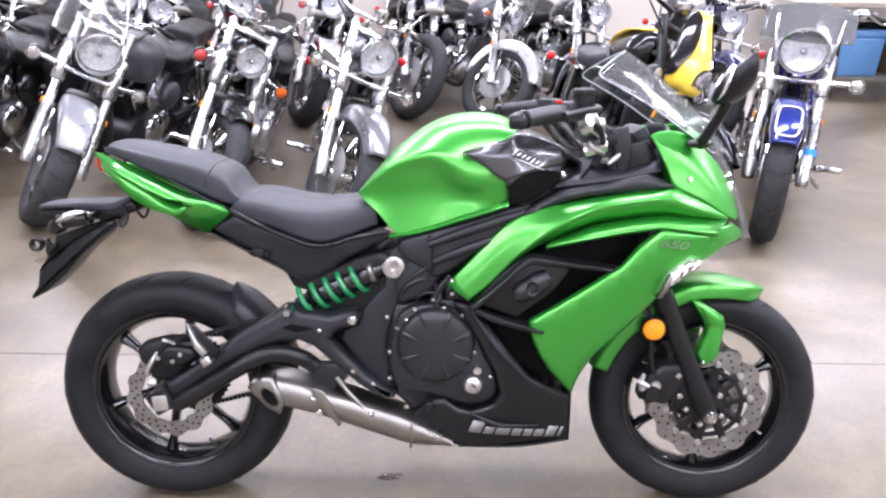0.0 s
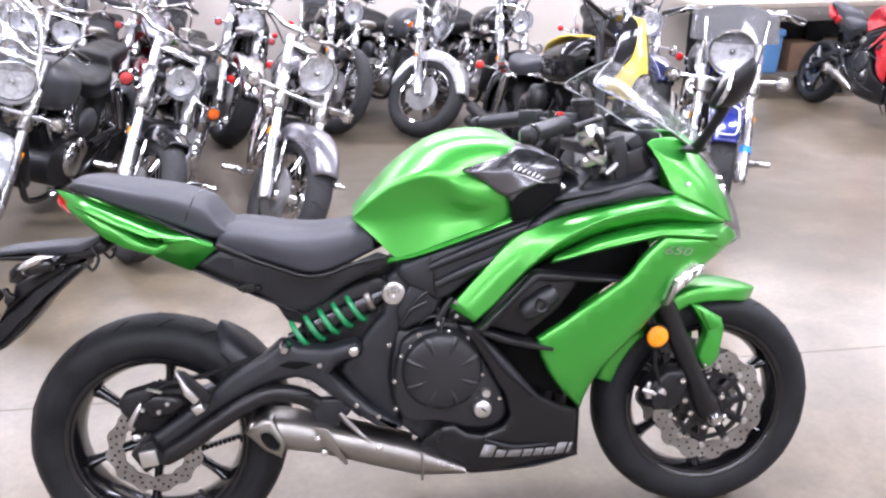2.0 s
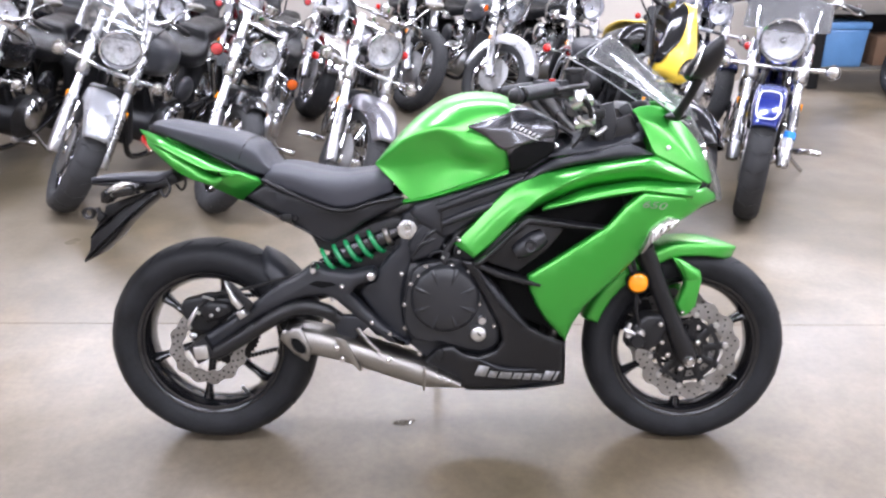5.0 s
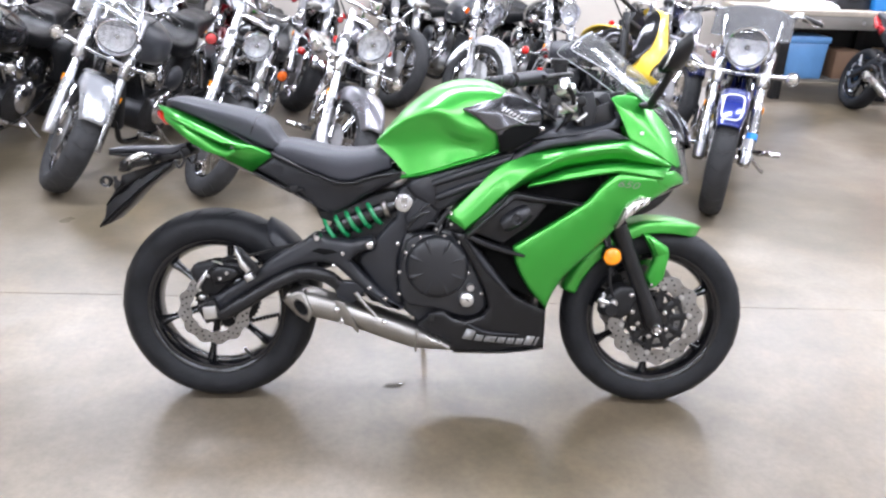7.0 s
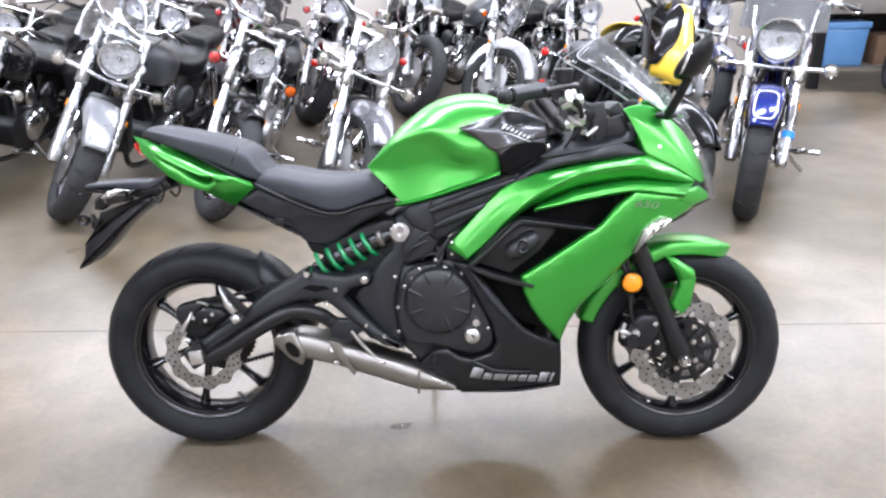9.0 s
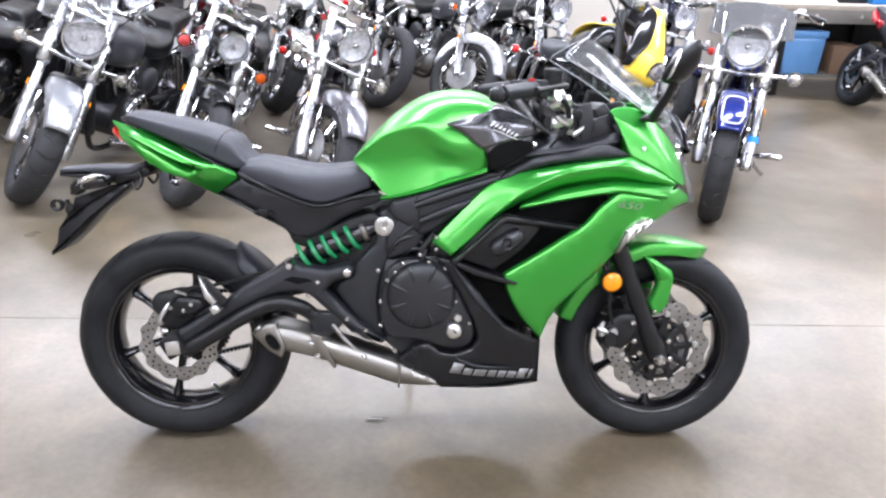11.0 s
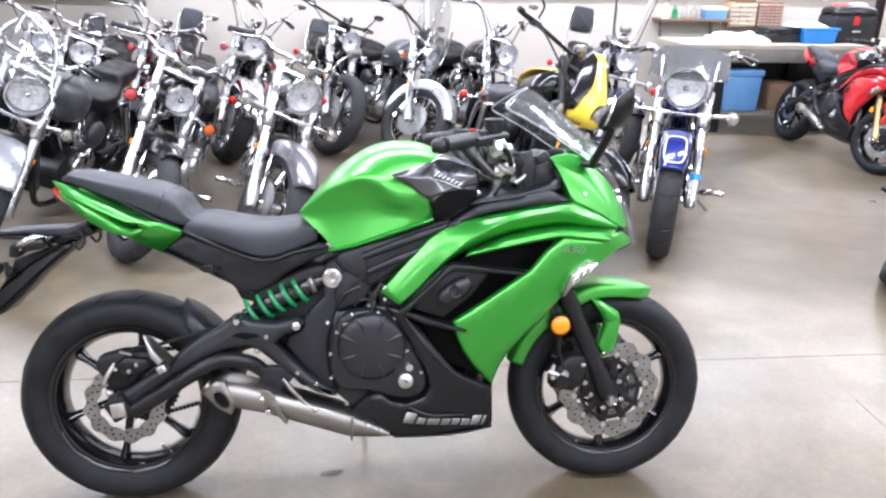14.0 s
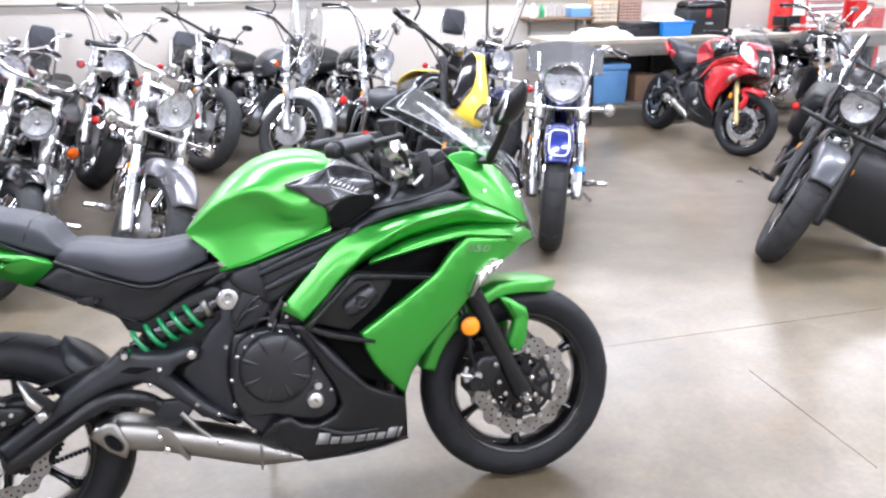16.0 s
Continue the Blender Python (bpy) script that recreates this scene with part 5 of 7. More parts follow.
    for k, y in enumerate((-.05, .05)):
        part("header_pipe", tube(B(), [(.95, y, .55), (1.02, y, .45), (1.0, y, .28), (.85, y, .235), (.70, -.09, .25)], .02, 10), STEEL, P)
    # handlebars
    for sy in (-1, 1):
        hb = part("handlebar", tube(B(), [(1.13, sy * .09, 1.01), (1.08, sy * .12, 1.045), (1.0, sy * .20, 1.065), (.885, sy * .33, 1.052)], .011, 10), SATIN, P)
        part("grip", tube(B(), [(1.0, sy * .205, 1.066), (.96, sy * .25, 1.063), (.89, sy * .325, 1.053), (.883, sy * .333, 1.052)], [.019, .0205, .019, .021], 16, 3), MATTE, hb, "black rubber grip")
        part("bar_end", lathe(B(), [(0, -.012), (.012, -.014), (.017, -.008), (.017, .008)], 16, (.878, sy * .340, 1.051), "x"), DARK, hb)
        part("bar_end_ring", tube(B(), [(.896, sy * .318, 1.0545), (.889, sy * .327, 1.053)], [.0215, .0215], 16, 1), GLOSS, hb)
        part("switch_box", box(B(), (.06, .05, .045), (1.01, sy * .19, 1.068), Matrix.Rotation(radians(-sy * 48), 3, "Z"), .01), MATTE, hb)
        part("lever", tube(B(), [(1.060, sy * .17, 1.078), (1.075, sy * .215, 1.076), (1.03, sy * .275, 1.072), (.980, sy * .330, 1.064)], [.009, .008, .007, .008], 8, 4), SATIN, hb)
    part("kill_switch", box(B(), (.016, .014, .008), (.985, -.205, 1.090), edge=.003), REDLENS, P)
    rs = part("brake_reservoir", lathe(B(), [(0, .0), (.022, .0), (.024, .004), (.024, .040), (.027, .042), (.027, .052), (.022, .056), (0, .057)], 24, (1.045, -.185, 1.065), "z"), DARK, P, "black brake-fluid reservoir")
    part("master_cylinder", tube(B(), [(1.06, -.19, 1.05), (1.05, -.17, 1.04), (1.07, -.13, 1.02)], .016, 10), ALU, rs)
    part("hose_union", tube(B(), [(1.05, -.18, 1.055), (1.085, -.17, 1.03), (1.10, -.15, .985), (1.085, -.14, .94)], .008, 8), SATIN, P)
    for k in range(4):
        y = -.14 + k * .03
        part("control_cable", tube(B(), [(1.02, -.17 + .01 * k, 1.06), (1.06 + .012 * k, y, 1.02), (1.085 + .01 * k, y, .96), (1.05 + .02 * k, y + .02, .90)], .0045 + .001 * (k % 2), 6), SATIN, P)
    for q, r_ in (((1.062, -.165, 1.045), .020), ((1.085, -.15, 1.035), .016), ((1.052, -.185, 1.030), .013), ((1.095, -.145, .985), .015), ((1.07, -.15, .975), .012), ((1.105, -.125, .955), .012)):
        part("clamp", box(B(), (r_ * 2.3, r_ * 1.7, r_ * 1.5), q, Euler((r_ * 40, .5 - q[0] * 9, q[2] * 3)).to_matrix(), r_ * .4), ALU, P)
    part("bar_clamp", tube(B(), [(1.045, -.165, 1.036), (1.075, -.160, 1.020), (1.102, -.155, 1.004)], [.009, .007, .009], 10, 3), STEEL, P)
    part("clamp_lug", tube(B(), [(1.064, -.155, .995), (1.076, -.155, .980), (1.102, -.150, .970)], [.006, .009, .006], 10, 3), STEEL, P)
    part("cable_end", tube(B(), [(1.116, -.13, .942), (1.135, -.125, .955), (1.146, -.12, .965)], [.006, .007, .006], 8, 2), ALU, P)
    part("lock_plate", slab(B(), [(1.09, 1.02), (1.135, 1.03), (1.14, .965), (1.11, .93)], -.115, -.105, .004), DARK, P)
    part("ignition_lock", lathe(B(), [(0, .02), (.018, .02), (.022, .01), (.022, -.06)], 16, (1.10, 0, 1.01), "z"), ALU, P)
    part("inner_panel", slab(B(), [(1.122, 1.024), (1.164, 1.032), (1.176, .977), (1.165, .910), (1.142, .926)], -.125, -.105, .004), MATTE, P)
    part("inner_panel", slab(B(), [(1.170, .985), (1.215, 1.0), (1.24, .955), (1.262, .905), (1.20, .90), (1.168, .905)], -.118, -.10, .004), SATIN, P)
    part("meter_panel", box(B(), (.04, .17, .07), (1.215, 0, .995), Matrix.Rotation(radians(-32), 3, "Y"), .015), MATTE, P)
    part("fork_cap", rod(B(), (1.105, -.098, 1.0), (1.098, -.098, 1.02), .02, 16), ALU, P)
    for sy in (-1,) if detail else ():
        mr = part("mirror_arm", tube(B(), [(1.328, sy * .150, .994), (1.332, sy * .175, 1.012), (1.348, sy * .215, 1.062), (1.356, sy * .240, 1.098)], [.015, .013, .012, .013], 10, 4), SATIN, P)
        part("mirror_foot", ball(B(), (1.328, sy * .146, .994), .026, 14, (1.25, .9, .45)), SATIN, mr)
        rows = []
        for k, (t, h, w) in enumerate(((-.052, .014, .018), (-.040, .036, .038), (-.014, .043, .044), (.014, .038, .038), (.040, .025, .023), (.060, .006, .006))):
            ctr = Vector((1.362 + t * .42, sy * (.270 + t * .35), 1.138 + t * .95))
            rows.append([ctr + Vector((.9 * w * math.cos(q), sy * h * math.sin(q) * .8, h * .25 * math.sin(q))) for q in [2 * math.pi * j / 12 for j in range(13)]])
        b = B()
        surf(b, rows, 3, 1)
        mh = part("mirror_head", b, SATIN, mr, "black rear-view mirror")
        part("mirror_glass", ball(B(), (1.335, sy * .272, 1.136), 1, 20, (.005, .031, .042), Matrix.Rotation(radians(20), 3, "Y")), MIRROR, mh)
    # side stand
    part("side_stand", tube(B(), [(.68, .10, .30), (.675, .20, .19), (.67, .315, .072), (.645, .335, .070)], .0075, 8), STEEL, P)
    return P


def lean_pose(x, y, heading, lean, back=0.0):
    """Standing at (x, y), heading in degrees from +x, leaning to its left; back: metres from the origin to the point that stands at (x, y)."""
    return pose(x, y, 0, 0, 0, heading) @ pose(0, 0, 0, -lean) @ pose(-back, 0, 0)


sport = thing("sport_motorcycle", lean_pose(-.0085, -.009, 0, 11.2), "green and matt black half-faired sport motorcycle on its side stand", "motorcycle")
sport_bike(sport, GREEN)


# ---- cruisers ----
def rounded(bm, c, d, r, depth, n=24, bowl=0.5):
    """A lamp shell: a bowl of radius r whose mouth, at c, faces along d."""
    d = Vector(d).normalized()
    s = d.orthogonal().normalized()
    u = d.cross(s)
    rows = []
    for q, (fr, fd) in enumerate(((0.02, -1.0), (0.35, -0.97), (0.65, -0.82), (0.88, -0.5), (1.0, -0.12), (1.04, -0.02), (1.04, 0.05), (0.97, 0.06), (0.95, 0.0))):
        rows.append([Vector(c) + d * depth * fd + (s * math.cos(2 * math.pi * k / n) + u * math.sin(2 * math.pi * k / n)) * r * fr for k in range(n)])
    grid_faces(bm, rows, close_v=True)
    return bm


def dome(bm, c, d, r, bulge, n=24, ring=4):
    """A bulging lens of radius r facing along d."""
    d = Vector(d).normalized()
    s = d.orthogonal().normalized()
    u = d.cross(s)
    rows = []
    for q in range(ring + 1):
        f = q / ring
        rows.append([Vector(c) + d * bulge * (1 - f * f) + (s * math.cos(2 * math.pi * k / n) + u * math.sin(2 * math.pi * k / n)) * r * max(f, 0.002) for k in range(n)])
    grid_faces(bm, rows, close_v=True)
    return bm




def cruiser(name, place, label, tank=GLOSS, fender=GLOSS, seat=LEATHER, trim=CHROME, fork=CHROME, engine=ALU, wb=1.62, rf=.325, rr=.315, steer=18.0, rake=32.0, wheels="spoke", bars="wide", light_bar=True,
            signal=CLEARLENS, rear_signal=REDLENS, screen="", bags=False, backrest=False, cowl=None, guard=False, fender_style="full", hide=(), wide=.06, mirrors=True, lamp_r=.088, bar_mat=CHROME, head_mat=CHROME, tape=False, stripe=None, plates=False, lift=.045, console=None, horn=False, fy=.118, rise=0.07, sig_r=.038, pad_up=0.0, sig_y=.215, solo=False, rim=False, broad=1.0):
    """A cruiser heading +x with its rear wheel over the origin; its front end is turned by steer."""
    P = thing(name, place, label, "motorcycle", "parked motorcycles")
    rk = radians(rake)
    u = Vector((-math.sin(rk), 0, math.cos(rk)))
    f = Vector((math.cos(rk), 0, math.sin(rk)))
    ax = Vector((wb, 0, rf))
    st = ax - f * .06
    S = Matrix.Translation(st) @ Matrix.Rotation(radians(steer), 4, u) @ Matrix.Translation(-st)

    def tr(b):
        b.transform(S)
        return b

    def fpart(n, b, m_, parent, lab="", **k):
        return part(n, tr(b), m_, parent, lab, **k)

    # wheels
    for wname, cx, R, hw, M, disc in (("front_wheel", wb, rf, wide, S, -.07), ("rear_wheel", 0, rr, .075, None, -.09)):
        c = Vector((cx, 0, R))
        rim_r = R - (.105 if wname == "front_wheel" else .125)
        b = lathe(B(), [(rim_r + .006, -hw * .62), (rim_r - .012, -hw * .5), (rim_r - .018, 0), (rim_r - .012, hw * .5), (rim_r + .006, hw * .62), (rim_r, hw * .3), (rim_r - .006, 0), (rim_r, -hw * .3)], 40, c, closed=True)
        if M:
            b.transform(M)
        w = part(wname, b, CHROME if wheels == "spoke" else trim, P, "chrome wheel")
        if wheels == "cast":
            b = B()
            for k in range(5):
                a = 2 * math.pi * k / 5 + .3
                for da in (-.13, .13):
                    d = Vector((math.cos(a + da), 0, math.sin(a + da)))
                    e = Vector((math.cos(a), 0, math.sin(a)))
                    tube(b, [c + e * .03, c + d * rim_r * .55, c + d * (rim_r - .01)], [.016, .013, .015], 6, 2, 1.5)
            if M:
                b.transform(M)
            part("spoke", b, trim, w, apart=True)
        sh = R - rim_r
        prof = [(rim_r, -hw * .6), (rim_r + sh * .2, -hw * .88), (rim_r + sh * .5, -hw), (rim_r + sh * .78, -hw * .86), (rim_r + sh * .93, -hw * .55), (rim_r + sh * .985, -hw * .25)]
        prof = prof + [(R, 0)] + [(r, -h) for r, h in reversed(prof)] + [(rim_r - .004, 0)]
        b = lathe(B(), prof, 48, c, closed=True)
        if M:
            b.transform(M)
        ty = part("tyre", b, DUSTY, w)
        b = B()
        for k in range(22):
            a = 2 * math.pi * k / 22
            for sd in (-1, 1):
                rr_ = R - sh * .02 + .0012
                tube(b, [c + Vector((rr_ * math.cos(a), sd * hw * .08, rr_ * math.sin(a))), c + Vector(((rr_ - sh * .06) * math.cos(a + .05), sd * hw * .5, (rr_ - sh * .06) * math.sin(a + .05))), c + Vector(((rr_ - sh * .2) * math.cos(a + .07), sd * hw * .84, (rr_ - sh * .2) * math.sin(a + .07)))], .003, 4, 2)
        if M:
            b.transform(M)
        part("tread_groove", b, SATIN, ty, stuff=True)
        b = lathe(B(), [(0, -.085), (.022, -.085), (.03, -.07), (.045, -.06), (.045, -.045), (.028, -.04), (.028, .04), (.045, .045), (.045, .06), (.03, .07), (.022, .085), (0, .085)], 20, c)
        if M:
            b.transform(M)
        part("hub", b, trim, w)
        if wheels == "spoke":
            b = B()
            for k in range(32):
                a = 2 * math.pi * k / 32
                a2 = a + (.30 if k % 2 else -.30)
                sd = -.05 if k % 4 < 2 else .05
                tube(b, [c + Vector((.042 * math.cos(a2), sd, .042 * math.sin(a2))), c + Vector(((rim_r - .01) * math.cos(a), sd * .1, (rim_r - .01) * math.sin(a)))], .0028, 4, 1)
            if M:
                b.transform(M)
            part("spoke", b, CHROME, w, apart=True)
        b = lathe(B(), [(.075, disc - .003), (.135, disc - .003), (.135, disc + .003), (.075, disc + .003)], 40, c, closed=True)
        lathe(b, [(.03, disc - .005), (.08, disc - .004), (.08, disc + .004), (.03, disc + .005)], 24, c, closed=True)
        if M:
            b.transform(M)
        part("brake_disc", b, DISC, w)
    cal = fpart("brake_caliper", slab(B(), [(wb - .17, rf + .01), (wb - .16, rf + .08), (wb - .10, rf + .12), (wb - .07, rf + .09), (wb - .09, rf + .02), (wb - .13, rf - .02)], -.10, -.045, .012), trim, P)
    # fork
    for sy in (-1, 1):
        a = ax + Vector((.0, sy * fy, 0)) - f * .015
        fl = fpart("fork_leg", tube(B(), [a - u * .03, a + u * .02, a + u * .30, a + u * .31, a + u * .80], [.028, .034, .032, .023, .023], 14, 2), FORKALU if fork is CHROME else fork, P, "polished fork leg")
        if fork is CHROME:
            fpart("fork_cover", tube(B(), [a + u * .42, a + u * .43, a + u * .64, a + u * .65], [.026, .036, .036, .026], 14, 1), FORKALU, fl)
        if tape and sy > 0:
            fpart("tape_band", tube(B(), [a + u * .12, a + u * .155], [.0365, .0365], 14, 1), TAPE, fl, "bright blue tape band")
        fpart("fork_reflector", box(B(), (.012, .01, .035), a + u * .30 + Vector((0, sy * .032, 0)), edge=.003), AMBER, fl)
    for h, l in ((.62, .06), (.76, .05)):
        q = ax + u * h - f * .03
        fpart("fork_yoke", box(B(), (.07, .235, .028), q, Matrix.Rotation(-rk, 3, "Y"), .008), SATIN if h < .7 else trim, P)
    bright = CHROME if trim is CHROME else SATIN
    # headlight
    hc = ax + u * (.56 + lift) + f * .10 + Vector((.02, 0, -.02))
    hd = Vector((1, 0, -.06))
    if "headlight" not in hide:
        h = fpart("headlight", rounded(B(), hc, hd, lamp_r, .15), head_mat, P, "round chrome headlight")
        fpart("lamp_reflector", dome(B(), hc + hd * -.035, -hd, lamp_r * .93, .03), BACKPLATE, h)
        fpart("lens", dome(B(), hc + hd * .004, hd, lamp_r * .95, .018), GLASS, h)
        fpart("bulb_shield", ball(B(), hc - hd * .02, .018, 10, (1, 1, 1)), CHROME, h)
        fpart("lamp_mount", tube(B(), [hc - hd * .08 + Vector((0, 0, -.07)), hc - hd * .10 + Vector((-.02, 0, -.14)), hc - hd * .14 + Vector((-.04, 0, -.16))], .02, 8), trim, P)
    lb = hc + Vector((-.03, 0, -.14))
    if light_bar:
        fpart("light_bar", tube(B(), [lb + Vector((-.03, -.24, .0)), lb + Vector((0, -.12, 0)), lb + Vector((.01, 0, 0)), lb + Vector((0, .12, 0)), lb + Vector((-.03, .24, 0))], .013, 10), FORKALU if bright is CHROME else bright, P, "bright light bar" if bright is CHROME else "black light bar")
    for sy in (-1, 1):
        q = lb + Vector((-.02, sy * (.27 if light_bar else sig_y), 0 if light_bar else .05))
        tsg = fpart("turn_signal", rounded(B(), q, (1, 0, 0), sig_r, .06, 16), bright, P)
        fpart("signal_lens", dome(B(), q + Vector((.003, 0, 0)), (1, 0, 0), sig_r * .80, sig_r * .24, 16), signal if not isinstance(signal, tuple) else signal[sy > 0], tsg)
        if not light_bar:
            fpart("signal_stem", rod(B(), q + Vector((-.02, 0, 0)), q + Vector((-.04, -sy * .09, .02)), .008, 8), bright, tsg)
    # front fender
    if fender_style:
        a0, a1 = {"full": (42, 165), "short": (36, 128), "long": (22, 185), "stub": (40, 122), "bob": (74, 152)}[fender_style]
        rows = []
        n = 9
        for k in range(n):
            t = k / (n - 1)
            a = radians(a0 + (a1 - a0) * t)
            r = rf + .030 + .012 * math.sin(math.pi * t)
            w = (wide + .016) * (.55 + .45 * math.sin(math.pi * min(1, max(0, .12 + t * .8))))
            dp = .07 * math.sin(math.pi * (.18 + .64 * t))
            rows.append([(wb + r * math.cos(a), 0, rf + r * math.sin(a)), (wb + (r - .004) * math.cos(a), -w * .6, rf + (r - .004) * math.sin(a)), (wb + (r - .022) * math.cos(a), -w * .95, rf + (r - .022) * math.sin(a)), (wb + (r - .03 - dp) * math.cos(a), -w, rf + (r - .03 - dp) * math.sin(a))])
        ff = fpart("front_fender", surf(B(), rows, 3, 3, True), fender, P, "painted front fender", solid=.003)
        if stripe:
            lp = []
            for k in range(25):
                an = 2 * math.pi * k / 24
                yy, tt = .052 * math.copysign(abs(math.cos(an)) ** .5, math.cos(an)), .23 + .17 * math.copysign(abs(math.sin(an)) ** .5, math.sin(an))
                a = radians(a0 + (a1 - a0) * tt)
                r = rf + .0385 + .012 * math.sin(math.pi * tt) - .06 * abs(yy)
                lp.append((wb + r * math.cos(a), yy, rf + r * math.sin(a)))
            fpart("fender_line", tube(B(), lp, .0035, 8, 1), stripe, ff, "white pinstripe")
        for sy in (-1, 1):
            fpart("fender_stay", tube(B(), [(wb - .02, sy * (wide + .025), rf + .05), (wb - .06, sy * (wide + .03), rf + .16), (wb - .10, sy * (wide + .025), rf + .25)], .008, 6), bright, ff)
    # handlebars
    top = ax + u * .80 - f * .05
    hw_, bar_rise, pull = {"wide": (.39, .10, .24), "low": (.36, .07, .20), "high": (.38, .20, .20), "flat": (.38, .05, .15), "cafe": (.44, .07, .12), "ape": (.36, .46, .16)}[bars]
    pts = [(-pull, -hw_, bar_rise - .03), (-pull * .45, -hw_ + .14, bar_rise + .01), (-.02, -.15, bar_rise * .8), (.03, -.08, .06), (.03, 0, .045), (.03, .08, .06), (-.02, .15, bar_rise * .8), (-pull * .45, hw_ - .14, bar_rise + .01), (-pull, hw_, bar_rise - .03)]
    if bars in ("flat", "cafe"):
        pts = [(.03 - (pull + .03) * abs(q), hw_ * q, .05 + bar_rise * abs(q)) for q in (-1, -.75, -.5, -.25, 0, .25, .5, .75, 1)]
    hb = fpart("handlebar", tube(B(), [top + Vector(p) for p in pts], .0125, 10, 5), bar_mat, P, "bent handlebar")
    fpart("bar_riser", box(B(), (.05, .12, .08), top + Vector((.02, 0, .01)), edge=.012), trim if bar_mat is CHROME else SATIN, hb)
    for sy in (-1, 1):
        e, i_ = top + Vector(pts[0 if sy < 0 else -1]), top + (Vector(pts[1 if sy < 0 else -2]) if bars in ("flat", "cafe") else Vector((-pull * .5, sy * (hw_ - .13), bar_rise + .01)))
        fpart("grip", tube(B(), [i_.lerp(e, .15), i_.lerp(e, .6), e, e + (e - i_).normalized() * .012], [.018, .019, .018, .016], 10, 2), SATIN, hb)
        fpart("lever", tube(B(), [i_ + Vector((.03, 0, .0)), i_ + Vector((.06, sy * .03, 0)), e + Vector((.055, -sy * .03, -.005)), e + Vector((.035, 0, -.005))], .006, 8, 3), CHROME, hb)
        fpart("control_box", box(B(), (.045, .05, .045), i_.lerp(e, .02), edge=.01), trim if bar_mat is CHROME else SATIN, hb)
        fpart("control_cable", tube(B(), [i_ + Vector((.02, 0, -.01)), i_ + Vector((.10, -sy * .05, -.06)), top + Vector((.10, sy * .08, -.12)), top + Vector((.02, sy * .06, -.28))], .005, 8, 4), SATIN, hb)
        if mirrors:
            mp = i_ + Vector((-.03, sy * .10, .15))
            mi = fpart("mirror", tube(B(), [i_, i_ + Vector((.03, sy * .02, .09)), mp], .006, 8, 3), CHROME if bar_mat is CHROME else SATIN, hb)
            fpart("mirror_head", ball(B(), mp, .046, 14, (.30, 1.2, .55), Matrix.Rotation(radians(sy * 14), 3, "X")), STEEL if bar_mat is CHROME else DARK, mi)
    fpart("speedometer", rounded(B(), top + Vector((.03, 0, .11)), (-.35, 0, 1), .045, .06, 16), CHROME, P)
    # screens and cowls
    if screen:
        w0, h0 = (.185 if rim else .25, .36 if rim else .44) if screen == "tall" else (.25, .17)
        sc0 = hc + Vector((.02, 0, .05))
        rows = []
        for t in (0, .25, .5, .75, 1):
            wv = w0 * math.sqrt(1.02 - t * t) if rim else w0 * .86 if tape else w0 * (.62 + .38 * math.sin(math.pi * min(1, .25 + t * .55)))
            lay = (.42 if screen == "tall" else .95)
            base = sc0 + Vector((-lay * h0 * t, 0, h0 * t))
            rows.append([base + Vector((-.10 * y * y, y * wv, -.05 * t * y * y)) for y in (-1, -.6, 0, .6, 1)])
        m_ = SCREEN if screen == "tall" else (TINTED if tape else SMOKED)
        sc = (part if rim else fpart)("windshield", surf(B(), rows, 3, 3), m_, P, "clear windshield", solid=.004)
        # Metal tube added as the bright glare arch on the clear screen.
        if rim:
            part("screen_glare", tube(B(), [r[0] for r in rows] + [r[-1] for r in reversed(rows)], .013, 10, 4), FORKALU, sc, "pale tube for the glare along the screen edge")
        sc.visible_shadow = False
        for sy in () if rim else (-1, 1):
            fpart("screen_stay", tube(B(), [sc0 + Vector((-.06, sy * .13, -.12)), sc0 + Vector((-.03, sy * .14, .0)), sc0 + Vector((-.42 * h0 * .6 if screen == "tall" else -.95 * h0 * .6, sy * .15, h0 * .6))], .007, 8, 3), bright, sc)
        if screen == "tall" and not rim:
            fpart("screen_strip", tube(B(), [sc0 + Vector((-.42 * h0 * .3 - .07 if screen == "tall" else -.95 * h0 * .3 - .07, -w0 * .85, h0 * .3)), sc0 + Vector((-.42 * h0 * .3 + .004 if screen == "tall" else -.95 * h0 * .3, 0, h0 * .3)), sc0 + Vector((-.42 * h0 * .3 - .07 if screen == "tall" else -.95 * h0 * .3 - .07, w0 * .85, h0 * .3))], .005, 8, 4), bright, sc)
    if cowl:
        c0 = hc + Vector((.0, 0, 0))
        K = .80
        rows = []
        for (t, z, w, dx) in ((0, -.145, .085, .035), (.15, -.11, .125, .062), (.35, -.02, .152, .066), (.55, .08, .160, .030), (.75, .20, .135, -.030), (.9, .29, .085, -.075), (1, .34, .02, -.10)):
            w, z, dx = w * K, z * K, dx * K
            bk = 1 - .7 * t
            rows.append([c0 + Vector((dx - .15 * bk, -w, z - .02 * bk)), c0 + Vector((dx - .06, -w * .92, z)), c0 + Vector((dx, -w * .5, z)), c0 + Vector((dx + .015, 0, z)), c0 + Vector((dx, w * .5, z)), c0 + Vector((dx - .06, w * .92, z)), c0 + Vector((dx - .15 * bk, w, z - .02 * bk))])
        cw = fpart("headlight_cowl", surf(B(), rows, 4, 4), cowl, P, "yellow headlight cowl with black flank", solid=.004)
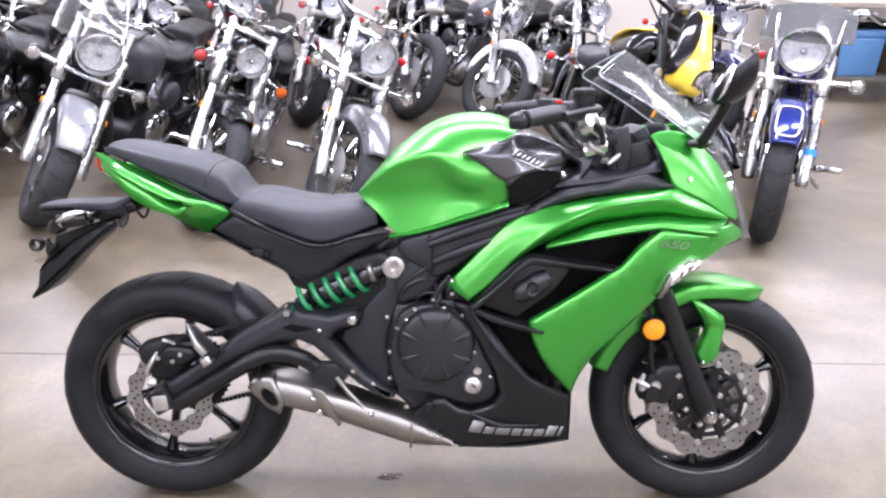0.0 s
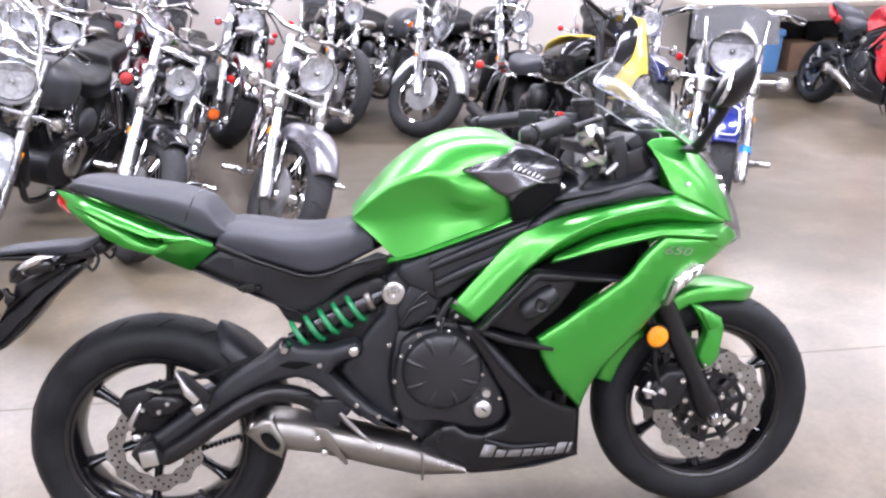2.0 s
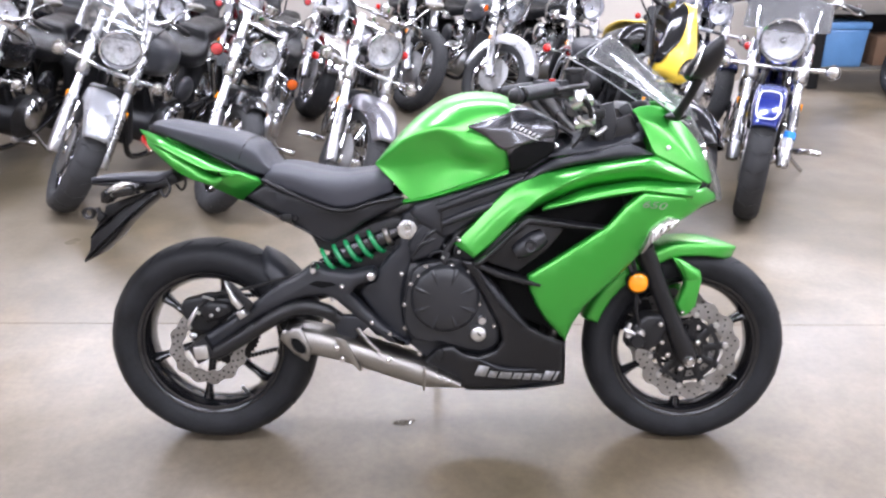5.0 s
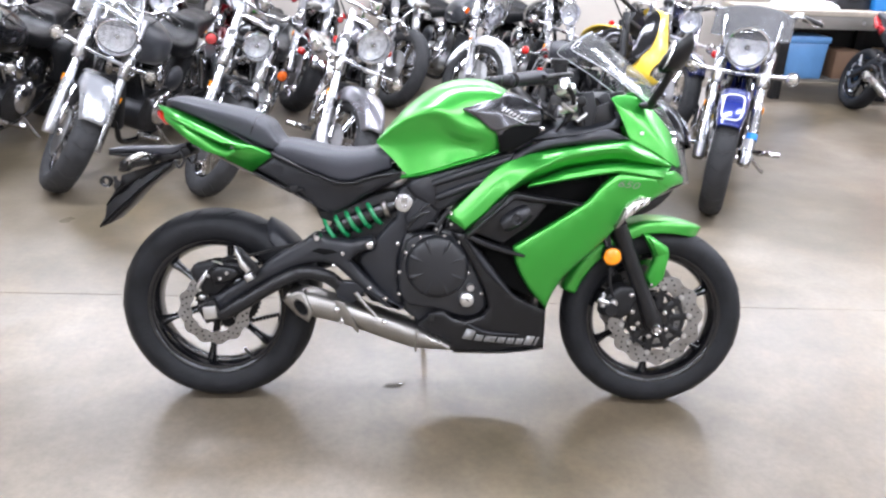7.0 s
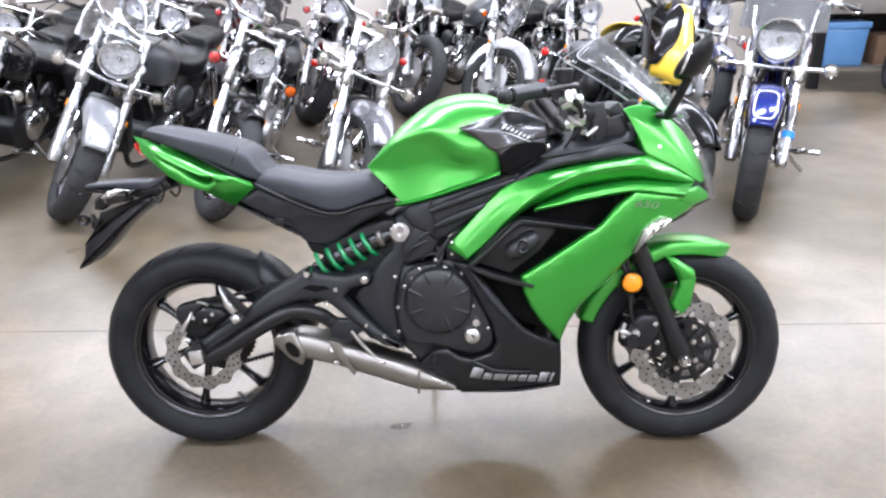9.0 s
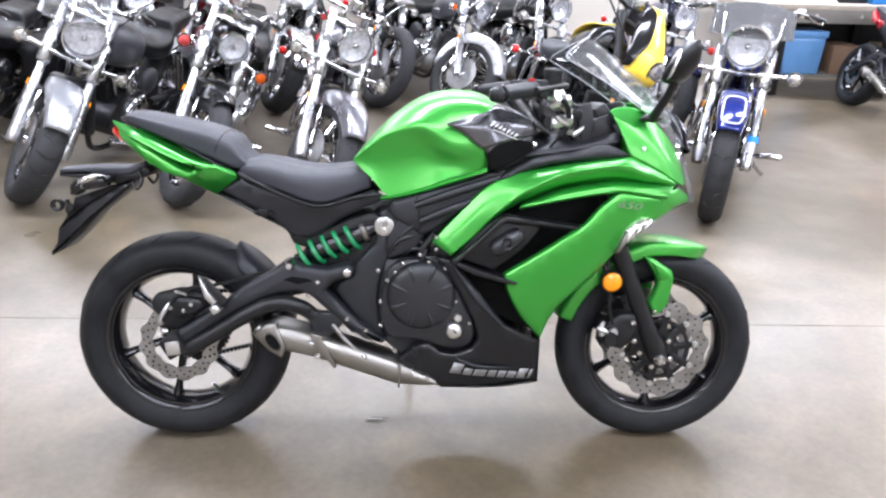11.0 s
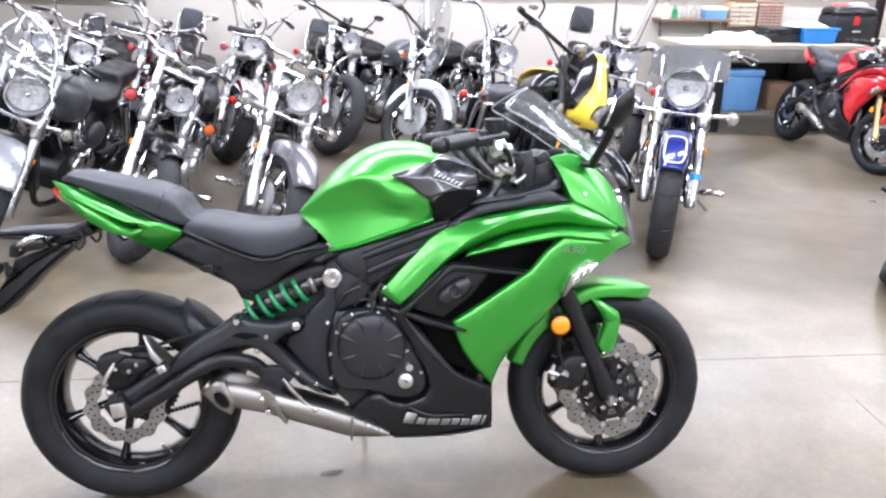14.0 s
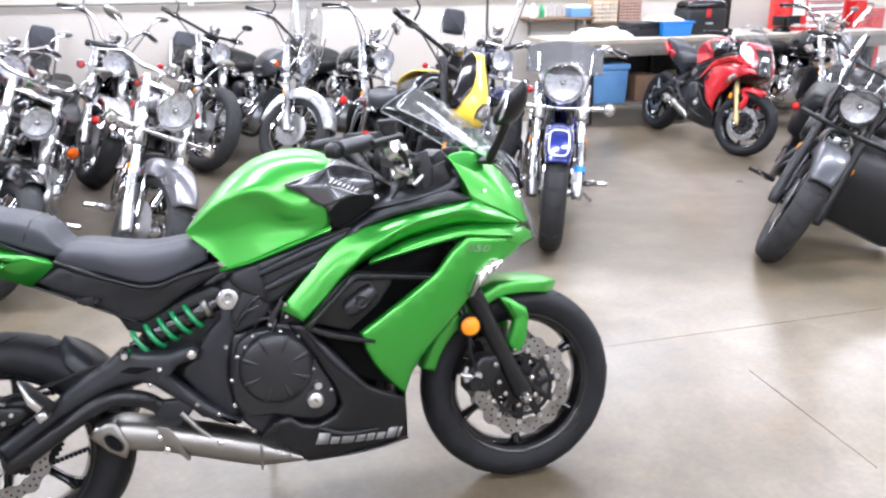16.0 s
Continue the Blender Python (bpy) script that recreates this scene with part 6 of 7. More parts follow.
        for sy in (-1, 1):
            rows = [[c0 + Vector((dx - .152 * (.8 - 1.8 * z), sy * (w + .008), z - .018)), c0 + Vector((dx - .10 * (.9 - 1.2 * z), sy * (w * .96 + .012), z - .008)), c0 + Vector((dx - .06 + fw * .5 + .006, sy * (w * (.92 - 3.5 * max(fw, 0)) + .013), z + .001)), c0 + Vector((dx - .06 + fw + .010, sy * (w * (.92 - 7 * max(fw, 0)) + .011), z + .002))]
                    for (z, w, dx, fw) in [(z * K, w * K, dx * K, fw) for z, w, dx, fw in ((-.07, .14, .064, -.06), (-.02, .152, .066, -.025), (.08, .160, .030, .030), (.20, .135, -.030, .050), (.29, .085, -.075, .045), (.33, .03, -.098, .01))]]
            fpart("cowl_flank", surf(B(), rows, 3, 3), GLOSS, cw, "black painted flank")
        fpart("cowl_lamp", rounded(B(), c0 + Vector((.060, 0, -.036)), (1, 0, -.25), .064, .07), GLOSS, cw)
        fpart("cowl_reflector", dome(B(), c0 + Vector((.038, 0, -.036)), (-1, 0, .25), .059, .03), BACKPLATE, cw)
        fpart("cowl_lens", dome(B(), c0 + Vector((.064, 0, -.036)), (1, 0, -.25), .061, .02), CLEARLENS, cw)
    # tank
    tx0, tx1 = wb - .98, wb - .46
    prof = [(0.0, .03, .67, .66), (.08, .085, .745, .63), (.25, .125, .81, .61), (.5, .150, .855, .605), (.75, .140, .875, .62), (.92, .10, .87, .65), (1.0, .03, .83, .70)]
    rows = []
    for t, w, zt, zb in prof:
        x = tx0 + (tx1 - tx0) * t
        zt, zb, w = zt + rise + (broad - 1) * .06, zb + rise, w * broad
        rows.append([(x, 0, zt), (x, -w * .5, zt - .012), (x, -w * .9, zt * .68 + zb * .32), (x, -w, zt * .4 + zb * .6), (x, -w * .8, zb), (x, -.02, zb + .02)])
    tk = part("fuel_tank", surf(B(), rows, 4, 3, True), tank, P, "teardrop fuel tank")
    cw_ = 3.0 if console else 1.0
    part("tank_console", surf(B(), [[(tx0 + .04, 0, .722 + rise), (tx0 + .04, -.03 * cw_, .708 + rise)], [(tx0 + .2, 0, .812 + rise), (tx0 + .2, -.045 * cw_, .797 + rise)], [(tx0 + .36, 0, .876 + rise), (tx0 + .36, -.04 * cw_, .862 + rise)], [(tx0 + .44, 0, .884 + rise), (tx0 + .44, -.02 * cw_, .876 + rise)]], 4, 3, True), console or trim, tk, solid=.006)
    part("filler_cap", lathe(B(), [(0, .02), (.03, .018), (.035, .008), (.035, -.02)], 18, (tx0 + .27, 0, .85 + rise), "z"), CHROME, tk)
    for sy in (-1, 1):
        part("tank_badge", ball(B(), (tx0 + .30, sy * .143, .745), .05, 12, (1.3, .12, .38)), stripe or trim, tk)
    # seats
    sx = [(tx0 + .09, .735, .67, .07), (tx0 + .02, .715, .645, .11), (tx0 - .10, .685, .605, .155), (tx0 - .24, .685, .60, .175), (tx0 - .36, .72, .62, .155), (tx0 - .42, .77, .66, .12), (tx0 - .60, .785, .71, .115), (tx0 - .76, .79, .735, .10), (tx0 - .80, .775, .745, .06)]
    if solo:
        sx = [(x, zt - .02, zb, w) for x, zt, zb, w in sx[:4]] + [(tx0 - .33, .675, .605, .15), (tx0 - .38, .66, .62, .09)]
    part("seat", surf(B(), [[(x, 0, zt), (x, -w * .6, zt), (x, -w * .93, zt - .018), (x, -w, zt * .5 + zb * .5), (x, -w * .92, zb)] for x, zt, zb, w in [(x, zt + rise, zb + rise * .6, w) for x, zt, zb, w in sx]], 3, 3, True), seat, P, "stepped black leather seat", solid=.01)
    # rear fender and lamp
    rows = []
    for k in range(9):
        a = radians(12 + 128 * (1 - k / 8) + 0)
        a = radians(60 + 125 * k / 8)
        r = rr + .045
        w = .115
        rows.append([(r * math.cos(a), 0, rr + r * math.sin(a)), (r * math.cos(a), -w * .6, rr + (r - .006) * math.sin(a)), ((r - .02) * math.cos(a), -w * .95, rr + (r - .02) * math.sin(a)), ((r - .12) * math.cos(a), -w, rr + (r - .12) * math.sin(a))])
    part("rear_fender", surf(B(), rows, 3, 3, True), fender if fender is not CHROME else GLOSS, P, solid=.003)
    tl = part("tail_lamp", rounded(B(), (-.34, 0, rr + .26), (-1, 0, .2), .05, .05, 16), CHROME, P)
    part("tail_lens", dome(B(), (-.345, 0, rr + .262), (-1, 0, .2), .047, .025, 16), REDLENS, tl)
    for sy in (-1, 1):
        q = Vector((-.26, sy * .20, rr + .30))
        ts2 = part("rear_turn_signal", ball(B(), q, .030, 14, (1.0, 1, 1)), rear_signal, P, "round red rear indicator")
        part("signal_stem", rod(B(), q, (-.24, sy * .08, rr + .28), .008, 8), CHROME, ts2)
        part("fender_strut", tube(B(), [(.28, sy * .12, .62), (.05, sy * .13, .68), (-.20, sy * .12, .62)], .016, 8, 3, .5), CHROME, P)
        part("rear_shock", tube(B(), [(.06, sy * .145, .35), (.14, sy * .14, .62)], .026, 10, 2), CHROME, P)
    # engine: two finned cylinders in a vee, cases, air cleaner
    ex = wb - .78
    en = part("engine", slab(B(), [(ex - .26, .24), (ex - .30, .36), (ex - .22, .45), (ex - .05, .46), (ex + .12, .44), (ex + .20, .36), (ex + .17, .25), (ex, .19), (ex - .15, .19)], -.135, .135, .03, 2), engine if engine is not CHROME else ALU, P, "air-cooled V-twin engine")
    for lean_, ox in ((-24, -.05), (24, .06)):
        m = Matrix.Rotation(radians(lean_), 3, "Y")
        b = B()
        for k in range(8):
            box(b, (.135, .16, .008), Vector((ex + ox, 0, .42)) + m @ Vector((0, 0, .02 + .022 * k)), m, .002)
        cy = part("cylinder", tube(B(), [Vector((ex + ox, 0, .40)), Vector((ex + ox, 0, .42)) + m @ Vector((0, 0, .20))], .055, 14, 1), DARK, en)
        part("fin", b, engine, cy, apart=True)
        part("rocker_cover", box(B(), (.13, .15, .05), Vector((ex + ox, 0, .42)) + m @ Vector((0, 0, .22)), m, .018), CHROME if trim is CHROME else SATIN, cy)
        for sy in (-1, 1):
            part("pushrod_tube", rod(B(), Vector((ex + ox * .6, sy * .095, .38)), Vector((ex + ox, sy * .09, .42)) + m @ Vector((0, 0, .20)), .010, 8), trim, cy)
    for sy in (-1, 1):
        part("case_cover", lathe(B(), [(0, -.03), (.07, -.028), (.095, -.018), (.105, 0), (.105, .02)] if sy < 0 else [(0, .03), (.07, .028), (.095, .018), (.105, 0), (.105, -.02)], 28, (ex - .02 - .06 * sy, sy * .15, .33)), trim, en, "polished round engine cover")
        part("case_cover_rear", lathe(B(), [(0, -.02), (.06, -.018), (.075, 0), (.075, .02)] if sy < 0 else [(0, .02), (.06, .018), (.075, 0), (.075, -.02)], 22, (ex - .19, sy * .145, .36)), trim, en)
    part("air_cleaner", lathe(B(), [(0, -.035), (.06, -.033), (.082, -.02), (.088, 0), (.088, .04)], 28, (ex + .01, -.15, .575)), trim, en, "round chrome air cleaner")
    part("horn_cover", ball(B(), (ex + .0, .15, .56), .06, 14, (1, .45, 1.3)), trim, en)
    # frame, exhausts, controls
    for sy in (-1, 1):
        part("frame_tube", tube(B(), [(wb - .50, sy * .035, .80), (wb - .42, sy * .07, .58), (wb - .38, sy * .10, .34), (wb - .46, sy * .11, .20), (wb - .80, sy * .12, .17), (.45, sy * .13, .22), (.20, sy * .14, .34)], .018, 8, 4), GLOSS, P)
        part("swinging_arm", tube(B(), [(-.02, sy * .12, rr), (.22, sy * .125, .33), (.45, sy * .12, .33)], .024, 8, 3), SATIN, P)
        part("foot_peg", rod(B(), (wb - .52, sy * .17, .26), (wb - .50, sy * .33, .27), .016, 10), trim, P)
        part("pedal", tube(B(), [(wb - .55, sy * .20, .24), (wb - .44, sy * .22, .27), (wb - .38, sy * .26, .31)], .009, 8, 3), CHROME, P)
        part("side_cover", ball(B(), (.55, sy * .13, .50), .10, 14, (1.2, .35, .85)), tank, P)
    part("downtube_block", box(B(), (.06, .25, .32), (wb - .38, 0, .46), Matrix.Rotation(radians(8), 3, "Y"), .015), DARK, P, "dark radiator")
    for k, (h, o) in enumerate(((.20, 0), (.30, .07))):
        xp = part("exhaust_pipe", tube(B(), [(ex + .08 + o, -.08, .52 - .06 * k), (ex + .20 + o * .5, -.15, .46 - .08 * k), (ex + .16, -.185, .30 - .02 * k), (ex - .05, -.20, .21 + .07 * k), (.45, -.205, .205 + .085 * k), (.40, -.205, .205 + .085 * k), (.10, -.205, .215 + .09 * k), (-.28, -.205, .225 + .095 * k)], [.021, .021, .022, .024, .026, .038, .040, .042], 12, 4), CHROME if trim is CHROME else SATIN, P, "long chrome exhaust pipe")
    part("side_stand", tube(B(), [(.72, .13, .20), (.70, .22, .09), (.66, .285, .025)], .012, 8, 2), CHROME, P)
    if guard:
        part("crash_bar", tube(B(), [(wb - .40, -.06, .66), (wb - .36, -.24, .60), (wb - .36, -.34, .44), (wb - .40, -.26, .27), (wb - .44, -.10, .22)], .016, 10, 4), CHROME, P, "chrome crash bar")
        part("crash_bar", tube(B(), [(wb - .40, .06, .66), (wb - .36, .24, .60), (wb - .36, .34, .44), (wb - .40, .26, .27), (wb - .44, .10, .22)], .016, 10, 4), CHROME, P)
    if plates:
        part("leg_shield", slab(B(), [(wb - .42, .74), (wb - .30, .68), (wb - .24, .50), (wb - .28, .26), (wb - .44, .20), (wb - .50, .5)], .52, .10, .02), SATIN, P, "black leg shield")
    if horn:
        hn = fpart("horn", rounded(B(), hc + Vector((-.02, 0, -.21)), (1, 0, -.1), .075, .05, 20), CHROME, P, "chrome horn dish")
        fpart("horn_face", dome(B(), hc + Vector((-.02, 0, -.21)), (1, 0, -.1), .03, .012, 16), ALU, hn)
        for k in range(3):
            an = 2 * math.pi * k / 3 + .5
            fpart("horn_slot", tube(B(), [hc + Vector((-.012, .02 * math.cos(an), -.21 + .02 * math.sin(an))), hc + Vector((-.010, .062 * math.cos(an), -.21 + .062 * math.sin(an)))], [.006, .014], 8, 1), GLOSS, hn)
        vz = [[hc + hd * d_ + Vector((0, lamp_r * 1.06 * math.sin(radians(q)), lamp_r * 1.06 * math.cos(radians(q)))) for q in range(-75, 76, 15)] for d_ in (-.04, .02, .07)]
        fpart("lamp_visor", surf(B(), vz, 2, 1), GLOSS, P, "black headlight visor", solid=.004)
    if bags:
        for sy in (-1, 1):
            bg = part("saddlebag", surf(B(), [[(x, sy * .14, zb), (x, sy * (.16 + w), zb + .02), (x, sy * (.17 + w), (zt + zb) / 2), (x, sy * (.15 + w), zt), (x, sy * .14, zt + .015)] for x, zb, zt, w in ((.40, .42, .60, .02), (.36, .37, .66, .10), (.15, .36, .69, .125), (-.12, .37, .69, .12), (-.20, .41, .64, .03))], 4, 4), LEATHER, P, "black leather saddlebag", solid=.008)
            part("bag_strap", tube(B(), [(.08, sy * .30, .46), (.08, sy * .305, .60), (.08, sy * .26, .70)], .012, 6, 3, .3), SATIN, bg)
            part("bag_buckle", box(B(), (.03, .008, .03), (.08, sy * .312, .55), edge=.004), CHROME, bg)
    if backrest:
        for sy in (-1, 1):
            part("sissy_bar", tube(B(), [(-.05, sy * .12, .60), (-.16, sy * .125, .78), (-.23, sy * .11, .95 + pad_up), (-.24, 0, 1.0 + pad_up)], .010, 8, 4), CHROME, P)
        pad = slab(B(), [(-.10, -.08), (-.085, -.112), (0, -.118), (.085, -.112), (.10, -.08), (.105, .03), (.09, .10), (.055, .114), (-.055, .114), (-.09, .10), (-.105, .03)], -.03, .035, .022, 3)
        pad.transform(Matrix.Translation((-.205, 0, .91 + pad_up)) @ Matrix.Rotation(radians(-14), 4, "Y") @ Matrix.Rotation(radians(90), 4, "Z"))
        part("back_pad", pad, VINYL, P, "black padded backrest")
    return P


def park(x, y, heading, lean, wb=1.62):
    """Front tyre on the ground at (x, y)."""
    return lean_pose(x, y, heading, lean, wb)


cruiser("cruiser_motorcycle", park(-1.45, 2.05, -97, 14.7), "dark grey cruiser motorcycle with silver fender, light bar and windshield", GUNMETAL, SILVER, screen="tall", rim=True, broad=1.4, steer=36, fy=.13, wide=.072, engine=DARK, rf=.335, lamp_r=.108, lift=.068, bars="low")
cruiser("cruiser_motorcycle", park(-.635, 2.03, -88, 16.8), "black cruiser motorcycle with chrome forks and amber indicators", GLOSS, GLOSS, light_bar=False, sig_y=.235, signal=(REDLENS2, ORANGELENS), fender_style="bob", bars="low", steer=30, wide=.055, lamp_r=.082)
cruiser("cruiser_motorcycle", park(.075, 1.90, -88, 14), "grey cruiser motorcycle with chrome light bar and spoked wheels", GREYPAINT, GREYPAINT, steer=28, bars="low", lamp_r=.098, lift=.073)
cruiser("cruiser_motorcycle", park(.94, 4.20, -72, 20), "pale silver touring cruiser with a tall clear windshield", GUNMETAL, PALESILVER, wheels="cast", screen="tall", bags=True, signal=(ORANGELENS, REDLENS2), steer=32, fender_style="long", wide=.068, bar_mat=SATIN, sig_r=.03)
cruiser("cruiser_motorcycle", park(-.46, 4.18, -88, 12), "black cruiser motorcycle with chrome fender and red indicators", GLOSS, CHROME, signal=REDLENS2, sig_r=.03, bars="high", steer=25, light_bar=False, lamp_r=.095, lift=.086, wide=.084, fender_style="long")
cruiser("cruiser_motorcycle", park(.33, 4.40, -80, 12.5), "black cruiser motorcycle with padded backrest", GLOSS, GLOSS, fender_style="", wheels="cast", backrest=True, steer=25, bars="flat", bar_mat=SATIN, rf=.345, lift=.09, light_bar=False, signal=CLEARLENS, pad_up=-.04)
cruiser("cruiser_motorcycle", park(-2.10, 4.2, -88, 12), "dark cruiser motorcycle with chrome crash bar", NAVY, NAVY, bars="wide", guard=True, steer=25, backrest=True, lift=.12, bags=True)
cruiser("cruiser_motorcycle", park(-1.15, 4.1, -88, 12), "maroon cruiser motorcycle with padded backrest", MAROON, MAROON, signal=REDLENS2, sig_r=.03, bars="wide", light_bar=False, backrest=True, steer=25, bags=True, lift=.088, pad_up=.07)
cruiser("cruiser_motorcycle", park(1.62, 3.9, -78, 12), "black cruiser motorcycle with twin exhaust pipes", GLOSS, GLOSS, bars="high", steer=15, wheels="cast")
cruiser("cruiser_motorcycle", park(2.292, 1.91, -112, 3.5), "blue cruiser motorcycle with folded dark screen and taped fork", BLUE, BLUE, screen="low", steer=-1, fy=.125, stripe=WHITE, tape=True, wide=.064, rf=.335, lamp_r=.112, lift=.065, fender_style="stub", bars="low", mirrors=False)
cruiser("cruiser_motorcycle", park(2.45, 3.55, -92, 10), "navy cruiser motorcycle with tall ape-hanger handlebar", NAVY, NAVY, bars="ape", steer=10, backrest=True, pad_up=.15)
cruiser("cruiser_motorcycle", park(-2.305, 2.2, -88, 14), "black cruiser motorcycle with leather saddlebags", GLOSS, GLOSS, bags=True, steer=28, engine=DARK, broad=1.3, bars="low", wide=.07, lamp_r=.10)
cruiser("cruiser_motorcycle", park(-1.68, 3.85, -89, 12), "black cruiser motorcycle with chrome headlight and low handlebar", GLOSS, GLOSS, bars="low", steer=25, lift=.07)
cruiser("cafe_motorcycle", park(1.69, 1.85, -83, 9, 1.48), "black and yellow motorcycle with a headlight cowl", GLOSS, GLOSS, cowl=YELLOW, console=YELLOW, solo=True, bars="cafe", bar_mat=SATIN, fork=SATIN, trim=DARK, engine=DARK, seat=VINYL, wheels="cast", wb=1.48, hide=("headlight",), light_bar=False, steer=38, rake=27, fender_style="short", lift=0, rise=.09)
cruiser("touring_motorcycle", park(3.375, 1.445, -135, 21), "dark grey touring motorcycle with tall screen and leg shield", GUNMETAL, GUNMETAL, fork=SATIN, trim=SATIN, engine=DARK, screen="tall", plates=True, steer=6, head_mat=GLOSS, signal=REDLENS, bags=True, bar_mat=SATIN, wide=.066, horn=True, lamp_r=.098, sig_r=.024, mirrors=False)
cruiser("cruiser_motorcycle", park(5.75, 3.9, -100, 10), "black cruiser motorcycle with chrome engine parts", GLOSS, GLOSS, steer=15, bars="wide")
cruiser("cruiser_motorcycle", park(-2.9, 3.8, -92, 11), "black cruiser motorcycle with wide chrome handlebar", GLOSS, GLOSS, steer=18, guard=True)
red = thing("sport_motorcycle", lean_pose(4.67, 3.61, -88, 13) @ Matrix.Scale(.89, 4) @ pose(-WB, 0, 0), "red sport motorcycle with black frame parked by the bench", "motorcycle")
sport_bike(red, RED, False, GOLD, 24, DARK)


# ---- bench, shelf and clutter along the back wall ----
def simple(name, bm, material, m, label, category, group="", **k):
    ob = part(name, bm, material, None, **k)
    ob.matrix_world = m
    return tagged(ob, label, category, group)


BZ = .84
bench = thing("workbench", pose(5.6, 5.55, 0), "long grey steel workbench with a worn wooden top", "workbench")
part("benchtop", box(B(), (3.9, .78, .045), (0, 0, BZ - .0225), edge=.006), WOODTOP, bench)
part("apron", box(B(), (3.84, .03, .12), (0, -.36, BZ - .105), edge=.004), BENCHGREY, bench)
for k in range(9):
    part("apron_bolt", lathe(B(), [(0, -.008), (.014, -.007), (.016, 0)], 12, (-1.7 + .42 * k, -.376, BZ - .10)), ALU, bench)
for x in (-1.55, -.5, .55, 1.75):
    for y in (-.30, .32):
        part("leg", box(B(), (.09, .09, BZ - .045), (x, y, (BZ - .045) / 2), edge=.008), DARK, bench)
# Sheet added to stand for the dark space under the bench.
part("bench_dark_sheet", box(B(), (3.6, .03, .56), (.05, .355, .47), edge=.004), DARK, bench, "dark sheet added for the darkness under the bench")
part("lower_shelf", box(B(), (3.5, .6, .03), (.10, .02, .18), edge=.004), BENCHGREY, bench)


def crumple(sx, sy, sz, seed, n=14):
    """A heap of cloth or paper: a soft uneven mound."""
    rnd = random.Random(seed)
    b = B()
    rows = []
    for i in range(n + 1):
        r = []
        for j in range(n + 1):
            x, y = i / n - .5, j / n - .5
            e = max(0.0, 1 - max(abs(x), abs(y)) * 2)
            r.append((x * sx, y * sy, sz * min(1, e * 3.2) * (.6 + .4 * noise.noise(Vector((x * 5 + seed, y * 5, seed)))) + rnd.uniform(0, .006) * (e > 0)))
        rows.append(r)
    grid_faces(b, rows)
    return b


PAPER = mat("white_cloth", (0.74, 0.73, 0.70), 0.8, 0, 0.1, 9, 0.3, 60)
simple("cloth", crumple(.56, .36, .11, 3), PAPER, pose(4.28, 5.48, BZ), "crumpled white cloth bundle on the workbench", "cloth", solid=.01)
simple("cloth", crumple(.34, .28, .05, 8), PAPER, pose(4.96, 5.47, BZ + .146), "folded white cloth lying on the parts bin", "cloth", solid=.006)
simple("folded_sheet", crumple(.47, .20, .14, 5), PAPER, pose(5.08, 5.80, BZ), "folded white dust sheet at the back of the workbench", "cloth", solid=.01)
cs = thing("tool_case", pose(4.71, 5.52, BZ), "dark grey plastic tool case on the workbench", "case")
part("body", box(B(), (.33, .28, .09), (0, 0, .045), edge=.015), MATTE, cs)
part("lid", box(B(), (.33, .28, .045), (0, 0, .114), edge=.015), MATTE, cs)
part("handle", tube(B(), [(-.06, -.14, .09), (-.05, -.17, .09), (.05, -.17, .09), (.06, -.14, .09)], .008, 8), SATIN, cs)
bn = thing("parts_bin", pose(5.04, 5.45, BZ), "bright blue plastic parts bin on the workbench", "bin")
part("body", slab(B(), [(-.17, .13), (.17, .13), (.15, .0), (-.15, .0)], -.15, .15, .01), BINBLUE, bn)
part("rim", box(B(), (.37, .33, .02), (0, 0, .135), edge=.006), BINBLUE, bn)
for x, wd, m1, m2, rows_, lab in ((4.63, .30, BEIGE, CARTON, 5, "beige small parts cabinet with rows of drawers on the wall"), (4.93, .28, RUST, BROWN, 7, "rust brown small parts cabinet with thin drawers on the wall")):
    cb = thing("drawer_cabinet", pose(x, 6.20, .93), lab, "cabinet")
    part("body", box(B(), (wd, .16, .25), (0, .02, .125), edge=.006), m2, cb)
    for r in range(rows_):
        for c in range(3):
            dx, dz, hz = (c - 1) * wd * .315, .012 + (r + .5) * .226 / rows_, .226 / rows_ - .012
            d = part("drawer", box(B(), (wd * .29, .02, hz), (dx, -.068, dz), edge=.003), m1, cb)
            part("knob", rod(B(), (dx, -.076, dz), (dx, -.088, dz), .005, 8), m2, d)
bt = thing("wooden_box", pose(4.64, 6.20, 1.18), "dark brown wooden box on top of the parts cabinet", "box")
part("body", box(B(), (.22, .15, .10), (0, .01, .05), edge=.005), BROWN, bt)
part("lid", box(B(), (.23, .16, .02), (0, .01, .11), edge=.004), BROWN, bt)
sh = thing("wall_shelf", pose(4.08, 6.16, 1.0), "brown board shelf with steel brackets on the wall", "shelf")
part("board", box(B(), (.76, .28, .025), (0, 0, 0), edge=.004), BROWN, sh)
for x in (-.28, .28):
    part("bracket", slab(B(), [(x - .012, -.012), (x + .012, -.012), (x + .012, -.2), (x - .012, -.2)], .10, .13, .002), BENCHGREY, sh)
for x, h, r, m_, lb in ((3.78, .15, .035, PAPER, "white"), (3.88, .13, .03, SPRING, "green"), (3.98, .16, .038, LENSCLEAR, "clear"), (4.08, .13, .04, LENSCLEAR, "clear")):
    simple("bottle", lathe(B(), [(0, 0), (r, 0), (r, h * .65), (r * .85, h * .75), (r * .5, h * .82), (r * .5, h), (0, h)], 16, axis="z"), m_, pose(x, 6.12, 1.0125), lb + " plastic workshop bottle on the wall shelf", "bottle", "workshop bottles")
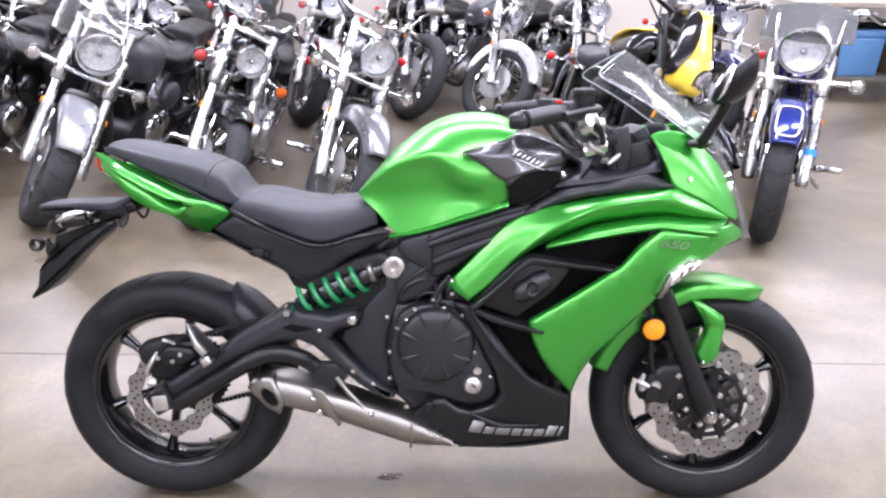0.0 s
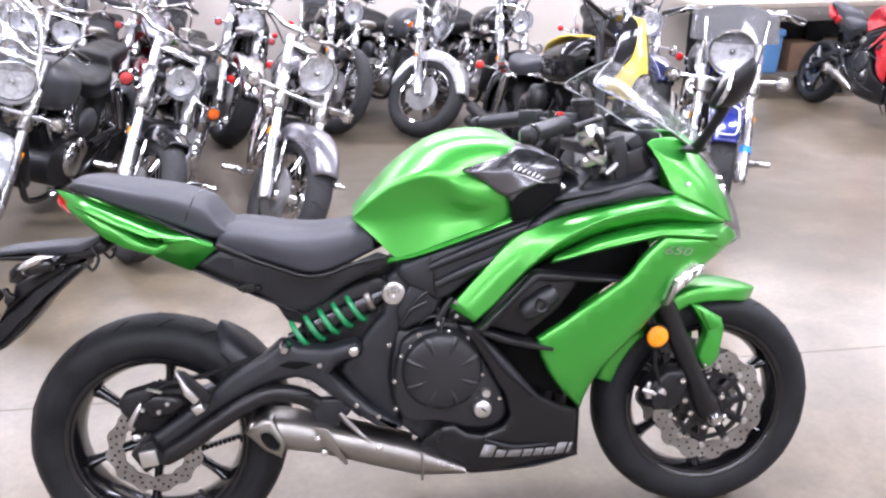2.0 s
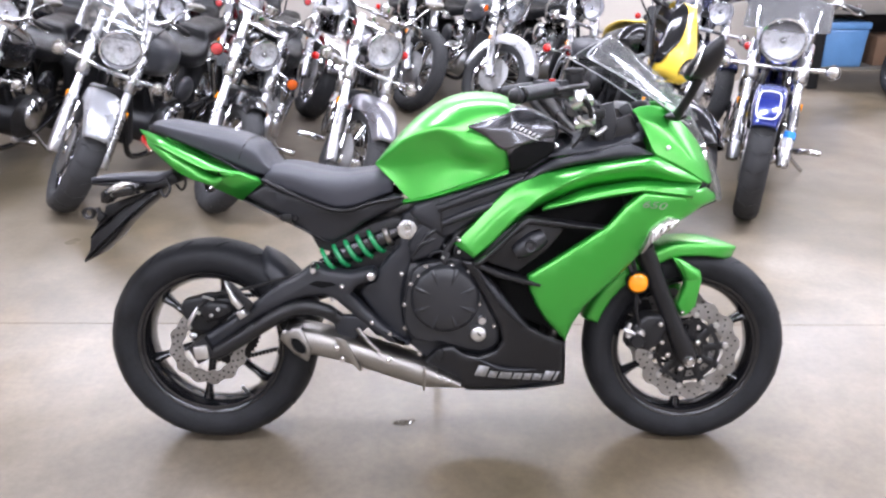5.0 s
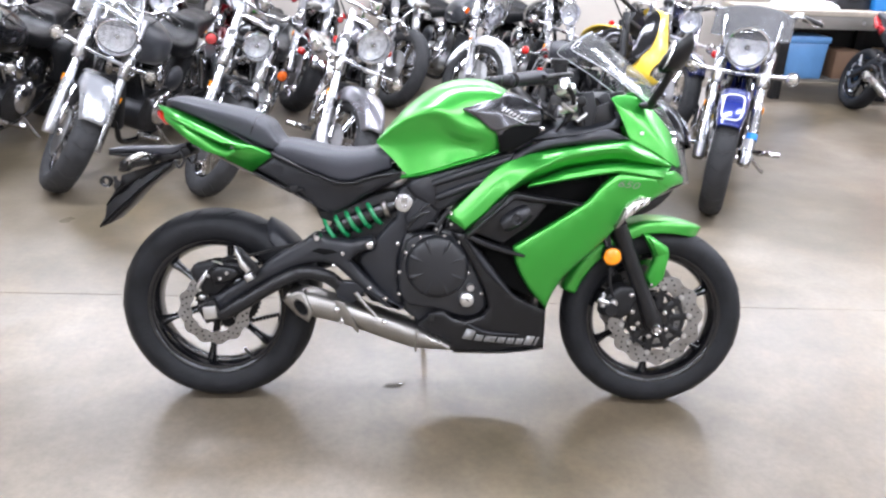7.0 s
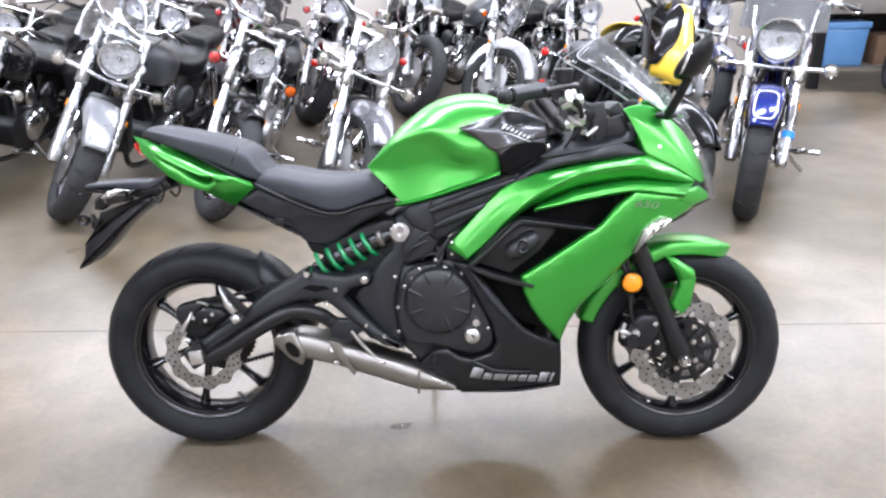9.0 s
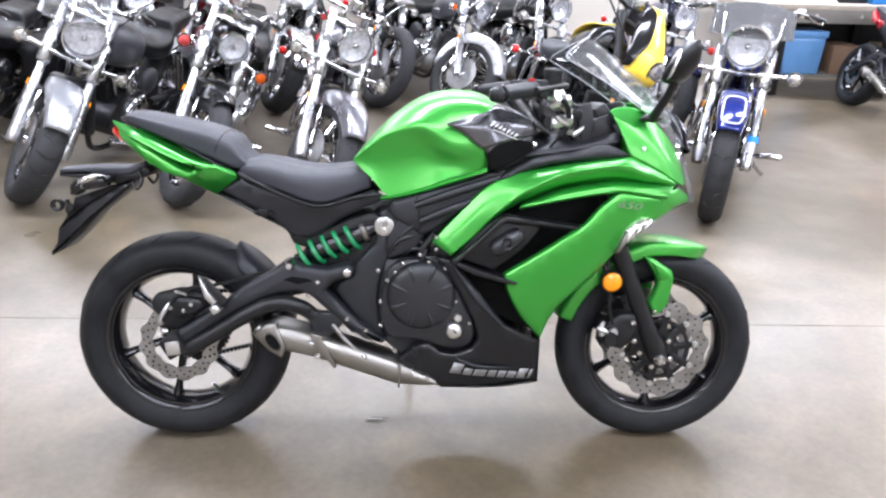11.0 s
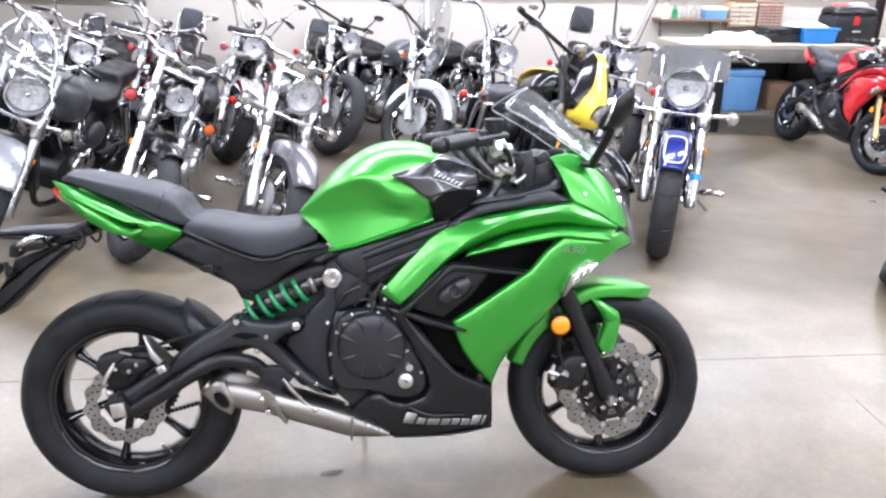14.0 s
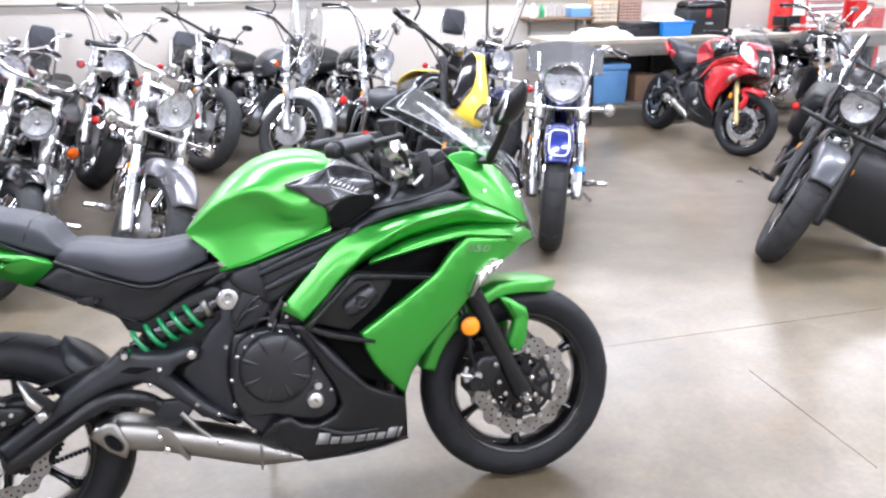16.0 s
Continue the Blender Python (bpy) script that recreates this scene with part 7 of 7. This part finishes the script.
bx = thing("carton", pose(4.30, 6.12, 1.0125), "pale blue and white carton on the wall shelf", "box")
part("body", box(B(), (.22, .16, .09), (0, 0, .045), edge=.004), COOLER, bx)
part("lid", box(B(), (.225, .165, .03), (0, 0, .105), edge=.004), WHITE, bx)
hm = thing("top_case", pose(5.42, 5.52, BZ) @ Matrix.Scale(.86, 4), "black motorcycle top case with red and white lid on the bench", "case")
part("body", slab(B(), [(-.22, .0), (-.25, .08), (-.26, .26), (-.24, .30), (.24, .30), (.26, .26), (.25, .08), (.22, .0)], -.17, .17, .025), MATTE, hm)
part("lid", surf(B(), [[(x, -w, .30), (x, -w * 1.03, .34), (x, -w * .8, h), (x, 0, h + .015), (x, w * .8, h), (x, w * 1.03, .34), (x, w, .30)] for x, w, h in ((-.255, .08, .32), (-.24, .15, .38), (0, .17, .41), (.24, .15, .38), (.255, .08, .32))], 4, 3), GLOSS, hm, solid=.004)
part("red_panel", ball(B(), (-.09, 0, .395), .13, 18, (1.0, .8, .30)), RED, hm, "red lid panel")
part("white_panel", ball(B(), (.06, -.02, .40), .13, 18, (1.05, .8, .28)), WHITE, hm, "white lid panel")
part("latch", slab(B(), [(-.03, .20), (.03, .20), (.025, .30), (-.025, .30)], -.185, -.165, .004), REDLENS, hm)
part("badge", box(B(), (.10, .006, .02), (.02, -.173, .13), edge=.002), ALU, hm)
tc_ = thing("tool_chest", pose(6.80, 5.62, BZ), "red tool chest with pale drawer fronts on the bench", "tool chest")
part("body", box(B(), (.70, .36, .48), (0, 0, .24), edge=.012), TOOLRED, tc_)
for r in range(6):
    d = part("drawer", box(B(), (.44, .02, .052), (.08, -.185, .06 + .068 * r), edge=.005), FIXTURE, tc_)
    part("handle", rod(B(), (-.12, -.20, .075 + .068 * r), (.28, -.20, .075 + .068 * r), .006, 8), SATIN, d)
part("side_tray", box(B(), (.14, .03, .20), (-.25, -.19, .26), edge=.006), PAPER, tc_)
for i, x in enumerate((7.36, 7.62)):
    t2 = thing("tool_box", pose(x, 5.62, BZ if x < 7.5 else 0.0), "narrow red enamel tool box", "tool box")
    part("body", box(B(), (.16, .32, .30 if x < 7.5 else 1.05), (0, 0, .15 if x < 7.5 else .525), edge=.012), TOOLRED, t2)
    part("handle", tube(B(), [(-.05, 0, .30 if x < 7.5 else 1.05), (-.04, 0, .34 if x < 7.5 else 1.09), (.04, 0, .34 if x < 7.5 else 1.09), (.05, 0, .30 if x < 7.5 else 1.05)], .008, 8), SATIN, t2)
vs = thing("bench_vise", pose(6.34, 5.40, BZ), "dark cast iron bench vise on the workbench", "vise")
part("base", lathe(B(), [(0, .05), (.06, .05), (.09, .02), (.10, 0)], 20, axis="z"), DARK, vs)
part("jaw", box(B(), (.12, .20, .10), (0, 0, .11), edge=.015), DARK, vs)
part("front_jaw", box(B(), (.13, .05, .11), (0, -.17, .12), edge=.012), DARK, vs)
part("screw", rod(B(), (0, -.28, .08), (0, -.1, .08), .016, 12), ALU, vs)
part("bar", rod(B(), (-.10, -.27, .08), (.10, -.27, .08), .008, 8), ALU, vs)
for i, (x, y, z, sx, sy, sz, m_, lb) in enumerate(((5.30, 5.50, .195, .34, .30, .26, CARTON, "pinkish brown carton on the lower bench shelf"), (6.75, 5.30, .195, .36, .26, .30, CARTON, "brown carton on the lower bench shelf"), (4.74, 5.48, .195, .26, .30, .26, BROWN, "dark wooden box on the lower bench shelf"))):
    c = thing("carton_box", pose(x, y, z, 0, 0, 4 * i - 4), lb, "box")
    part("body", box(B(), (sx, sy, sz), (0, 0, sz / 2), edge=.005), m_, c)
    part("flap", box(B(), (sx * .98, sy * .49, .004), (0, -sy * .245, sz + .003), edge=.001), m_, c)
    part("flap", box(B(), (sx * .98, sy * .49, .004), (0, sy * .245, sz + .003), edge=.001), m_, c)
co = thing("cool_box", pose(4.30, 5.42, .195), "pale blue plastic cool box on the lower bench shelf", "box")
part("body", slab(B(), [(-.20, .34), (.20, .34), (.18, .0), (-.18, .0)], -.17, .17, .02), COOLER, co)
part("lid", box(B(), (.42, .36, .06), (0, 0, .37), edge=.015), COOLER, co)
for x in (-.20, .20):
    part("handle", tube(B(), [(x, -.08, .32), (x * 1.1, -.07, .25), (x * 1.1, .07, .25), (x, .08, .32)], .01, 8), WHITE, co)
cd = thing("conduit", pose(1.30, 6.27, 0), "white painted vertical pipe clipped to the wall", "pipe")
part("pipe", rod(B(), (0, 0, 0.002), (0, 0, ZC - .004), .022, 12), FIXTURE, cd)
for z in (.6, 1.8, 3.0):
    part("clip", box(B(), (.07, .03, .03), (0, .008, z), edge=.004), ALU, cd)
wp = thing("wall_pipe", pose(0, 6.28, 1.235), "thin grey pipe running along the wall", "pipe")
part("pipe", rod(B(), (-1.45, 0, 0), (7.6, 0, -.02), .011, 10), BENCHGREY, wp)
for x in (.296, 2.1, 3.9, 5.6):
    part("clip", box(B(), (.05, .03, .05), (x, .004, -.01), edge=.004), FIXTURE, wp)
part("bend", tube(B(), [(-1.45, 0, 0), (-1.50, 0, -.01), (-1.53, 0, -.05)], .016, 8), FIXTURE, wp)
wc = thing("wall_cabinet", pose(-2.55, 6.13, 1.22), "dark brown wall cabinet with a grey lower edge", "cabinet")
part("body", box(B(), (1.9, .30, .60), (0, 0, .37), edge=.006), BROWN, wc)
part("lower_edge", box(B(), (1.92, .32, .07), (0, 0, .035), edge=.008), BENCHGREY, wc)
for k in (-1, 0, 1):
    part("door", box(B(), (.61, .02, .54), (k * .63, -.16, .37), edge=.004), BROWN, wc)
ps = thing("steel_post", pose(6.10, 6.08, 0), "black steel post behind the workbench", "post")
part("shaft", box(B(), (.07, .07, 2.6), (0, 0, 1.3), edge=.006), SATIN, ps)
part("foot_plate", box(B(), (.18, .18, .012), (0, 0, .006), edge=.002), SATIN, ps)
dr = thing("puddle", pose(.56, .045, 0), "small spill of clear liquid on the concrete", "spill")
WATER = clear("spilt_liquid", (0.72, 0.70, 0.66), 0.02, 0.05, 1.33)
for x, y, sx, sy in ((0, 0, .030, .016), (.028, .012, .012, .007), (-.026, -.006, .010, .006)):
    part("drop", ball(B(), (x, y, .0006), 1, 20, (sx, sy, .0022)), WATER, dr)
